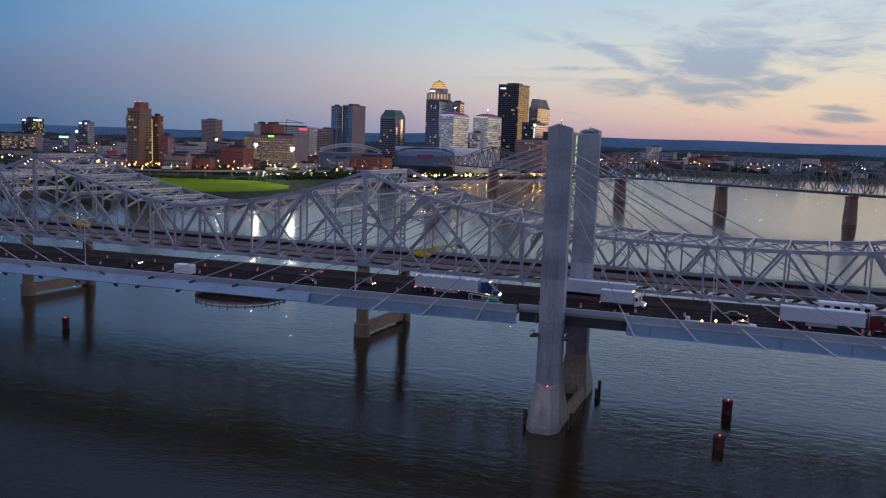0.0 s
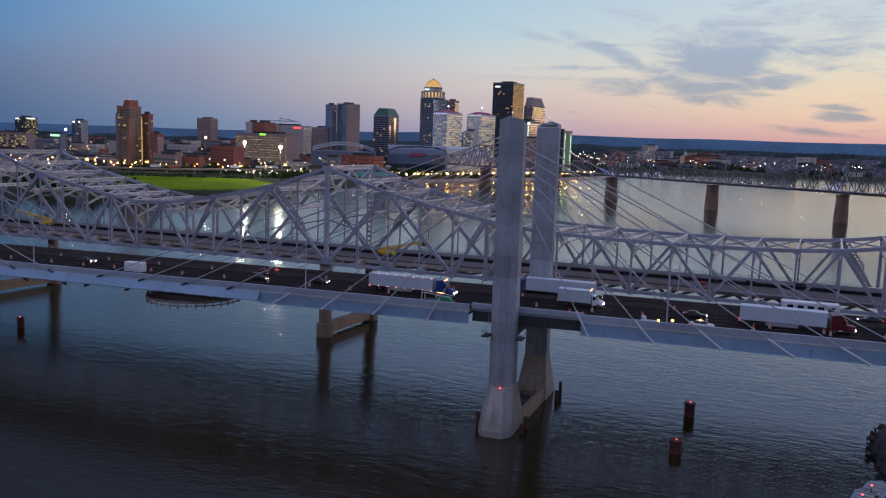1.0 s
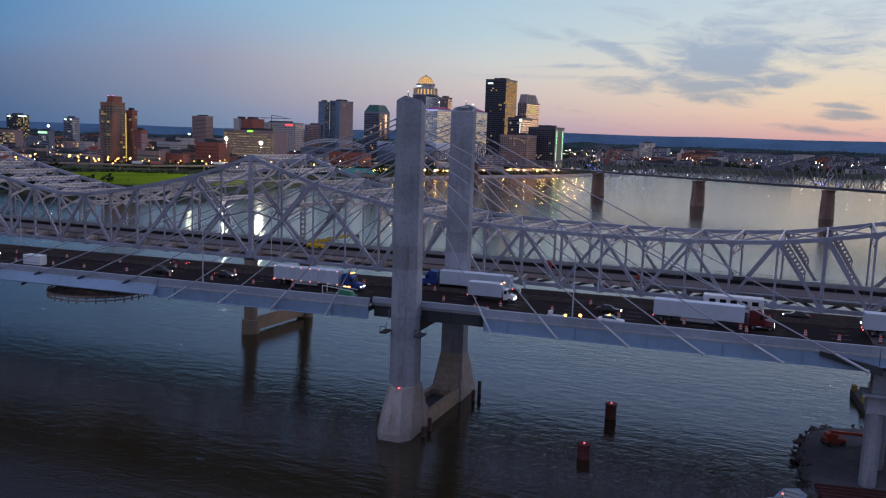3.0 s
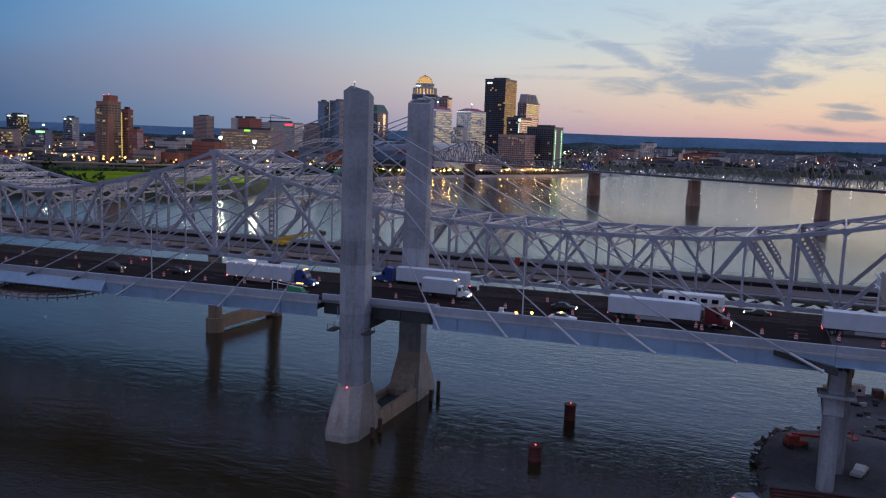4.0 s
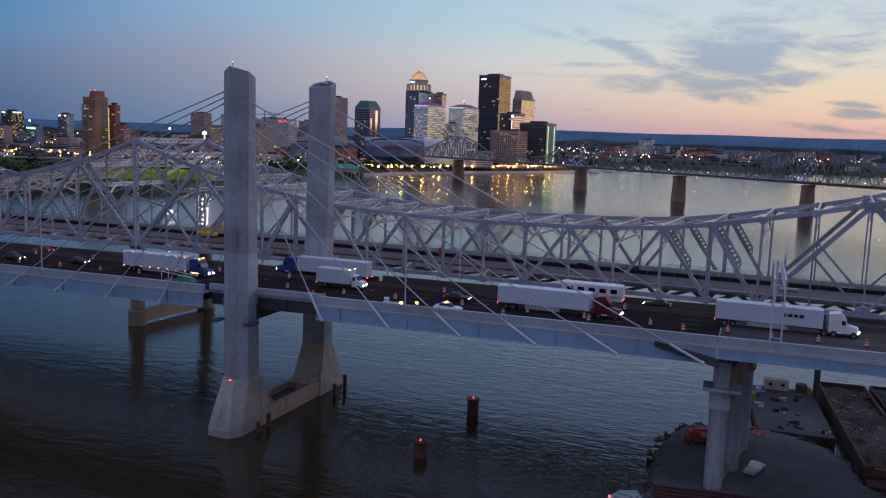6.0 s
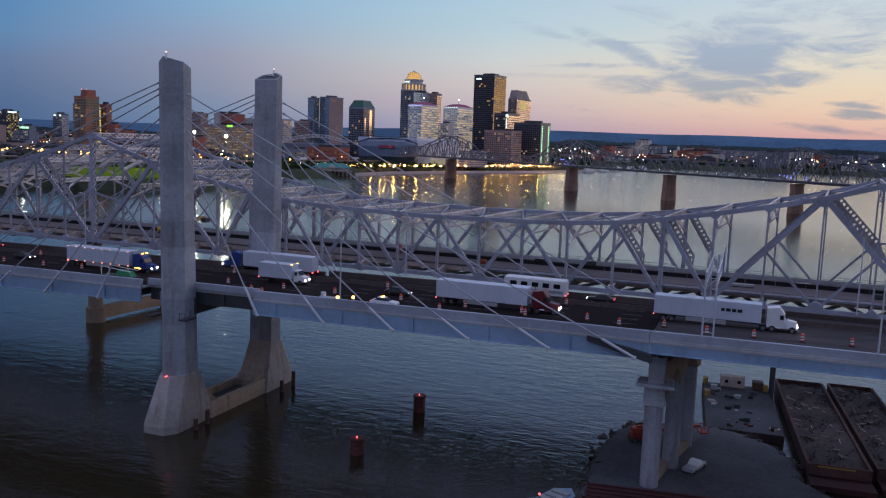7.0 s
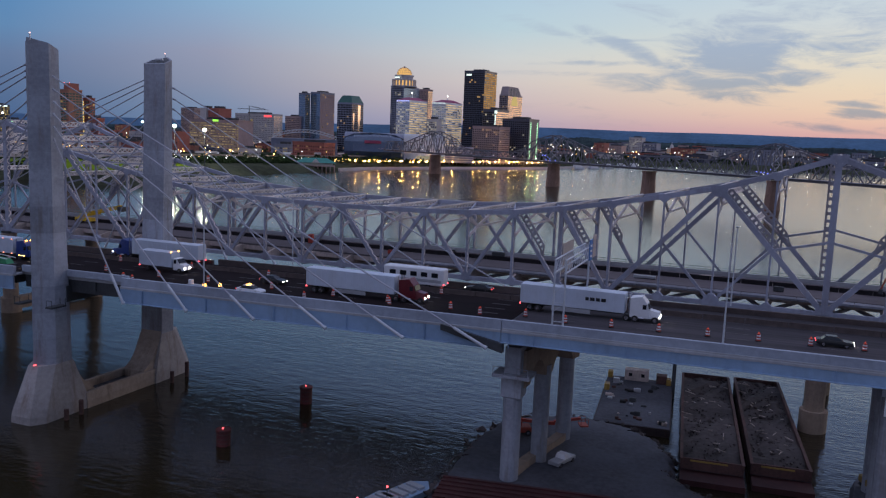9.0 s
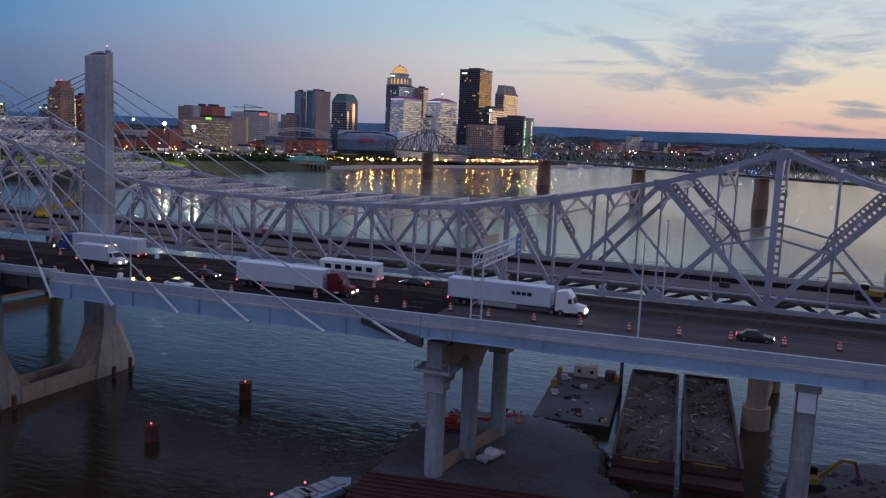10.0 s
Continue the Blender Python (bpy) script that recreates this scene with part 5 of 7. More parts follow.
rng = random.Random(11)
walls = (wall_red, wall_brown, wall_dark, wall_blue, wall_orange, wall_stone, wall_dark, wall_red)
names = {wall_red: "red brick", wall_brown: "brown", wall_stone: "pale", wall_blue: "grey", wall_orange: "orange brick", wall_dark: "dark"}
made = 0
for k in range(900):
    if made >= 230:
        break
    ang = radians(rng.uniform(-52, 12))
    r = rng.uniform(900, 3000)
    x, y = r * math.sin(ang), r * math.cos(ang)
    d = inland(x, y)
    if d < 120 or (-720 < x < -400 and 560 < y < 960):
        continue
    if y > 1250 and abs(math.degrees(ang) + 18) < 9 and r < 1700:
        continue
    m = rng.choice(walls)
    hgt = rng.choice((7, 8, 9, 10, 12, 14, 18)) + (rng.uniform(4, 18) if ang < radians(-14) and r > 1500 and rng.random() < .35 else 0)
    wx, wy = rng.uniform(16, 60), rng.uniform(14, 35)
    lit = rng.choice((.05, .1, .2, .35))
    tower("city_block", f"low {names[m]} city building with some lit windows", x, y, wx, wy, 9 + hgt, m, (4.4, 3.8, 2.0, 1.6, lit, GD, rng.choice((window_warm, window_white, window_yellow))), (4.4, 3.8, 2.0, 1.6, lit, GD, window_warm), seed=k, rz=GRID + rng.choice((0, 0, 8, -6)))
    made += 1


for k in range(120):
    ang = radians(rng.uniform(-8, 13))
    r = rng.uniform(2060, 3300)
    x, y = r * math.sin(ang), r * math.cos(ang)
    if inland(x, y) < 40:
        continue
    m = rng.choice((wall_stone, wall_brown, wall_blue, wall_blue, wall_red, wall_dark))
    tower("low_shed", f"low {names[m]} riverside building far off", x, y, rng.uniform(25, 80), rng.uniform(20, 40), 9 + rng.choice((8, 9, 12, 16, 22, 28, 34)), m, (6, 4, 2.2, 1.6, .3, GD, rng.choice((window_warm, window_white))), None, seed=k + 900)


# the hospital group and a domed church among the far trees
tower("far_hospital", "broad grey hospital building far off with lit windows", -188, 2388, 98, 40, 47, wall_blue, (5, 4.2, 2.6, 1.8, .35, GD, window_white), None, seed=401)
tower("far_hospital", "pale hospital tower far off with rooftop lights", -228, 2392, 36, 30, 61, wall_stone, (4.6, 4.2, 2.4, 1.8, .30, GD, window_white), None, seed=402)
tower("far_hospital", "grey hospital wing far off with lit windows", -290, 2380, 54, 34, 42, wall_blue, (5, 4.2, 2.6, 1.8, .30, GD, window_warm), None, seed=403)
tower("far_mill", "long red brick mill building far off", -35, 2480, 120, 30, 38, wall_red, (6, 5, 2.2, 2.2, .15, GD, window_warm), None, seed=404)
t, h = tower("far_church", "warm lit stone church with a small dome far off", -136, 2342, 20, 24, 38, wall_stone, (5, 5, 2.0, 2.8, .6, GD, gold_glow), None, roof=False, seed=405)
bm = B()
loft(bm, [[(-10 + r_ * math.cos(k / 12 * math.tau), 10 + r_ * math.sin(k / 12 * math.tau), h + z_) for k in range(12)] for r_, z_ in ((4.6, 0), (4.6, 4), (4.0, 6.5), (2.6, 8.6), (.8, 10), (.3, 15))])
part("dome", bm, wall_stone, t)


def leaf_clump(bm, c, r, n, rg):
    for _ in range(n):
        d = Vector((rg.gauss(0, 1), rg.gauss(0, 1), rg.gauss(0, .7)))
        d.normalize()
        p = Vector(c) + d * r * rg.uniform(.45, 1.05)
        s = r * rg.uniform(.28, .5)
        e1 = Vector((rg.gauss(0, 1), rg.gauss(0, 1), rg.gauss(0, 1))).normalized()
        e2 = e1.orthogonal().normalized()
        e3 = e1.cross(e2)
        vs = [bm.verts.new(p + e1 * s), bm.verts.new(p - e1 * s * .6 + e2 * s * .8), bm.verts.new(p - e1 * s * .6 - e2 * s * .6 + e3 * s * .6), bm.verts.new(p - e1 * s * .3 - e3 * s * .9)]
        for f in ((0, 1, 2), (0, 2, 3), (0, 3, 1), (1, 3, 2)):
            bm.faces.new([vs[i] for i in f])


bm = B()
count = 0
for k in range(9000):
    if count > 2100:
        break
    ang = radians(rng.uniform(-54, 14))
    r = rng.uniform(650, 4100)
    x, y = r * math.sin(ang), r * math.cos(ang)
    d = inland(x, y)
    if d < 25 or (-700 < x < -400 and 570 < y < 830):
        continue
    if d > 120 and rng.random() < (.72 if ang < radians(-8) and r < 2600 else .15):
        continue
    size = rng.uniform(4, 6.5) * (1 + r / 6000)
    leaf_clump(bm, (x, y, 9 + size * .45), size, 14, rng)
    count += 1
for k in range(2600):
    ang = radians(rng.uniform(-16, 14))
    r = rng.uniform(2300, 4150)
    x, y = r * math.sin(ang), r * math.cos(ang)
    if inland(x, y) < 40:
        continue
    size = rng.uniform(6, 11)
    leaf_clump(bm, (x, y, 9 + size * .5), size, 7, rng)
tagged(part("far_trees", bm, leaf_dark), "dark tree crowns across the distant city", "trees", kind="stuff")

# far low roofs, joined by wall colour
for m, seed_ in ((wall_red, 1), (wall_brown, 2), (roof_grey, 3), (wall_dark, 4)):
    bm, on = B(), B()
    rg2 = random.Random(seed_)
    for k in range(170):
        ang = radians(rg2.uniform(-52, 10))
        r = rg2.uniform(1100, 3600)
        x, y = r * math.sin(ang), r * math.cos(ang)
        if inland(x, y) < 150 or (-720 < x < -400 and 560 < y < 960):
            continue
        w, d, h = rg2.uniform(10, 40), rg2.uniform(10, 25), rg2.uniform(5, 15)
        box(bm, x - w, x, y, y + d, 8, 9 + h)
        box(bm, x - w * .7, x - w * .4, y + 2, y + d * .6, 9 + h, 11 + h)
        for j in range(rg2.choice((0, 1, 2, 4))):
            wx, wz = x - w * rg2.random(), 10 + (h - 2) * rg2.random()
            box(on, wx - 1.2, wx + 1.2, y - .2, y, wz, wz + 1.5)
    far = tagged(part("far_rooftops", bm, m), "crowded low rooftops of the distant city", "rooftops", kind="stuff")
    tagged(part("far_windows", on, window_warm, far), kind="stuff")

# trees along the park edge and under the first road
bm = B()
for k in range(150):
    f = k / 150
    p = Vector((-690, 830, 0)).lerp(Vector((-470, 1010, 0)), f) + Vector((rng.uniform(-14, 14), rng.uniform(-14, 14), 0))
    leaf_clump(bm, (p.x, p.y, 9 + rng.uniform(1.5, 4.5)), rng.uniform(3, 5.5), 16, rng)
for k in range(140):
    f = k / 140
    p = Vector((-520, 590, 0)).lerp(Vector((-760, 640, 0)), f) + Vector((rng.uniform(-30, 20), rng.uniform(-25, 25), 0))
    leaf_clump(bm, (p.x, p.y, 8 + rng.uniform(1.5, 5)), rng.uniform(3.5, 6.5), 16, rng)
for k in range(120):
    f = k / 120
    p = Vector((-470, 985, 0)).lerp(Vector((-330, 1460, 0)), f) + Vector((rng.uniform(-6, 6) - 22, rng.uniform(-6, 6), 0))
    leaf_clump(bm, (p.x, p.y, 9 + rng.uniform(1, 3)), rng.uniform(2.5, 4.5), 14, rng)
for k in range(260):
    # dark belt of trees behind the wharf and round the pavilion
    f = k / 260
    p = Vector((-500, 850, 0)).lerp(Vector((-455, 1010, 0)), f * 2) if f < .5 else Vector((-452, 1010, 0)).lerp(Vector((-318, 1400, 0)), f * 2 - 1)
    p += Vector((rng.uniform(-16, 6), rng.uniform(-12, 12), 0))
    leaf_clump(bm, (p.x, p.y, 9 + rng.uniform(.5, 3.0)), rng.uniform(2.4, 4.6), 15, rng)
for k in range(150):
    # hedge between the lawn and the elevated road, scrub on the bank
    f = k / 150
    p = Vector((-700, 700, 0)).lerp(Vector((-500, 800, 0)), f * 1.7) if f < .6 else Vector((-640, 610, 0)).lerp(Vector((-425, 640, 0)), (f - .6) * 2.5)
    p += Vector((rng.uniform(-8, 8), rng.uniform(-8, 8), 0))
    leaf_clump(bm, (p.x, p.y, (9 if f < .6 else 4.5) + rng.uniform(.3, 2.0)), rng.uniform(2.0, 3.8), 14, rng)
tagged(part("park_trees", bm, leaf_dark), "dark leafy trees along the riverside park", "trees", kind="stuff")

# park lawn
bm = B()
outer = [(-655, 650), (-562, 618), (-474, 590), (-432, 606), (-408, 648), (-406, 692), (-432, 740), (-500, 792), (-600, 765)]
vs = [bm.verts.new((x, y, 9.6)) for x, y in outer]
bm.faces.new(vs)
lo = [bm.verts.new((x + (26 if x > -500 else -5), y - 12, -1.5)) for x, y in outer]
bm2 = B()
up_, lo = [bm2.verts.new((v.co.x, v.co.y, 9.5)) for v in vs], [bm2.verts.new(v.co) for v in lo]
for k in range(len(vs)):
    bm2.faces.new((up_[k], lo[k], lo[(k + 1) % len(lo)], up_[(k + 1) % len(vs)]))
bmesh.ops.recalc_face_normals(bm2, faces=bm2.faces)
tagged(part("park_bank", bm2, land), "dark earth bank below the park lawn", "bank", kind="structure")
bmesh.ops.delete(bm, geom=[v for v in bm.verts if not v.link_faces], context="VERTS")
bmesh.ops.recalc_face_normals(bm, faces=bm.faces)
tagged(part("lawn", bm, grass_mat), "bright green mown park lawn by the river", "lawn", kind="structure")

# elevated riverside road
t = thing("elevated_road", "pale elevated riverside road on columns", "road", kind="structure")
line = [Vector(p) for p in ((-1050, 640, 15), (-760, 730, 15), (-614, 800, 15), (-563, 885, 15), (-505, 990, 15), (-470, 1120, 15), (-440, 1280, 15), (-400, 1450, 15))]
for a, b in zip(line, line[1:]):
    bm = B()
    bar(bm, a, b + (b - a).normalized() * .5, 14, 1.6)
    part("road_deck", bm, old_concrete, t)
    n = max(2, int((b - a).length / 30))
    for k in range(n):
        p = a.lerp(b, k / n)
        bm = B()
        rod(bm, (p.x, p.y, 7), (p.x, p.y, 14.2), 1.1, n=8)
        part("column", bm, deck_concrete, t)
lorry_cols = (white_paint, white_paint, wall_red, wall_stone)
for k in range(16):
    f = rng.random() * (len(line) - 1.01)
    a, b = line[int(f)], line[int(f) + 1]
    p = a.lerp(b, f - int(f))
    an = math.degrees(math.atan2(b.y - a.y, b.x - a.x))
    v = thing("distant_lorry", "small distant lorry on the elevated road", "lorry", group="traffic on the elevated road", at=(p.x, p.y, 15.8), rz=an)
    bm = B()
    box(bm, -7, 4.5, -1.3, 1.3, 1.2, 4, .1)
    part("cargo_box", bm, rng.choice(lorry_cols), v)
    bm = B()
    box(bm, 4.8, 7.2, -1.2, 1.2, .6, 3, .2)
    part("cab", bm, rng.choice((wall_red, white_paint, wall_dark)), v)
    for wx in (-5.5, -4, 5.8):
        bm = B()
        rod(bm, (wx, -1.25, .5), (wx, 1.25, .5), .5, n=10)
        part("wheels", bm, rubber, v)

# street lamps of the city: globes on thin posts
posts = B()
lw, lo_ = B(), B()
for k in range(2300):
    ang = radians(rng.uniform(-52, 16))
    r = 700 + 2700 * rng.random() ** 1.25
    x, y = r * math.sin(ang), r * math.cos(ang)
    d = inland(x, y)
    if d < 40 or (-700 < x < -400 and 560 < y < 830):
        continue
    if rng.random() > .34:
        continue
    z = 9 + rng.uniform(6, 14)
    s = rng.uniform(.35, .75) * (.5 + r / 2800)
    blob(lw if rng.random() < .45 else lo_, (x, y, z), s)
    bar(posts, (x, y, 8), (x, y, z), .25, .25)
for k in range(230):
    ang = radians(rng.uniform(-54, -26))
    r = rng.uniform(900, 1900)
    x, y = r * math.sin(ang), r * math.cos(ang)
    if inland(x, y) < 60 or (-720 < x < -400 and 560 < y < 860):
        continue
    blob(lw if rng.random() < .3 else lo_, (x, y, 9 + rng.uniform(7, 16)), rng.uniform(.35, .75))
for k in range(300):
    ang = radians(rng.uniform(-12, 11))
    r = rng.uniform(2080, 3300)
    x, y = r * math.sin(ang), r * math.cos(ang)
    if inland(x, y) < 30:
        continue
    blob(lw if rng.random() < .6 else lo_, (x, y, 9 + rng.uniform(9, 22)), rng.uniform(.5, 1.3))
for a, b, n in (((-690, 800), (-640, 830), 8), ((-900, 800), (-700, 860), 30), ((-640, 850), (-520, 1030), 16)):
    for k in range(n):
        f = (k + rng.uniform(-.3, .3)) / n
        x, y = a[0] + (b[0] - a[0]) * f, a[1] + (b[1] - a[1]) * f
        blob(lo_, (x + rng.uniform(-20, 20), y + rng.uniform(-20, 20), 16 + rng.uniform(-3, 5)), rng.uniform(.7, 1.3))
for k in range(120):
    # small white lights strung among the waterside trees
    f = rng.random()
    p = Vector((-560, 850)).lerp(Vector((-452, 1000)), f) + Vector((rng.uniform(-12, 12), rng.uniform(-10, 10)))
    blob(lw if rng.random() < .75 else lo_, (p.x, p.y, 12 + rng.uniform(-1, 3.5)), rng.uniform(.18, .4))
tagged(part("street_lamp_posts", posts, dark_steel), "thin street lamp posts in the city", "lamp posts", kind="stuff")
tagged(part("white_street_lamps", lw, lamp_white), "white street lamps scattered through the city", "street lamps", kind="stuff")
tagged(part("orange_street_lamps", lo_, lamp_orange), "orange street lamps scattered through the city", "street lamps", kind="stuff")


def riverside_lamp():
    t = thing("riverside_lamp", "orange globe lamp on the riverside wall", "street lamp", group="lamps along the wharf", at=(0, 0, -200))
    bm = B()
    rod(bm, (0, 0, 0), (0, 0, 7.5), .22, n=6)
    part("post", bm, dark_steel, t)
    bm = B()
    blob(bm, (0, 0, 8.2), .8, 2)
    part("globe", bm, lamp_wharf, t)
    return t


lamp_arcade = glow("arcade_lamp", (1.0, .58, .18), 9.0, .6)
lamp_wharf = glow("wharf_lamp", (1.0, .48, .11), 110.0)
WHARF = [(-416, 1000), (-406, 1085), (-376, 1155), (-336, 1248), (-289, 1332), (-253, 1418), (-229, 1525), (-212, 1650)]


def wharf_at(f):
    """A point along the river wall, a little behind its edge."""
    k = f * 5.9
    a, b = Vector(WHARF[int(k)]), Vector(WHARF[int(k) + 1])
    return a.lerp(b, k - int(k)) + Vector((-8, 2))


lamp0 = riverside_lamp()
first = True
for k in range(30):
    f = .10 + .86 * (k + rng.uniform(-.4, .4)) / 29.5
    p = wharf_at(f)
    m = pose(p.x + rng.uniform(-3, 3), p.y + rng.uniform(-5, 5), 2.5 + rng.uniform(-.5, 1.2))
    if first:
        lamp0.matrix_world = m
        first = False
    else:
        copy_thing(lamp0, m)
# warm lamps under the elevated road behind the wharf, added for the lit band
bm = B()
for k in range(150):
    p = wharf_at(.06 + .93 * k / 150) + Vector((-24 + rng.uniform(-8, 4), rng.uniform(-4, 4)))
    blob(bm, (p.x, p.y, 10.5 + rng.uniform(-1.5, 2.5)), rng.uniform(.35, .75))
tagged(part("arcade_lamps", bm, lamp_arcade), "warm lamp globes merging into the lit band under the riverside road", "lamps", kind="stuff")
# wharf wall and the lit arcade under the road
bm = B()
wl = WHARF
for a, b in zip(wl, wl[1:]):
    bar(bm, (a[0], a[1], 1.4), (b[0], b[1], 1.4), 3, 4.6)
tagged(part("wharf_wall", bm, wall_stone), "low brown stone wharf wall", "wall", kind="structure")
for k in range(9):
    p, q = wharf_at(.50 + .055 * k) + Vector((-17, 0)), wharf_at(.545 + .055 * k) + Vector((-17, 0))
    t = thing("wharf_pavilion", "low open wharf pavilion with a warm glowing ceiling", "pavilion", group="lit wharf pavilions", at=(0, 0, 0))
    bm = B()
    bar(bm, (*p, 11.6), (*q, 11.6), 9, .7)
    part("roof", bm, wall_stone, t)
    # the ceiling glows itself in place of lamps lighting it
    bm = B()
    bar(bm, (*p, 11.15), (*q, 11.15), 7, .12)
    part("glowing_ceiling", bm, gold_glow, t, "warm ceiling, its lamplight put in as glow")
    for e in (.05, .35, .65, .95):
        c = p.lerp(q, e)
        bm = B()
        rod(bm, (c.x + 3, c.y - 1, 6.5), (c.x + 3, c.y - 1, 11.2), .5, n=8)
        part("column", bm, wall_stone, t)
for k in range(5):
    t = thing("moored_boat", "white moored river boat at the wharf", "boat", group="boats at the wharf", at=(-214 + 14 * k, 1500 + 70 * k, 0), rz=62)
    bm = B()
    loft(bm, [[(-14, -3, -.5), (10, -3, -.5), (15, 0, -.5), (10, 3, -.5), (-14, 3, -.5)], [(-15, -3.6, 2.2), (11, -3.6, 2.2), (17, 0, 2.2), (11, 3.6, 2.2), (-15, 3.6, 2.2)]])
    part("hull", bm, roof_white, t)
    for j in range(2):
        bm = B()
        box(bm, -12, 8 - 4 * j, -2.8, 2.8, 2.2 + 3 * j, 5.0 + 3 * j)
        part("deckhouse", bm, white_paint, t)

# floodlight masts of the park
for x, y, z in ((-510, 800, 49), (-439, 757, 46.5), (-604, 860, 52), (-790, 830, 56)):
    t = thing("floodlight_mast", "tall floodlight mast with a bright white lamp head", "floodlight", group="park floodlights", at=(x, y, 8))
    bm = B()
    rod(bm, (0, 0, 0), (0, 0, z - 9), .5, .25, n=8)
    part("mast", bm, dark_steel, t)
    bm = B()
    blob(bm, (0, 0, z - 8), 1.6 if z < 51 else 1.0, 2)
    part("lamp_head", bm, flood, t)
    if y < 810 and x > -600:
        ld = bpy.data.lights.new("floodlight", "POINT")
        ld.energy, ld.color, ld.shadow_soft_size = 38000, (1.0, .95, .72), 1.0
        lamp_ob = new("floodlight", ld)
        lamp_ob.parent = t
        lamp_ob.location = (0, -3.6, z - 11)
# tower crane
t = thing("tower_crane", "slender tower crane above the rooftops", "crane", at=(-874, 1482, 9))
for a, b, nm in (((0, 0, 0), (0, 0, 82), "mast"), ((-22, -8, 76), (36, 12, 76), "jib"), ((0, 0, 82), (30, 10, 76.4), "tie")):
    bm = B()
    ladder(bm, a, b, .6, 1.4)
    part(nm, bm, dark_steel, t)


# ---- vehicles ----
def wheel(parent, x, y, r, w):
    bm = B()
    rod(bm, (x, y - w / 2, r), (x, y + w / 2, r), r, n=14)
    tyre = part("wheel", bm, rubber, parent)
    bm = B()
    s = -1 if y < 0 else 1
    rod(bm, (x, y + s * w / 2, r), (x, y + s * (w / 2 + .03), r), r * .55, n=12)
    part("rim", bm, chrome, tyre)
    return tyre


def lamp(parent, name, mat, x, y, z, sx=.06, sy=.16, sz=.1):
    bm = B()
    box(bm, x - sx, x + sx, y - sy, y + sy, z - sz, z + sz)
    return part(name, bm, mat, parent)


paint_red = material("deep_red_paint", (.12, .008, .014), .3, vary=.06)
paint_blue = material("blue_paint", (.02, .05, .22), .3, vary=.06)
paint_black = material("black_paint", (.012, .013, .016), .3, vary=.06)
paint_silver = material("silver_paint", (.42, .43, .45), .35, .3, vary=.05)
paint_white = material("white_car_paint", (.75, .76, .78), .35, vary=.04)
trailer_white = material("trailer_panels", (.56, .62, .71), .45, vary=.04, scale=.4, stain=(.42, .44, .47), stain_amount=.25)
machine_green = material("green_machine_paint", (.03, .26, .11), .5, vary=.1)


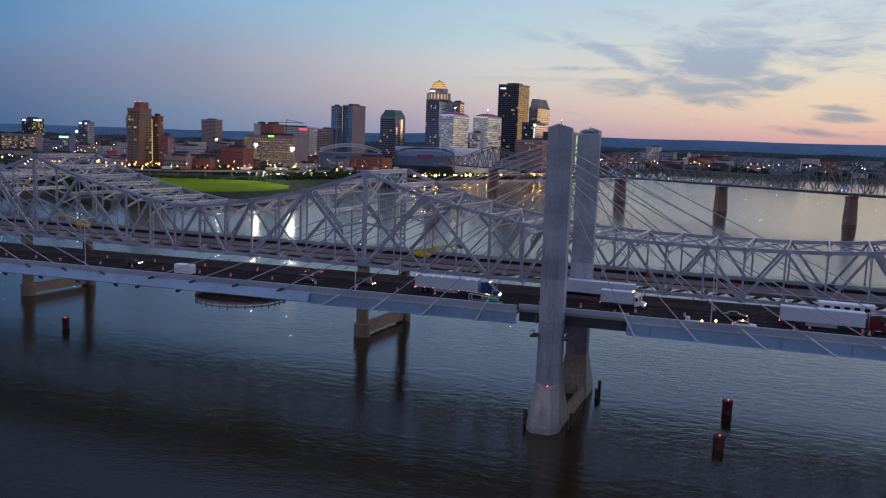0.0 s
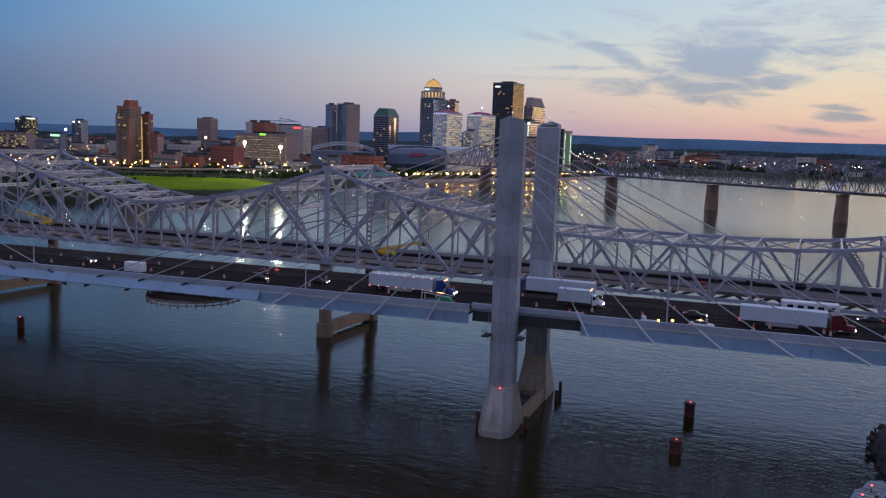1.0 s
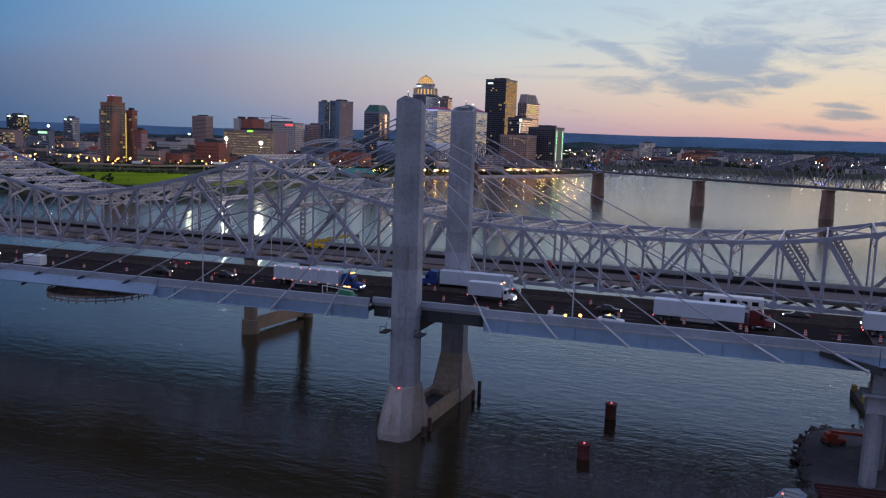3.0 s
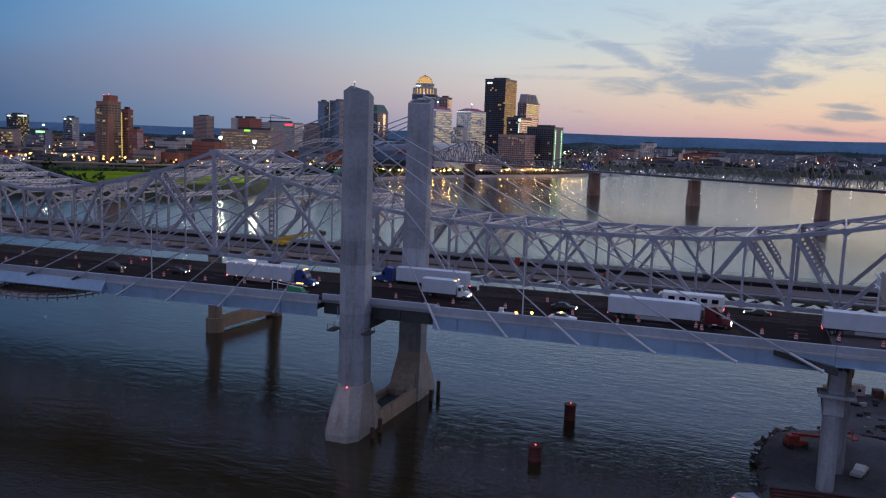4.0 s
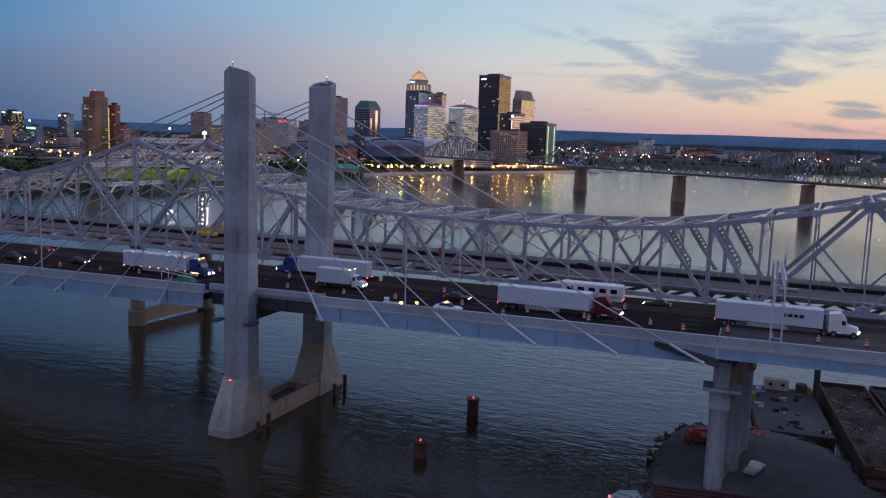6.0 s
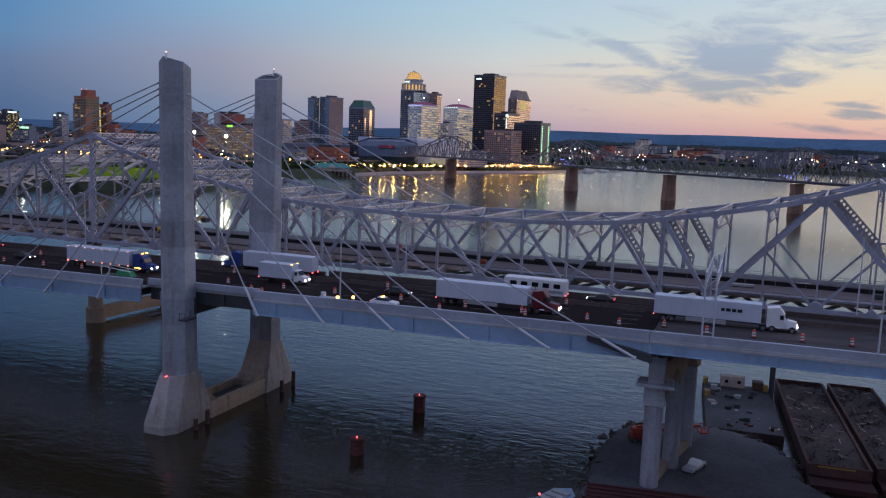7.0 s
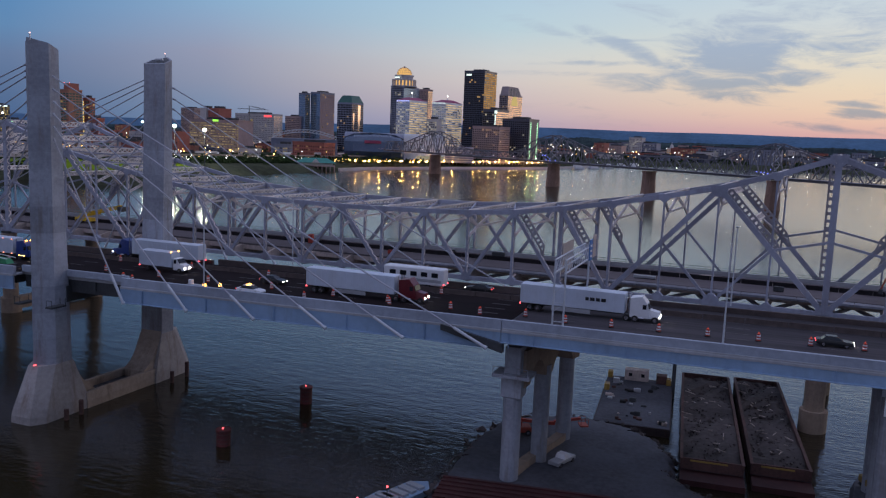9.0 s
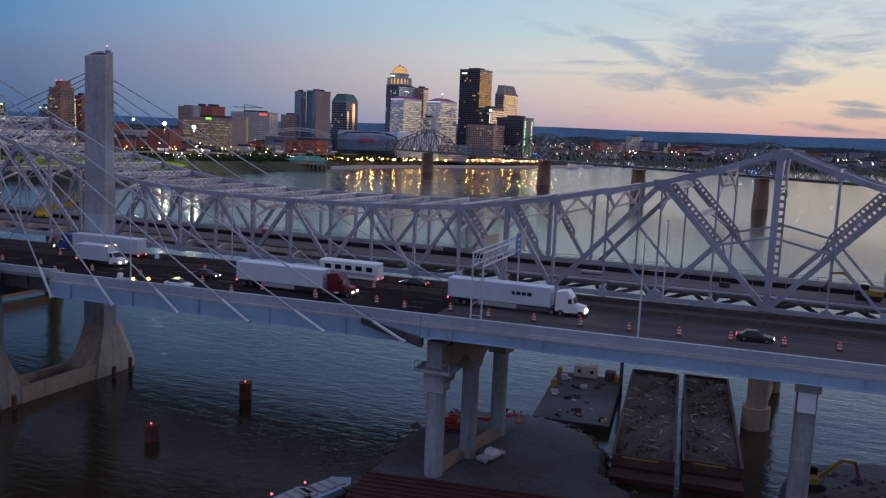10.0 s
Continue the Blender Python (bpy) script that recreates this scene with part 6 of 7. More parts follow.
def semi(x, y, label, cab_paint, going=1, marks=False, lit=True):
    """An articulated lorry; x is the trailer's rear."""
    t = thing("articulated_lorry", label, "lorry", group="lorries on the cable-stayed bridge", at=(x, y, road_z(x + going * 10) + .02), rz=0 if going > 0 else 180)
    bm = B()
    box(bm, 0, 16.1, -1.3, 1.3, 1.15, 4.1, .06)
    trailer = part("trailer", bm, trailer_white, t)
    for k in range(14):
        for s in (-1, 1):
            bm = B()
            bar(bm, (.6 + 1.15 * k, s * 1.315, 1.25), (.6 + 1.15 * k, s * 1.315, 4.0), .05, .03, (0, 1, 0))
            part("panel_rib", bm, trailer_white, trailer)
    bm = B()
    box(bm, .2, 15.8, -.5, .5, .85, 1.15)
    part("chassis", bm, dark_steel, t)
    bm = B()
    box(bm, 5, 11, -1.25, -1.2, .45, 1.1)
    part("side_skirt", bm, paint_silver, t)
    for wx in (1.5, 2.8):
        for s in (-1, 1):
            wheel(t, wx, s * 1.0, .52, .55)
    # tractor
    bm = B()
    loft(bm, [[(16.9, s * 1.2, .75) for s in (-1, 1)] + [(16.9, s * 1.2, 3.6) for s in (1, -1)], [(18.6, s * 1.2, .75) for s in (-1, 1)] + [(18.6, s * 1.2, 3.9) for s in (1, -1)], [(19.9, s * 1.15, .75) for s in (-1, 1)] + [(19.4, s * 1.1, 2.9) for s in (1, -1)]])
    bmesh.ops.recalc_face_normals(bm, faces=bm.faces)
    cab = part("cab", bm, cab_paint, t)
    bm = B()
    loft(bm, [[(19.4, s * 1.0, .7) for s in (-1, 1)] + [(19.4, s * .85, 2.05) for s in (1, -1)], [(21.3, s * .95, .65) for s in (-1, 1)] + [(21.2, s * .72, 1.7) for s in (1, -1)]])
    bmesh.ops.recalc_face_normals(bm, faces=bm.faces)
    part("bonnet", bm, cab_paint, cab)
    bm = B()
    loft(bm, [[(19.75, -1.0, 2.1), (19.75, 1.0, 2.1), (19.45, 1.0, 2.85), (19.45, -1.0, 2.85)], [(19.8, -1.0, 2.1), (19.8, 1.0, 2.1), (19.52, 1.0, 2.85), (19.52, -1.0, 2.85)]])
    part("windscreen", bm, glass_dark, cab)
    for s in (-1, 1):
        bm = B()
        box(bm, 18.75, 19.3, s * 1.16, s * 1.2 + .02 * s, 2.05, 2.75)
        part("side_window", bm, glass_dark, cab)
        bm = B()
        rod(bm, (16.75, s * 1.05, 1.0), (16.75, s * 1.05, 4.1), .09, n=8)
        part("exhaust_stack", bm, chrome, cab)
        bm = B()
        rod(bm, (17.6, s * .95, .7), (19.0, s * .95, .7), .3, n=10)
        part("fuel_tank", bm, chrome, cab)
        lamp(cab, "headlight", head_lamp, 21.3, s * .78, 1.05, .05, .17, .12)
        for wx in (16.4, 17.7):
            wheel(t, wx, s * .95, .52, .6)
        wheel(t, 20.6, s * 1.0, .52, .32)
    bm = B()
    box(bm, 16.0, 20.0, -.45, .45, .6, .95)
    part("frame", bm, dark_steel, t)
    bm = B()
    box(bm, 21.25, 21.4, -1.1, 1.1, .4, .75, .04)
    part("bumper", bm, chrome, cab)
    for s in (-1, 1):
        lamp(t, "tail_light", red_lamp, -.03, s * 1.05, 1.0)
        if lit:
            for k in range(8):
                lamp(t, "marker_light", marker_lamp, .4 + 2.2 * k, s * 1.33, 1.2, .09, .03, .07)
                lamp(t, "marker_light", marker_lamp, .4 + 2.2 * k, s * 1.33, 4.02, .09, .03, .06)
            lamp(cab, "step_light", amber_lamp, 18.2, s * 1.25, .95, .8, .03, .06)
            lamp(cab, "roof_marker", amber_lamp, 18.9, s * .6, 3.85, .12, .2, .06)
    if marks:
        for s in (-1,):
            bm = B()
            for j, (a, w) in enumerate(((10.2, .5), (10.9, .7), (11.8, .6), (12.6, .7))):
                box(bm, a, a + w, s * 1.345, s * 1.33, 2.55, 3.05)
            part("side_marking", bm, paint_black, trailer, "dark bars of unreadable lettering")
    return t


def box_truck(x, y):
    t = thing("box_truck", "white box truck with lit roof markers", "truck", at=(x, y, road_z(x + 5) + .02))
    bm = B()
    box(bm, 0, 7.4, -1.25, 1.25, 1.0, 3.75, .05)
    part("cargo_box", bm, trailer_white, t)
    bm = B()
    loft(bm, [[(7.6, s * 1.1, .6) for s in (-1, 1)] + [(7.6, s * 1.05, 2.75) for s in (1, -1)], [(8.5, s * 1.1, .6) for s in (-1, 1)] + [(8.3, s * 1.0, 2.7) for s in (1, -1)], [(9.0, s * 1.05, .6) for s in (-1, 1)] + [(8.9, s * .95, 1.75) for s in (1, -1)], [(10.0, s * .95, .6) for s in (-1, 1)] + [(9.95, s * .8, 1.5) for s in (1, -1)]])
    bmesh.ops.recalc_face_normals(bm, faces=bm.faces)
    cab = part("cab", bm, paint_white, t)
    bm = B()
    loft(bm, [[(8.92, -.9, 1.85), (8.92, .9, 1.85), (8.42, .9, 2.6), (8.42, -.9, 2.6)], [(8.98, -.9, 1.85), (8.98, .9, 1.85), (8.48, .9, 2.6), (8.48, -.9, 2.6)]])
    part("windscreen", bm, glass_dark, cab)
    for s in (-1, 1):
        bm = B()
        box(bm, 7.8, 8.35, s * 1.04, s * 1.1, 1.8, 2.5)
        part("side_window", bm, glass_dark, cab)
        lamp(cab, "headlight", head_lamp, 10.0, s * .75, 1.0)
        lamp(t, "tail_light", red_lamp, -.03, s * 1.0, .95)
        lamp(t, "roof_marker", amber_lamp, 7.2, s * 1.1, 3.8, .12, .12, .08)
        for wx in (1.9, 9.0):
            wheel(t, wx, s * .95, .48, .5 if wx < 3 else .3)
    bm = B()
    box(bm, .2, 8, -.45, .45, .6, 1.0)
    part("chassis", bm, dark_steel, t)
    return t


def car(x, y, label, paint, going=1, tall=0.0, category="car", beacon=False, lights=True):
    t = thing("car", label, category, group="cars on the cable-stayed bridge", at=(x, y, road_z(x) + .02), rz=0 if going > 0 else 180)
    bm = B()
    sec = [(-2.35, .45, .85, .78), (-2.2, .35, .95, .86), (-1.2, .32, .98, .9), (1.0, .32, .95, .9), (2.1, .35, .82, .86), (2.4, .45, .68, .74)]
    loft(bm, [[(px_, -w, z0), (px_, w, z0), (px_, w * 1.0, (z0 + z1 + tall) / 2), (px_, w * .92, z1 + tall * .4), (px_, -w * .92, z1 + tall * .4), (px_, -w, (z0 + z1 + tall) / 2)] for px_, z0, z1, w in sec])
    bmesh.ops.recalc_face_normals(bm, faces=bm.faces)
    body = part("body", bm, paint, t, smooth_shade=False)
    bm = B()
    zb, zt = .93 + tall * .4, 1.42 + tall
    loft(bm, [[(-1.75 - tall * .5, -.8, zb), (1.05, -.8, zb), (1.05, .8, zb), (-1.75 - tall * .5, .8, zb)], [(-1.1 - tall * .9, -.62, zt), (.25, -.62, zt), (.25, .62, zt), (-1.1 - tall * .9, .62, zt)]])
    cabin = part("window_glass", bm, glass_dark, body)
    bm = B()
    box(bm, -1.12 - tall * .9, .27, -.63, .63, zt, zt + .05)
    part("roof", bm, paint, body)
    for s in (-1, 1):
        if lights:
            lamp(body, "headlight", head_lamp, 2.36, s * .6, .62 + tall * .2, .04, .14, .08)
        lamp(body, "tail_light", red_lamp, -2.36, s * .62, .75 + tall * .2, .04, .14, .07)
        for wx in (-1.4, 1.45):
            wheel(t, wx, s * .8, .34, .24)
    if beacon:
        lamp(t, "light_bar", amber_lamp, -.4, 0, zt + .12, .12, .5, .07)
    return t


semi(-69.5, 180.9, "white semi-trailer lorry with blue tractor and marker lights", paint_blue)
semi(13.4, 179.3, "white semi-trailer lorry with deep red tractor", paint_red, lit=False)
semi(49.4, 182.9, "white semi-trailer lorry with white tractor and dark marking", paint_white, marks=True, lit=False)
semi(-18.1, 192.2, "pale semi-trailer lorry with blue tractor going the other way", paint_blue, going=-1, lit=False)
box_truck(-24.7, 183.3)
car(-99.5, 179.4, "dark sport utility car with headlights on", paint_black, tall=.35)
car(-84.0, 182.2, "black saloon car with headlights on", paint_black)
car(4.6, 182.0, "dark saloon car with headlights on", paint_black)
car(6.5, 172.2, "white saloon car parked with amber light bar", paint_white, beacon=True, lights=False)
car(39.0, 193.0, "dark car with its tail lights glowing", paint_black, going=-1)
car(52.5, 191.4, "silver saloon car going the other way", paint_silver, going=-1)
car(-104.0, 191.8, "red saloon car with tail lights glowing", paint_red, going=-1)
car(-156.0, 182.4, "dark car with bright headlights", paint_black)
car(94.0, 179.2, "black saloon car with tail lights glowing", paint_black)
# motor home
t = thing("motor_home", "white motor home with pale blue stripes", "motor home", at=(33, 192.2, road_z(27) + .02), rz=180)
bm = B()
box(bm, 0, 11.4, -1.25, 1.25, .6, 3.6, .18)
part("body", bm, paint_white, t)
for s in (-1, 1):
    bm = B()
    box(bm, .4, 10.8, s * 1.24, s * 1.28, 1.2, 1.7)
    part("stripe", bm, paint_silver, t)
    for k in range(5):
        bm = B()
        box(bm, 1 + 2 * k, 2.2 + 2 * k, s * 1.24, s * 1.29, 2.1, 2.9)
        part("side_window", bm, glass_dark, t)
    for wx in (2.8, 9.2):
        wheel(t, wx, s * 1.0, .48, .4)
    lamp(t, "tail_light", red_lamp, -.03, s * 1.0, 1.0)
bm = B()
box(bm, 11.38, 11.44, -1.1, 1.1, 1.7, 3.0)
part("windscreen", bm, glass_dark, t)
# roadworks: a covered machine, an arrow board, a water-filled barrier
t = thing("works_trailer", "small works trailer with green machine and pale frame", "trailer", at=(-49.0, 172.4, road_z(-49)))
bm = B()
box(bm, -3.8, 3.6, -1.0, 1.0, .5, .7)
part("bed", bm, dark_steel, t)
bm = B()
loft(bm, [[(-.6, -.8, .7), (3.0, -.8, .7), (3.0, .8, .7), (-.6, .8, .7)], [(-.2, -.7, 1.7), (2.4, -.7, 1.5), (2.4, .7, 1.5), (-.2, .7, 1.7)]])
part("machine_cover", bm, machine_green, t)
for y in (-1, 1):
    bm = B()
    bar(bm, (-3.8, y, .7), (-3.8, y, 2.3), .12, .12)
    bar(bm, (-3.8, y, 2.3), (3.2, y, 1.7), .12, .12)
    part("side_frame", bm, paint_white, t)
    for wx in (-.6, .6):
        wheel(t, wx, y * 1.05, .4, .25)
t = thing("arrow_board", "small trailer-mounted roadworks lamp board", "roadworks board", at=(-3.5, 171.4, road_z(-3)))
bm = B()
box(bm, -1.8, 1.8, -.5, .5, .35, .75)
part("base", bm, paint_silver, t)
bm = B()
rod(bm, (-1.2, 0, .7), (-1.2, 0, 1.5), .45, n=10)
part("generator", bm, paint_white, t)
lamp(t, "warning_lamp", amber_lamp, 1.7, -.3, .9, .2, .2, .2)
t = thing("amber_beacon", "amber warning lamp on a low stand", "warning lamp", at=(.9, 171.6, road_z(1)))
bm = B()
rod(bm, (0, 0, 0), (0, 0, .8), .12, n=8)
part("stand", bm, dark_steel, t)
bm = B()
blob(bm, (0, 0, 1.05), .32)
part("lamp", bm, amber_lamp, t)


def drum():
    t = thing("traffic_drum", "orange and white striped traffic drum on the road", "traffic drum", group="traffic drums along the closed lane", at=(0, 0, -100))
    bm = B()
    rod(bm, (0, 0, 0), (0, 0, .12), .42, n=12)
    part("base", bm, rubber, t)
    for k in range(5):
        bm = B()
        rod(bm, (0, 0, .12 + .19 * k), (0, 0, .12 + .19 * (k + 1)), .30 - .012 * k, .29 - .012 * k, n=12)
        part("band", bm, orange if k % 2 == 0 else paint_white, t)
    bm = B()
    rod(bm, (0, 0, 1.07), (0, 0, 1.25), .09, n=8)
    part("lamp", bm, drum_lamp, t)
    return t


drum_lamp = glow("drum_lamp", (1.0, .14, .10), .45)
drum0 = drum()
rng = random.Random(5)
spots = [(-210 + 11.4 * k + rng.uniform(-1.5, 1.5), 177.0 + rng.uniform(-.4, .4)) for k in range(24)] + [(58 + 6.6 * k, 175.6 + .45 * k) for k in range(13)]
spots += [(-170 + 17 * k, 187.6) for k in range(14)] + [(30, 175.2), (45, 175.2), (-20, 172.6), (-17, 171.4), (16, 173.0)]
for k, (x, y) in enumerate(spots):
    m = pose(x, y, road_z(x) + .02)
    if k == 0:
        drum0.matrix_world = m
    else:
        copy_thing(drum0, m)
# white trailer parked on the closed lane
t = thing("works_caravan", "white box trailer parked on the closed lane", "trailer", at=(-132, 173.4, road_z(-132) + .02))
bm = B()
box(bm, -2.6, 2.6, -1.15, 1.15, .6, 3.0, .12)
part("body", bm, paint_white, t)
bm = B()
box(bm, -2.2, 2.2, -1.19, -1.16, 1.2, 1.35)
part("side_stripe", bm, paint_silver, t)
bm = B()
bar(bm, (-2.6, 0, .7), (-4.0, 0, .7), .12, .12)
part("tow_bar", bm, dark_steel, t)
for wx in (-.5, .5):
    for wy in (-1.1, 1.1):
        wheel(t, wx, wy, .36, .22)
# brown median barrier between the directions
for k in range(60):
    x = -250 + 6.1 * k
    t = thing("median_barrier", "low brown-grey median barrier block", "barrier", group="median barrier blocks", at=(x, 188.9, road_z(x) + .02))
    bm = B()
    loft(bm, [[(-3, -.3, 0), (3, -.3, 0), (3, .3, 0), (-3, .3, 0)], [(-3, -.24, .15), (3, -.24, .15), (3, .24, .15), (-3, .24, .15)], [(-3, -.1, .8), (3, -.1, .8), (3, .1, .8), (-3, .1, .8)]])
    part("block", bm, barrier_brown, t)

# ---- light poles and the sign gantry ----
for x in (-160.3, -80.2, 0.0, 80.1, 160.2):
    for y, s in ((168.55, 1), (195.95, -1)):
        t = thing("light_pole", "slender pale steel light pole on the parapet", "light pole", group="bridge light poles", at=(x, y, road_z(x) + 1.15))
        bm = B()
        rod(bm, (0, 0, 0), (0, 0, 12.6), .13, .08, n=8)
        pole = part("pole", bm, pipe_skin, t)
        bm = B()
        bar(bm, (0, 0, 12.4), (0, 1.6 * s, 12.75), .08, .08)
        part("arm", bm, pipe_skin, t)
        bm = B()
        box(bm, -.18, .18, 1.3 * s - .35, 1.3 * s + .35, 12.65, 12.85)
        part("lantern", bm, paint_silver, t)
t = thing("sign_gantry", "steel lattice sign gantry over the road", "gantry", at=(58.4, 168.6, road_z(58) + 1.1))
for x in (-.75, .75):
    bm = B()
    rod(bm, (x, 0, -.9), (x, 0, 9.3), .13, n=8)
    part("post", bm, pipe_skin, t)
for k in range(7):
    bm = B()
    bar(bm, (-.75, 0, .6 + 1.3 * k), (.75, 0, .6 + 1.3 * k + (1.3 if k % 2 else 0)), .1, .1)
    part("post_brace", bm, pipe_skin, t)
for x in (-.75, .75):
    for z in (7.4, 9.2):
        bm = B()
        rod(bm, (x, -.4, z), (x, 20.4, z), .12, n=8)
        part("boom", bm, pipe_skin, t)
for k in range(12):
    bm = B()
    for x in (-.75, .75):
        bar(bm, (x, .2 + 1.7 * k, 7.4), (x, 1.9 + 1.7 * k, 9.2), .07, .07)
    bar(bm, (-.75, .2 + 1.7 * k, 9.2), (.75, 1.9 + 1.7 * k, 9.2), .07, .07)
    tagged(part("boom_brace", bm, pipe_skin, t), kind="stuff")
bm = B()
rod(bm, (0, 20.3, -.9), (0, 20.3, 9.4), .16, n=8)
part("far_post", bm, pipe_skin, t)
sign_tan = material("sign_back", (.42, .36, .32), .6, vary=.08)
sign_blue_m = material("blue_sign_face", (.03, .16, .45), .5, vary=.05)
for nm, y0, y1, z0, z1, m, x in (("sign_panel", 5, 12, 6.6, 10.8, sign_tan, -.95), ("blue_sign", 15.0, 17.2, 7.2, 10.4, sign_blue_m, .98), ("brown_sign", 17.6, 20.0, 7.4, 10.9, beam_brown, .98)):
    bm = B()
    box(bm, x - .06, x + .06, y0, y1, z0, z1)
    p = part(nm, bm, m, t)
    if nm == "blue_sign":
        for k in range(3):
            bm = B()
            box(bm, x + .07, x + .09, y0 + .4, y1 - .5, z0 + .5 + .8 * k, z0 + .8 + .8 * k)
            part("lettering_bar", bm, paint_white, p)

# ---- things in the water ----
dolphin_red = material("faded_red_steel", (.10, .020, .020), .7, vary=.25, scale=1.5, stain=(.05, .03, .025), stain_amount=.6)
for x, y, z, r in ((3.4, 169.2, 2.4, 1.15), (4.5, 194.2, 2.9, 1.15), (-189.0, 190.5, 2.8, 1.0)):
    t = thing("mooring_dolphin", "rusty steel pile standing in the river with red lamp", "pile", group="mooring dolphins", at=(x, y, 0))
    bm = B()
    rod(bm, (0, 0, -3), (0, 0, z), r, n=18)
    part("shaft", bm, dolphin_red, t)
    bm = B()
    rod(bm, (0, 0, z), (0, 0, z + .35), r * 1.12, n=18)
    part("cap", bm, dolphin_red, t)
    for k in range(3):
        bm = B()
        rod(bm, (0, 0, z * (.2 + .3 * k)), (0, 0, z * (.2 + .3 * k) + .15), r * 1.05, n=18)
        part("band", bm, rust, t)
    bm = B()
    blob(bm, (.1, -.3, z + .6), .16)
    part("lamp", bm, red_lamp, t)
for tx in (TOWER_X,):
    for x, y, h in ((4.6, 166.8, 1.9), (4.6, 170.2, 2.6), (6.4, 192.8, 2.3), (6.3, 197.6, 3.1), (-4.95, 166.8, 3.3)):
        t = thing("fender_pile", "dark steel fender pile beside the tower foot", "pile", group="fender piles", at=(tx + x, y, 0))
        bm = B()
        rod(bm, (0, 0, -3), (0, 0, h), .42, n=10)
        part("shaft", bm, rust, t)


def rocks(bm, spots, rg):
    for x, y, z, s in spots:
        e = [Vector((rg.gauss(0, 1), rg.gauss(0, 1), rg.gauss(0, .6))).normalized() * s * rg.uniform(.6, 1.1) for _ in range(7)]
        vs = [bm.verts.new(Vector((x, y, z)) + v) for v in e]
        try:
            bmesh.ops.convex_hull(bm, input=vs)
        except RuntimeError:
            pass


barge_steel = material("barge_steel", (.050, .036, .036), .75, vary=.2, stain=(.10, .05, .035), stain_amount=.5)
rubble = material("rubble", (.082, .068, .066), .95, vary=.25, scale=.5, island=.35)
red_barge_mat = material("dark_red_deck", (.055, .014, .014), .7, vary=.18, scale=.5)


def hopper_barge(x, y, rz, w, l, seed):
    t = thing("hopper_barge", "rusty open hopper barge loaded with rubble", "barge", group="moored hopper barges", at=(x, y, 0), rz=rz)
    bm = B()
    box(bm, -w / 2, w / 2, -l / 2, l / 2, -1.5, 1.0)
    part("hull", bm, barge_steel, t)
    for s in (-1, 1):
        bm = B()
        box(bm, s * w / 2 - (.35 if s > 0 else 0), s * w / 2 + (.35 if s < 0 else 0), -l / 2, l / 2, 1.0, 2.6)
        part("side_coaming", bm, rust, t)
        bm = B()
        bar(bm, (s * (w / 2 - .15), -l / 2, 2.66), (s * (w / 2 - .15), l / 2, 2.66), .5, .12)
        part("coaming_rail", bm, rust, t)
    for s in (-1, 1):
        bm = B()
        box(bm, -w / 2 + .36, w / 2 - .36, s * l / 2 - (.35 if s > 0 else 0) + (-4 * 0), s * l / 2 + (.35 if s < 0 else 0), 1.0, 2.8)
        part("end_coaming", bm, rust, t)
    bm = B()
    box(bm, -w / 2, w / 2, -l / 2 - 4.5, -l / 2 - .02, -1.2, .9)
    part("rake", bm, red_barge_mat, t, "dark red raked bow")
    bm = B()
    box(bm, -w / 2 + 1.5, w / 2 - 2.5, -l / 2 - .12, -l / 2 - .01, 2.35, 2.6)
    part("draft_stripe", bm, dull_yellow, t, "dull yellow painted stripe")
    rg = random.Random(seed)
    bm = B()
    n = 14
    g = [[bm.verts.new((-w / 2 + .4 + (w - .8) * i / 5, -l / 2 + .4 + (l - .8) * j / n, 2.0 + rg.uniform(-.35, .45))) for i in range(6)] for j in range(n + 1)]
    for a, b in zip(g, g[1:]):
        for i in range(5):
            bm.faces.new((a[i], a[i + 1], b[i + 1], b[i]))
    part("load_surface", bm, rubble, t)
    bm = B()
    rocks(bm, [(rg.uniform(-w / 2 + .8, w / 2 - .8), rg.uniform(-l / 2 + .8, l / 2 - .8), 2.1, rg.uniform(.12, .5)) for _ in range(430)], rg)
    tagged(part("rubble_load", bm, rubble, t), kind="stuff")
    bm = B()
    for k in range(26):
        p = Vector((rg.uniform(-w / 2 + 1, w / 2 - 1), rg.uniform(-l / 2 + 1, l / 2 - 1), 2.4))
        d = Vector((rg.gauss(0, 1), rg.gauss(0, 1), rg.uniform(-.1, .2))).normalized()
        bar(bm, p, p + d * rg.uniform(.6, 2.0), .11, .1)
    tagged(part("scrap_metal", bm, beam_brown, t), kind="stuff")
    return t


hopper_barge(77.4, 217.6, 4.7, 9.7, 52, 3)
hopper_barge(87.7, 219.6, 4.7, 9.0, 51, 4)
t = thing("deck_barge", "flat deck barge with scattered machinery", "barge", at=(63.4, 222.2, 0), rz=4.7)
bm = B()
box(bm, -6.9, 6.9, -15.8, 15.8, -1.2, 1.5)
part("hull", bm, barge_steel, t)
bm = B()
box(bm, -6.7, 6.7, -15.6, 15.6, 1.5, 1.56)
part("deck", bm, gravel, t)
bm = B()
box(bm, -3.2, 1.8, 13.2, 15.4, 1.56, 3.9, .06)
hut = part("container", bm, beam_brown, t, "grey site container")
for x in (-2.0, .6):
    bm = B()
    box(bm, x - .35, x + .35, 13.14, 13.2, 2.5, 3.2)
    part("container_window", bm, glass_dark, hut)
rg = random.Random(9)
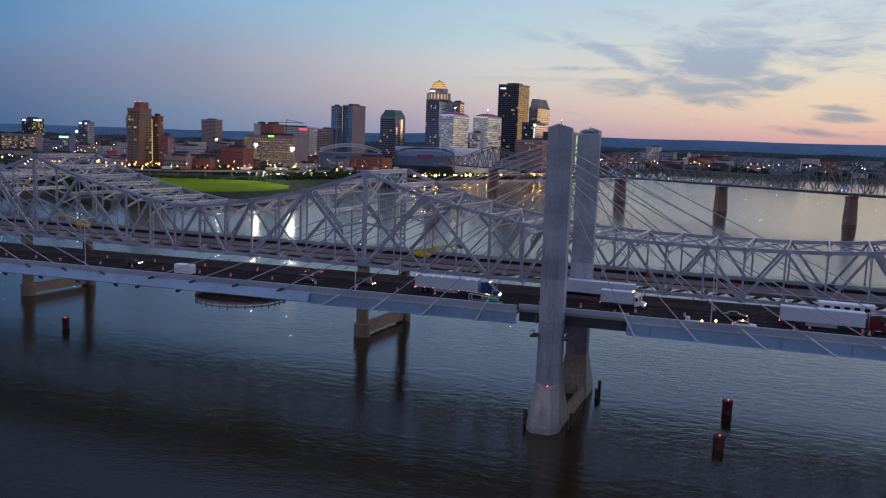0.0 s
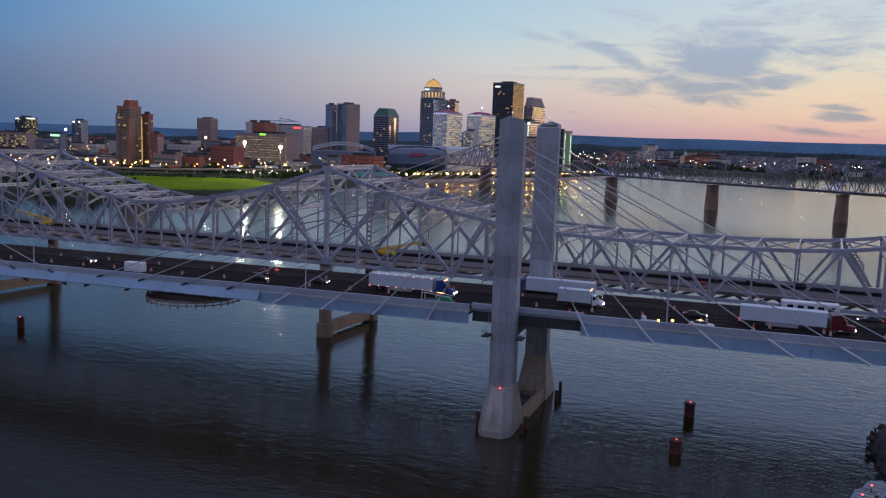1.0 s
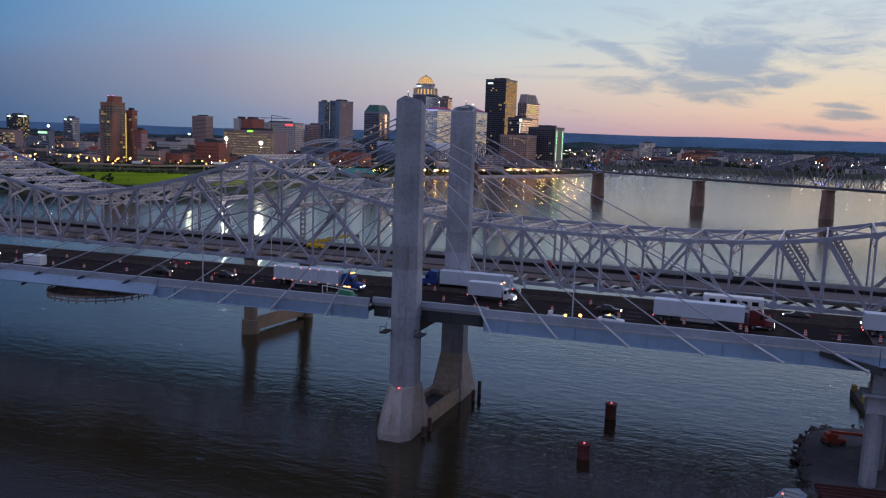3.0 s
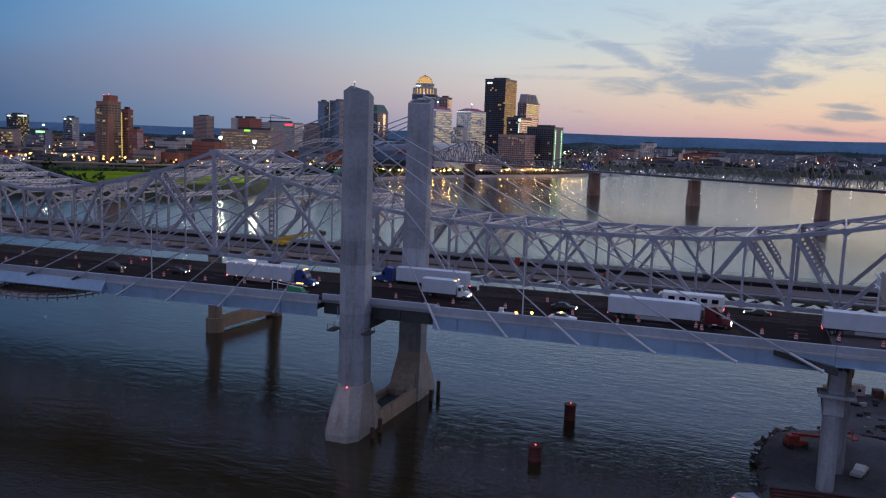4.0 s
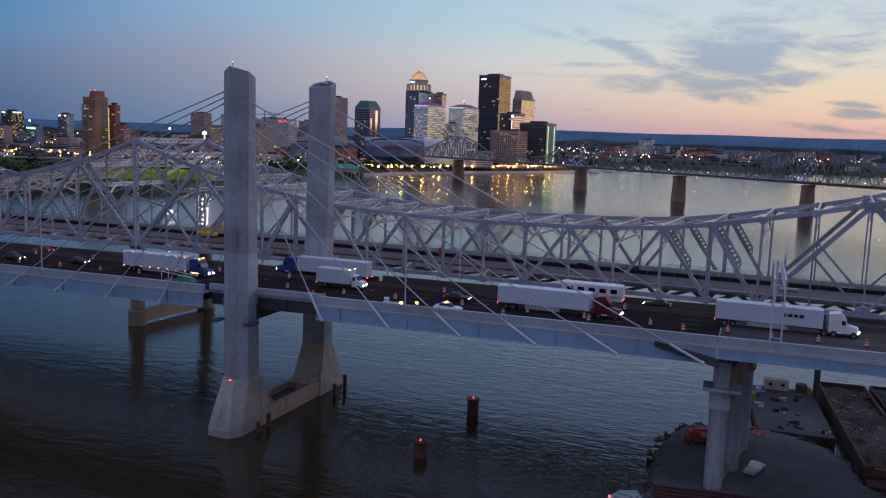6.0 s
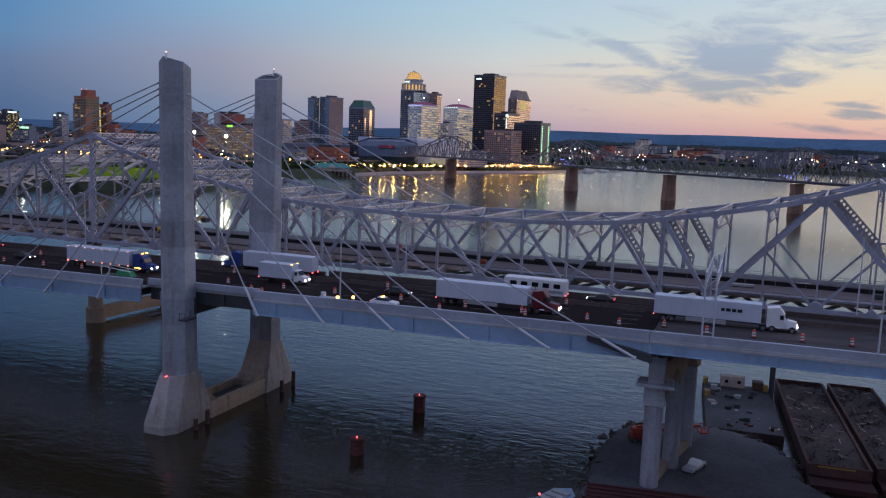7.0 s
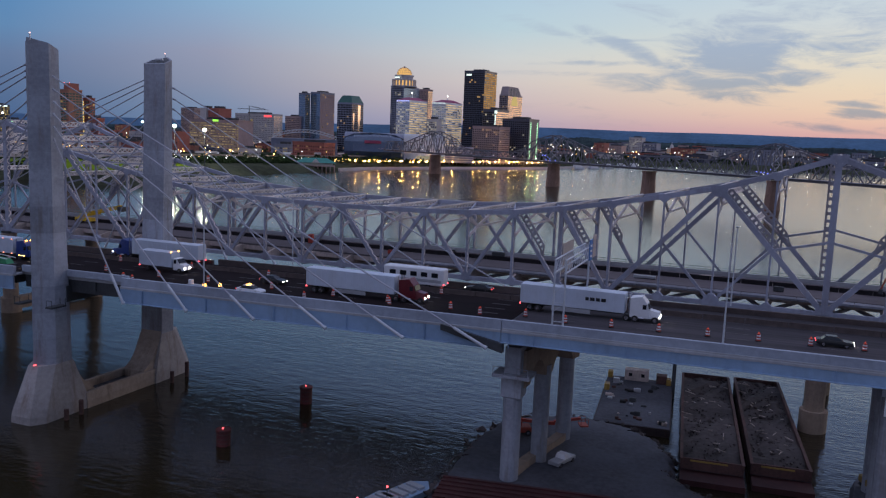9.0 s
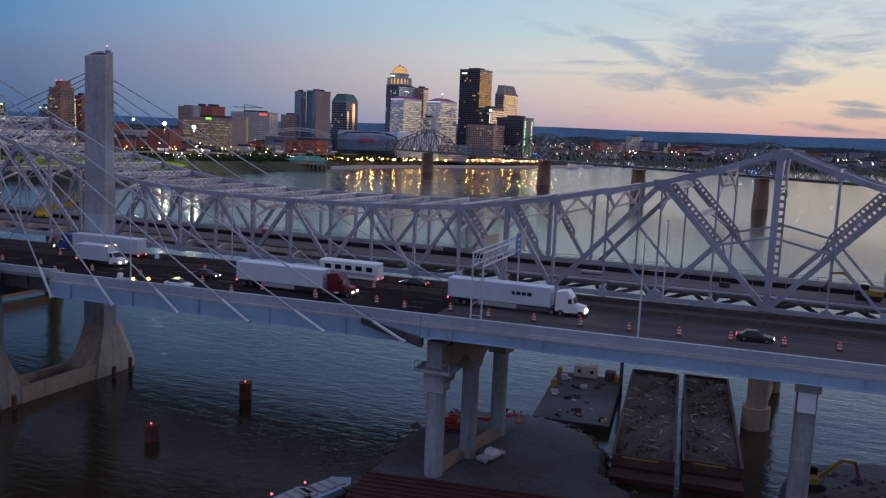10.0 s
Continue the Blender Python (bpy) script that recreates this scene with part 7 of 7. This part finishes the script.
for k in range(22):
    x, y = rg.uniform(-6, 6), rg.uniform(-14, 12)
    bm = B()
    for j in range(rg.choice((1, 2, 3))):
        ox, oy, s = rg.uniform(-.6, .6), rg.uniform(-.6, .6), rg.uniform(.2, .65)
        box(bm, x + ox - s, x + ox + s, y + oy - s * .7, y + oy + s * .7, 1.56, 1.56 + s * rg.uniform(.6, 1.7), .05)
    part("deck_gear", bm, rg.choice((dark_steel, rust, rubber, beam_brown, paint_silver)), t)
for x, y in ((-6.3, 14.6), (-6.2, 5.0), (6.0, 13.0)):
    bm = B()
    box(bm, x - .5, x + .5, y - .9, y + .9, 1.56, 2.9, .1)
    part("yellow_winch", bm, dull_yellow, t)
for x, y in ((6.9, 12.0), (7.0, 9.0)):
    bm = B()
    rod(bm, (x, y, -3), (x, y, 12), .35, n=10)
    part("spud_pole", bm, dark_steel, t)
bm = B()
box(bm, 3.4, 5.6, 12.6, 14.8, 1.56, 3.4, .1)
part("winch_house", bm, rust, t)

# low gravel island round the anchor pier
rg = random.Random(21)
outline_ = [(41.5, 177), (41.0, 188), (42.5, 198), (47.5, 205), (57, 207.5), (64, 206), (70, 201.5), (73, 195), (74, 186), (79, 181), (82, 172), (76, 160), (60, 152), (46, 155), (42.0, 165)]
n = 6
fine_line = []
for i in range(len(outline_)):
    a, b = Vector(outline_[i]), Vector(outline_[(i + 1) % len(outline_)])
    for k in range(n):
        fine_line.append(a.lerp(b, k / n) + Vector((rg.uniform(-.5, .5), rg.uniform(-.5, .5))))
cen = Vector((58, 182))
bm = B()
rings = []
for f, z in ((1.06, -3.0), (1.0, .4), (.96, 1.5), (.90, 1.9), (.72, 1.85), (.5, 1.75), (.28, 1.8), (.1, 1.8)):
    rings.append([bm.verts.new((*(cen + (p - cen) * f), z + (rg.uniform(-.15, .15) if f > .85 else noise.noise((p.x * .2 * f, p.y * .2 * f, 1)) * .25))) for p in fine_line])
for a, b in zip(rings, rings[1:]):
    for k in range(len(a)):
        bm.faces.new((a[k], a[(k + 1) % len(a)], b[(k + 1) % len(a)], b[k]))
bm.faces.new(rings[-1])
tagged(part("gravel_island", bm, gravel, smooth_shade=True), "low dark gravel work island round the pier", "island", kind="structure")
bm = B()
rocks(bm, [(*(cen + (rg.choice(fine_line) - cen) * rg.uniform(.9, 1.02)), rg.uniform(.3, 1.7), rg.uniform(.3, 1.0)) for _ in range(420)], rg)
tagged(part("shore_rocks", bm, rubble), "dark rubble rocks along the island edge", "rocks", kind="stuff")
t = thing("boom_lift", "red and orange boom lift folded beside the bridge pier", "boom lift", at=(47.6, 192.2, 1.8), rz=26)
bm = B()
box(bm, -2.0, 2.0, -1.1, 1.1, .5, 1.5, .12)
lift_body = part("chassis", bm, faded_red, t)
bm = B()
box(bm, -1.7, .4, -.9, .9, 1.5, 2.5, .15)
part("turret", bm, orange, lift_body)
for wx in (-1.4, 1.4):
    for s_ in (-1, 1):
        wheel(t, wx, s_ * 1.05, .5, .4)
for a, b, w_ in (((-.8, 0, 2.6), (6.2, 0, 1.9), .5), ((6.0, 0, 2.2), (10.8, .3, 2.7), .38)):
    bm = B()
    bar(bm, a, b, w_, w_ * 1.1)
    part("boom", bm, orange, t)
bm = B()
box(bm, 10.6, 12.0, -.8, 1.2, 1.5, 1.7)
for cx_ in (10.65, 11.95):
    for cy_ in (-.75, 1.15):
        bar(bm, (cx_, cy_, 1.7), (cx_, cy_, 2.8), .08, .08)
bar(bm, (10.65, -.75, 2.8), (11.95, -.75, 2.8), .08, .08)
bar(bm, (10.65, 1.15, 2.8), (11.95, 1.15, 2.8), .08, .08)
part("basket", bm, faded_red, t)
t = thing("pickup_truck", "pale pickup truck parked on the gravel island", "pickup", at=(57.4, 182.4, 1.8), rz=70)
bm = B()
box(bm, -2.6, 2.6, -.95, .95, .4, 1.0, .08)
body = part("body", bm, paint_silver, t)
bm = B()
loft(bm, [[(-.6, -.9, 1.0), (1.4, -.9, 1.0), (1.4, .9, 1.0), (-.6, .9, 1.0)], [(-.4, -.75, 1.75), (.7, -.75, 1.75), (.7, .75, 1.75), (-.4, .75, 1.75)]])
part("cabin", bm, paint_white, body)
for wx in (-1.6, 1.7):
    for s in (-1, 1):
        wheel(t, wx, s * .85, .38, .25)
# dark red ribbed pontoon and two small work boats
t = thing("ribbed_pontoon", "dark red ribbed steel pontoon beside the island", "pontoon", at=(57, 160.5, 0), rz=8)
bm = B()
box(bm, -13, 22, -9, 10.4, -1, 2.3)
part("hull", bm, red_barge_mat, t)
for k in range(14):
    bm = B()
    bar(bm, (-13, -8.6 + 1.4 * k, 2.42), (22, -8.6 + 1.4 * k, 2.42), .5, .24)
    part("deck_rib", bm, red_barge_mat, t)
for x, y, rz in ((38.6, 163.5, 70), (36.2, 158.4, 75)):
    t = thing("work_boat", "small grey work boat with a red lamp", "boat", group="work boats", at=(x, y, 0), rz=rz)
    bm = B()
    loft(bm, [[(-4, -1.6, -.4), (3, -1.6, -.4), (4.5, 0, -.4), (3, 1.6, -.4), (-4, 1.6, -.4)], [(-4.2, -2, 1.1), (3.2, -2, 1.1), (5.2, 0, 1.1), (3.2, 2, 1.1), (-4.2, 2, 1.1)]])
    part("hull", bm, blue_steel, t)
    for k in range(4):
        bm = B()
        box(bm, -3.4 + 1.7 * k, -2.3 + 1.7 * k, -1.4, 1.4, 1.1, 1.5)
        part("thwart", bm, paint_silver, t)
    bm = B()
    rod(bm, (-3.6, 0, 1.1), (-3.6, 0, 2.8), .06, n=6)
    part("mast", bm, dark_steel, t)
    bm = B()
    blob(bm, (-3.6, 0, 2.95), .2)
    part("lamp", bm, red_lamp, t)
# round work platform slung under the road deck
t = thing("hanging_platform", "round brown timber work platform slung below the road deck", "work platform", at=(-120.5, 182.0, 17.4))
N_RING = 34


def on_ring(k, z, grow=0.0):
    a = k / N_RING * math.tau
    return Vector(((11.9 + grow) * math.cos(a), (11.4 + grow) * math.sin(a), z))


plank_wood = material("weathered_planks", (.56, .43, .41), .9, vary=.2, scale=.6, per_object=.35, spec=.2)
for k in range(24):
    yy = -10.9 + .95 * k
    half = 11.9 * math.sqrt(max(.05, 1 - (yy / 11.5) ** 2))
    bm = B()
    box(bm, -half, half, yy - .36, yy + .36, .52, .66)
    part("plank", bm, plank_wood, t)
for k in range(N_RING):
    bm = B()
    rod(bm, on_ring(k, -.75 + .15 * math.sin(k * 2.3)), on_ring(k, 1.3), .17, n=6)
    part("rim_post", bm, beam_brown, t)
    for z, g in ((.0, .2), (.95, .2)):
        bm = B()
        bar(bm, on_ring(k, z, g), on_ring(k + 1, z, g), .12, .3)
        part("rim_board", bm, plank_wood, t)
for k in range(0, N_RING, 4):
    p = on_ring(k, 1.3)
    bm = B()
    rod(bm, p, (p.x * .9, p.y * .86, 4.6), .05, n=6)
    part("hanger", bm, dark_steel, t)
# bank and excavator beyond the next pier
bm = B()
bk = [(97, 180), (99, 198), (103, 206), (112, 211), (130, 214), (170, 214), (170, 140), (110, 140), (98, 160)]
loft(bm, [[(x, y, -3) for x, y in bk], [(x + (1.5 if x < 125 else 0), y - (1.2 if y > 190 else 0), 1.4) for x, y in bk]])
bmesh.ops.recalc_face_normals(bm, faces=bm.faces)
tagged(part("work_bank", bm, gravel), "dark gravel work bank beside the bridge pier", "bank", kind="structure")
bm = B()
rocks(bm, [(rg.uniform(104, 122), rg.uniform(184, 203), 1.4, rg.uniform(.25, .8)) for _ in range(150)], rg)
tagged(part("bank_rocks", bm, rubble), "dark rubble heaped on the work bank", "rocks", kind="stuff")


def excavator(x, y, z, rz, label):
    t = thing("excavator", label, "excavator", at=(x, y, z), rz=rz)
    for s in (-1, 1):
        bm = B()
        loft(bm, [[(-1.9, s * 1.1 - .3, .1), (1.9, s * 1.1 - .3, .1), (2.3, s * 1.1 - .3, .5), (1.9, s * 1.1 - .3, .9), (-1.9, s * 1.1 - .3, .9), (-2.3, s * 1.1 - .3, .5)], [(-1.9, s * 1.1 + .3, .1), (1.9, s * 1.1 + .3, .1), (2.3, s * 1.1 + .3, .5), (1.9, s * 1.1 + .3, .9), (-1.9, s * 1.1 + .3, .9), (-2.3, s * 1.1 + .3, .5)]])
        bmesh.ops.recalc_face_normals(bm, faces=bm.faces)
        part("track", bm, rubber, t)
    bm = B()
    box(bm, -2.4, 1.2, -1.3, 1.3, 1.0, 2.1, .12)
    house = part("house", bm, dull_yellow, t)
    bm = B()
    box(bm, .1, 1.5, .2, 1.3, 2.0, 3.1, .1)
    part("cab", bm, glass_dark, house)
    for nm, a, b, w in (("boom", (1.2, -.3, 1.8), (4.6, -.3, 4.6), .5), ("boom", (4.6, -.3, 4.6), (6.6, -.3, 4.4), .45), ("stick", (6.6, -.3, 4.5), (7.4, -.3, 2.0), .35)):
        bm = B()
        bar(bm, a, b, .4, w)
        part(nm, bm, dull_yellow if nm == "boom" else faded_red, t)
    bm = B()
    loft(bm, [[(7.1, -.8, 2.0), (7.7, -.8, 2.0), (7.9, -.8, 1.2), (7.0, -.8, 1.0)], [(7.1, .3, 2.0), (7.7, .3, 2.0), (7.9, .3, 1.2), (7.0, .3, 1.0)]])
    bmesh.ops.recalc_face_normals(bm, faces=bm.faces)
    part("bucket", bm, dark_steel, t)


excavator(103.4, 194.6, 1.4, 20, "yellow tracked excavator on the gravel bank")
excavator(113.5, 234.0, LOW + 2.0, 170, "yellow-brown excavator standing on the truss bridge deck")
# works on the truss bridge deck
t = thing("boom_lift", "yellow articulated boom lift on the truss bridge deck", "boom lift", at=(-90, 236.5, LOW + 2.0))
bm = B()
box(bm, -2.6, 2.6, -1.2, 1.2, .5, 1.5, .1)
part("chassis", bm, yellow, t)
for wx in (-1.8, 1.8):
    for s in (-1, 1):
        wheel(t, wx, s * 1.1, .5, .4)
bm = B()
ladder(bm, (-1.6, 0, 1.9), (12.5, 0, 5.2), .7, .9)
part("lower_boom", bm, yellow, t)
bm = B()
bar(bm, (-2.2, 0, 1.5), (5, 0, 3.0), .6, .6)
part("upper_boom", bm, yellow, t)
bm = B()
box(bm, 12, 13.6, -1, 1, 4.0, 5.2)
part("basket", bm, dark_steel, t)
t = thing("boom_lift", "yellow boom lift folded on the truss bridge deck", "boom lift", at=(-226, 238, LOW + 2.0), rz=180)
bm = B()
box(bm, -2.6, 2.6, -1.2, 1.2, .5, 1.5, .1)
part("chassis", bm, yellow, t)
bm = B()
bar(bm, (-2, 0, 2.2), (14, 0, 4.6), .7, .8)
part("boom", bm, yellow, t)
for x, y, m, s, lb in ((-20, 238, orange, (1.1, 1.1, 2.3), "orange portable toilet on the truss bridge deck"), (16, 240, paint_black, (2.4, 1.2, 1.4), "dark covered crate on the truss bridge deck"), (28, 240, dark_steel, (3.0, 1.2, 1.8), "dark generator on the truss bridge deck"), (46, 241, paint_silver, (2.6, 1.2, 2.0), "grey site cabin on the truss bridge deck"), (62, 233, paint_silver, (4.5, .8, .7), "stack of pale planks on the truss bridge deck"), (74, 240, beam_brown, (3.0, 1.0, .9), "stack of brown timber on the truss bridge deck"), (88, 233, dark_steel, (2.0, 1.0, 1.0), "dark steel crate on the truss bridge deck"), (4, 233, orange, (1.4, .6, 1.0), "orange barrier on the truss bridge deck")):
    t = thing("site_item", lb, "site equipment", at=(x, y, LOW + 2.0), rz=rg.uniform(-8, 8))
    bm = B()
    box(bm, -s[0] / 2, s[0] / 2, -s[1] / 2, s[1] / 2, .12, s[2], .06)
    part("body", bm, m, t)
    bm = B()
    box(bm, -s[0] / 2 + .1, s[0] / 2 - .1, -s[1] / 2 + .1, s[1] / 2 - .1, 0, .12)
    part("skid", bm, rubber, t)
# centre barrier of the truss bridge deck, its shaded side put into the black
for k in range(80):
    x = -322 + 6.15 * k
    t = thing("deck_barrier", "barrier block on the truss deck, its shade put into the black", "barrier", group="truss deck barrier blocks", at=(x, 239.2, LOW + 1.99))
    bm = B()
    loft(bm, [[(-3, -.3, 0), (3, -.3, 0), (3, .3, 0), (-3, .3, 0)], [(-3.04, -.12, .9), (3.04, -.12, .9), (3.04, .12, .9), (-3.04, .12, .9)]])
    part("block", bm, black_barrier, t)
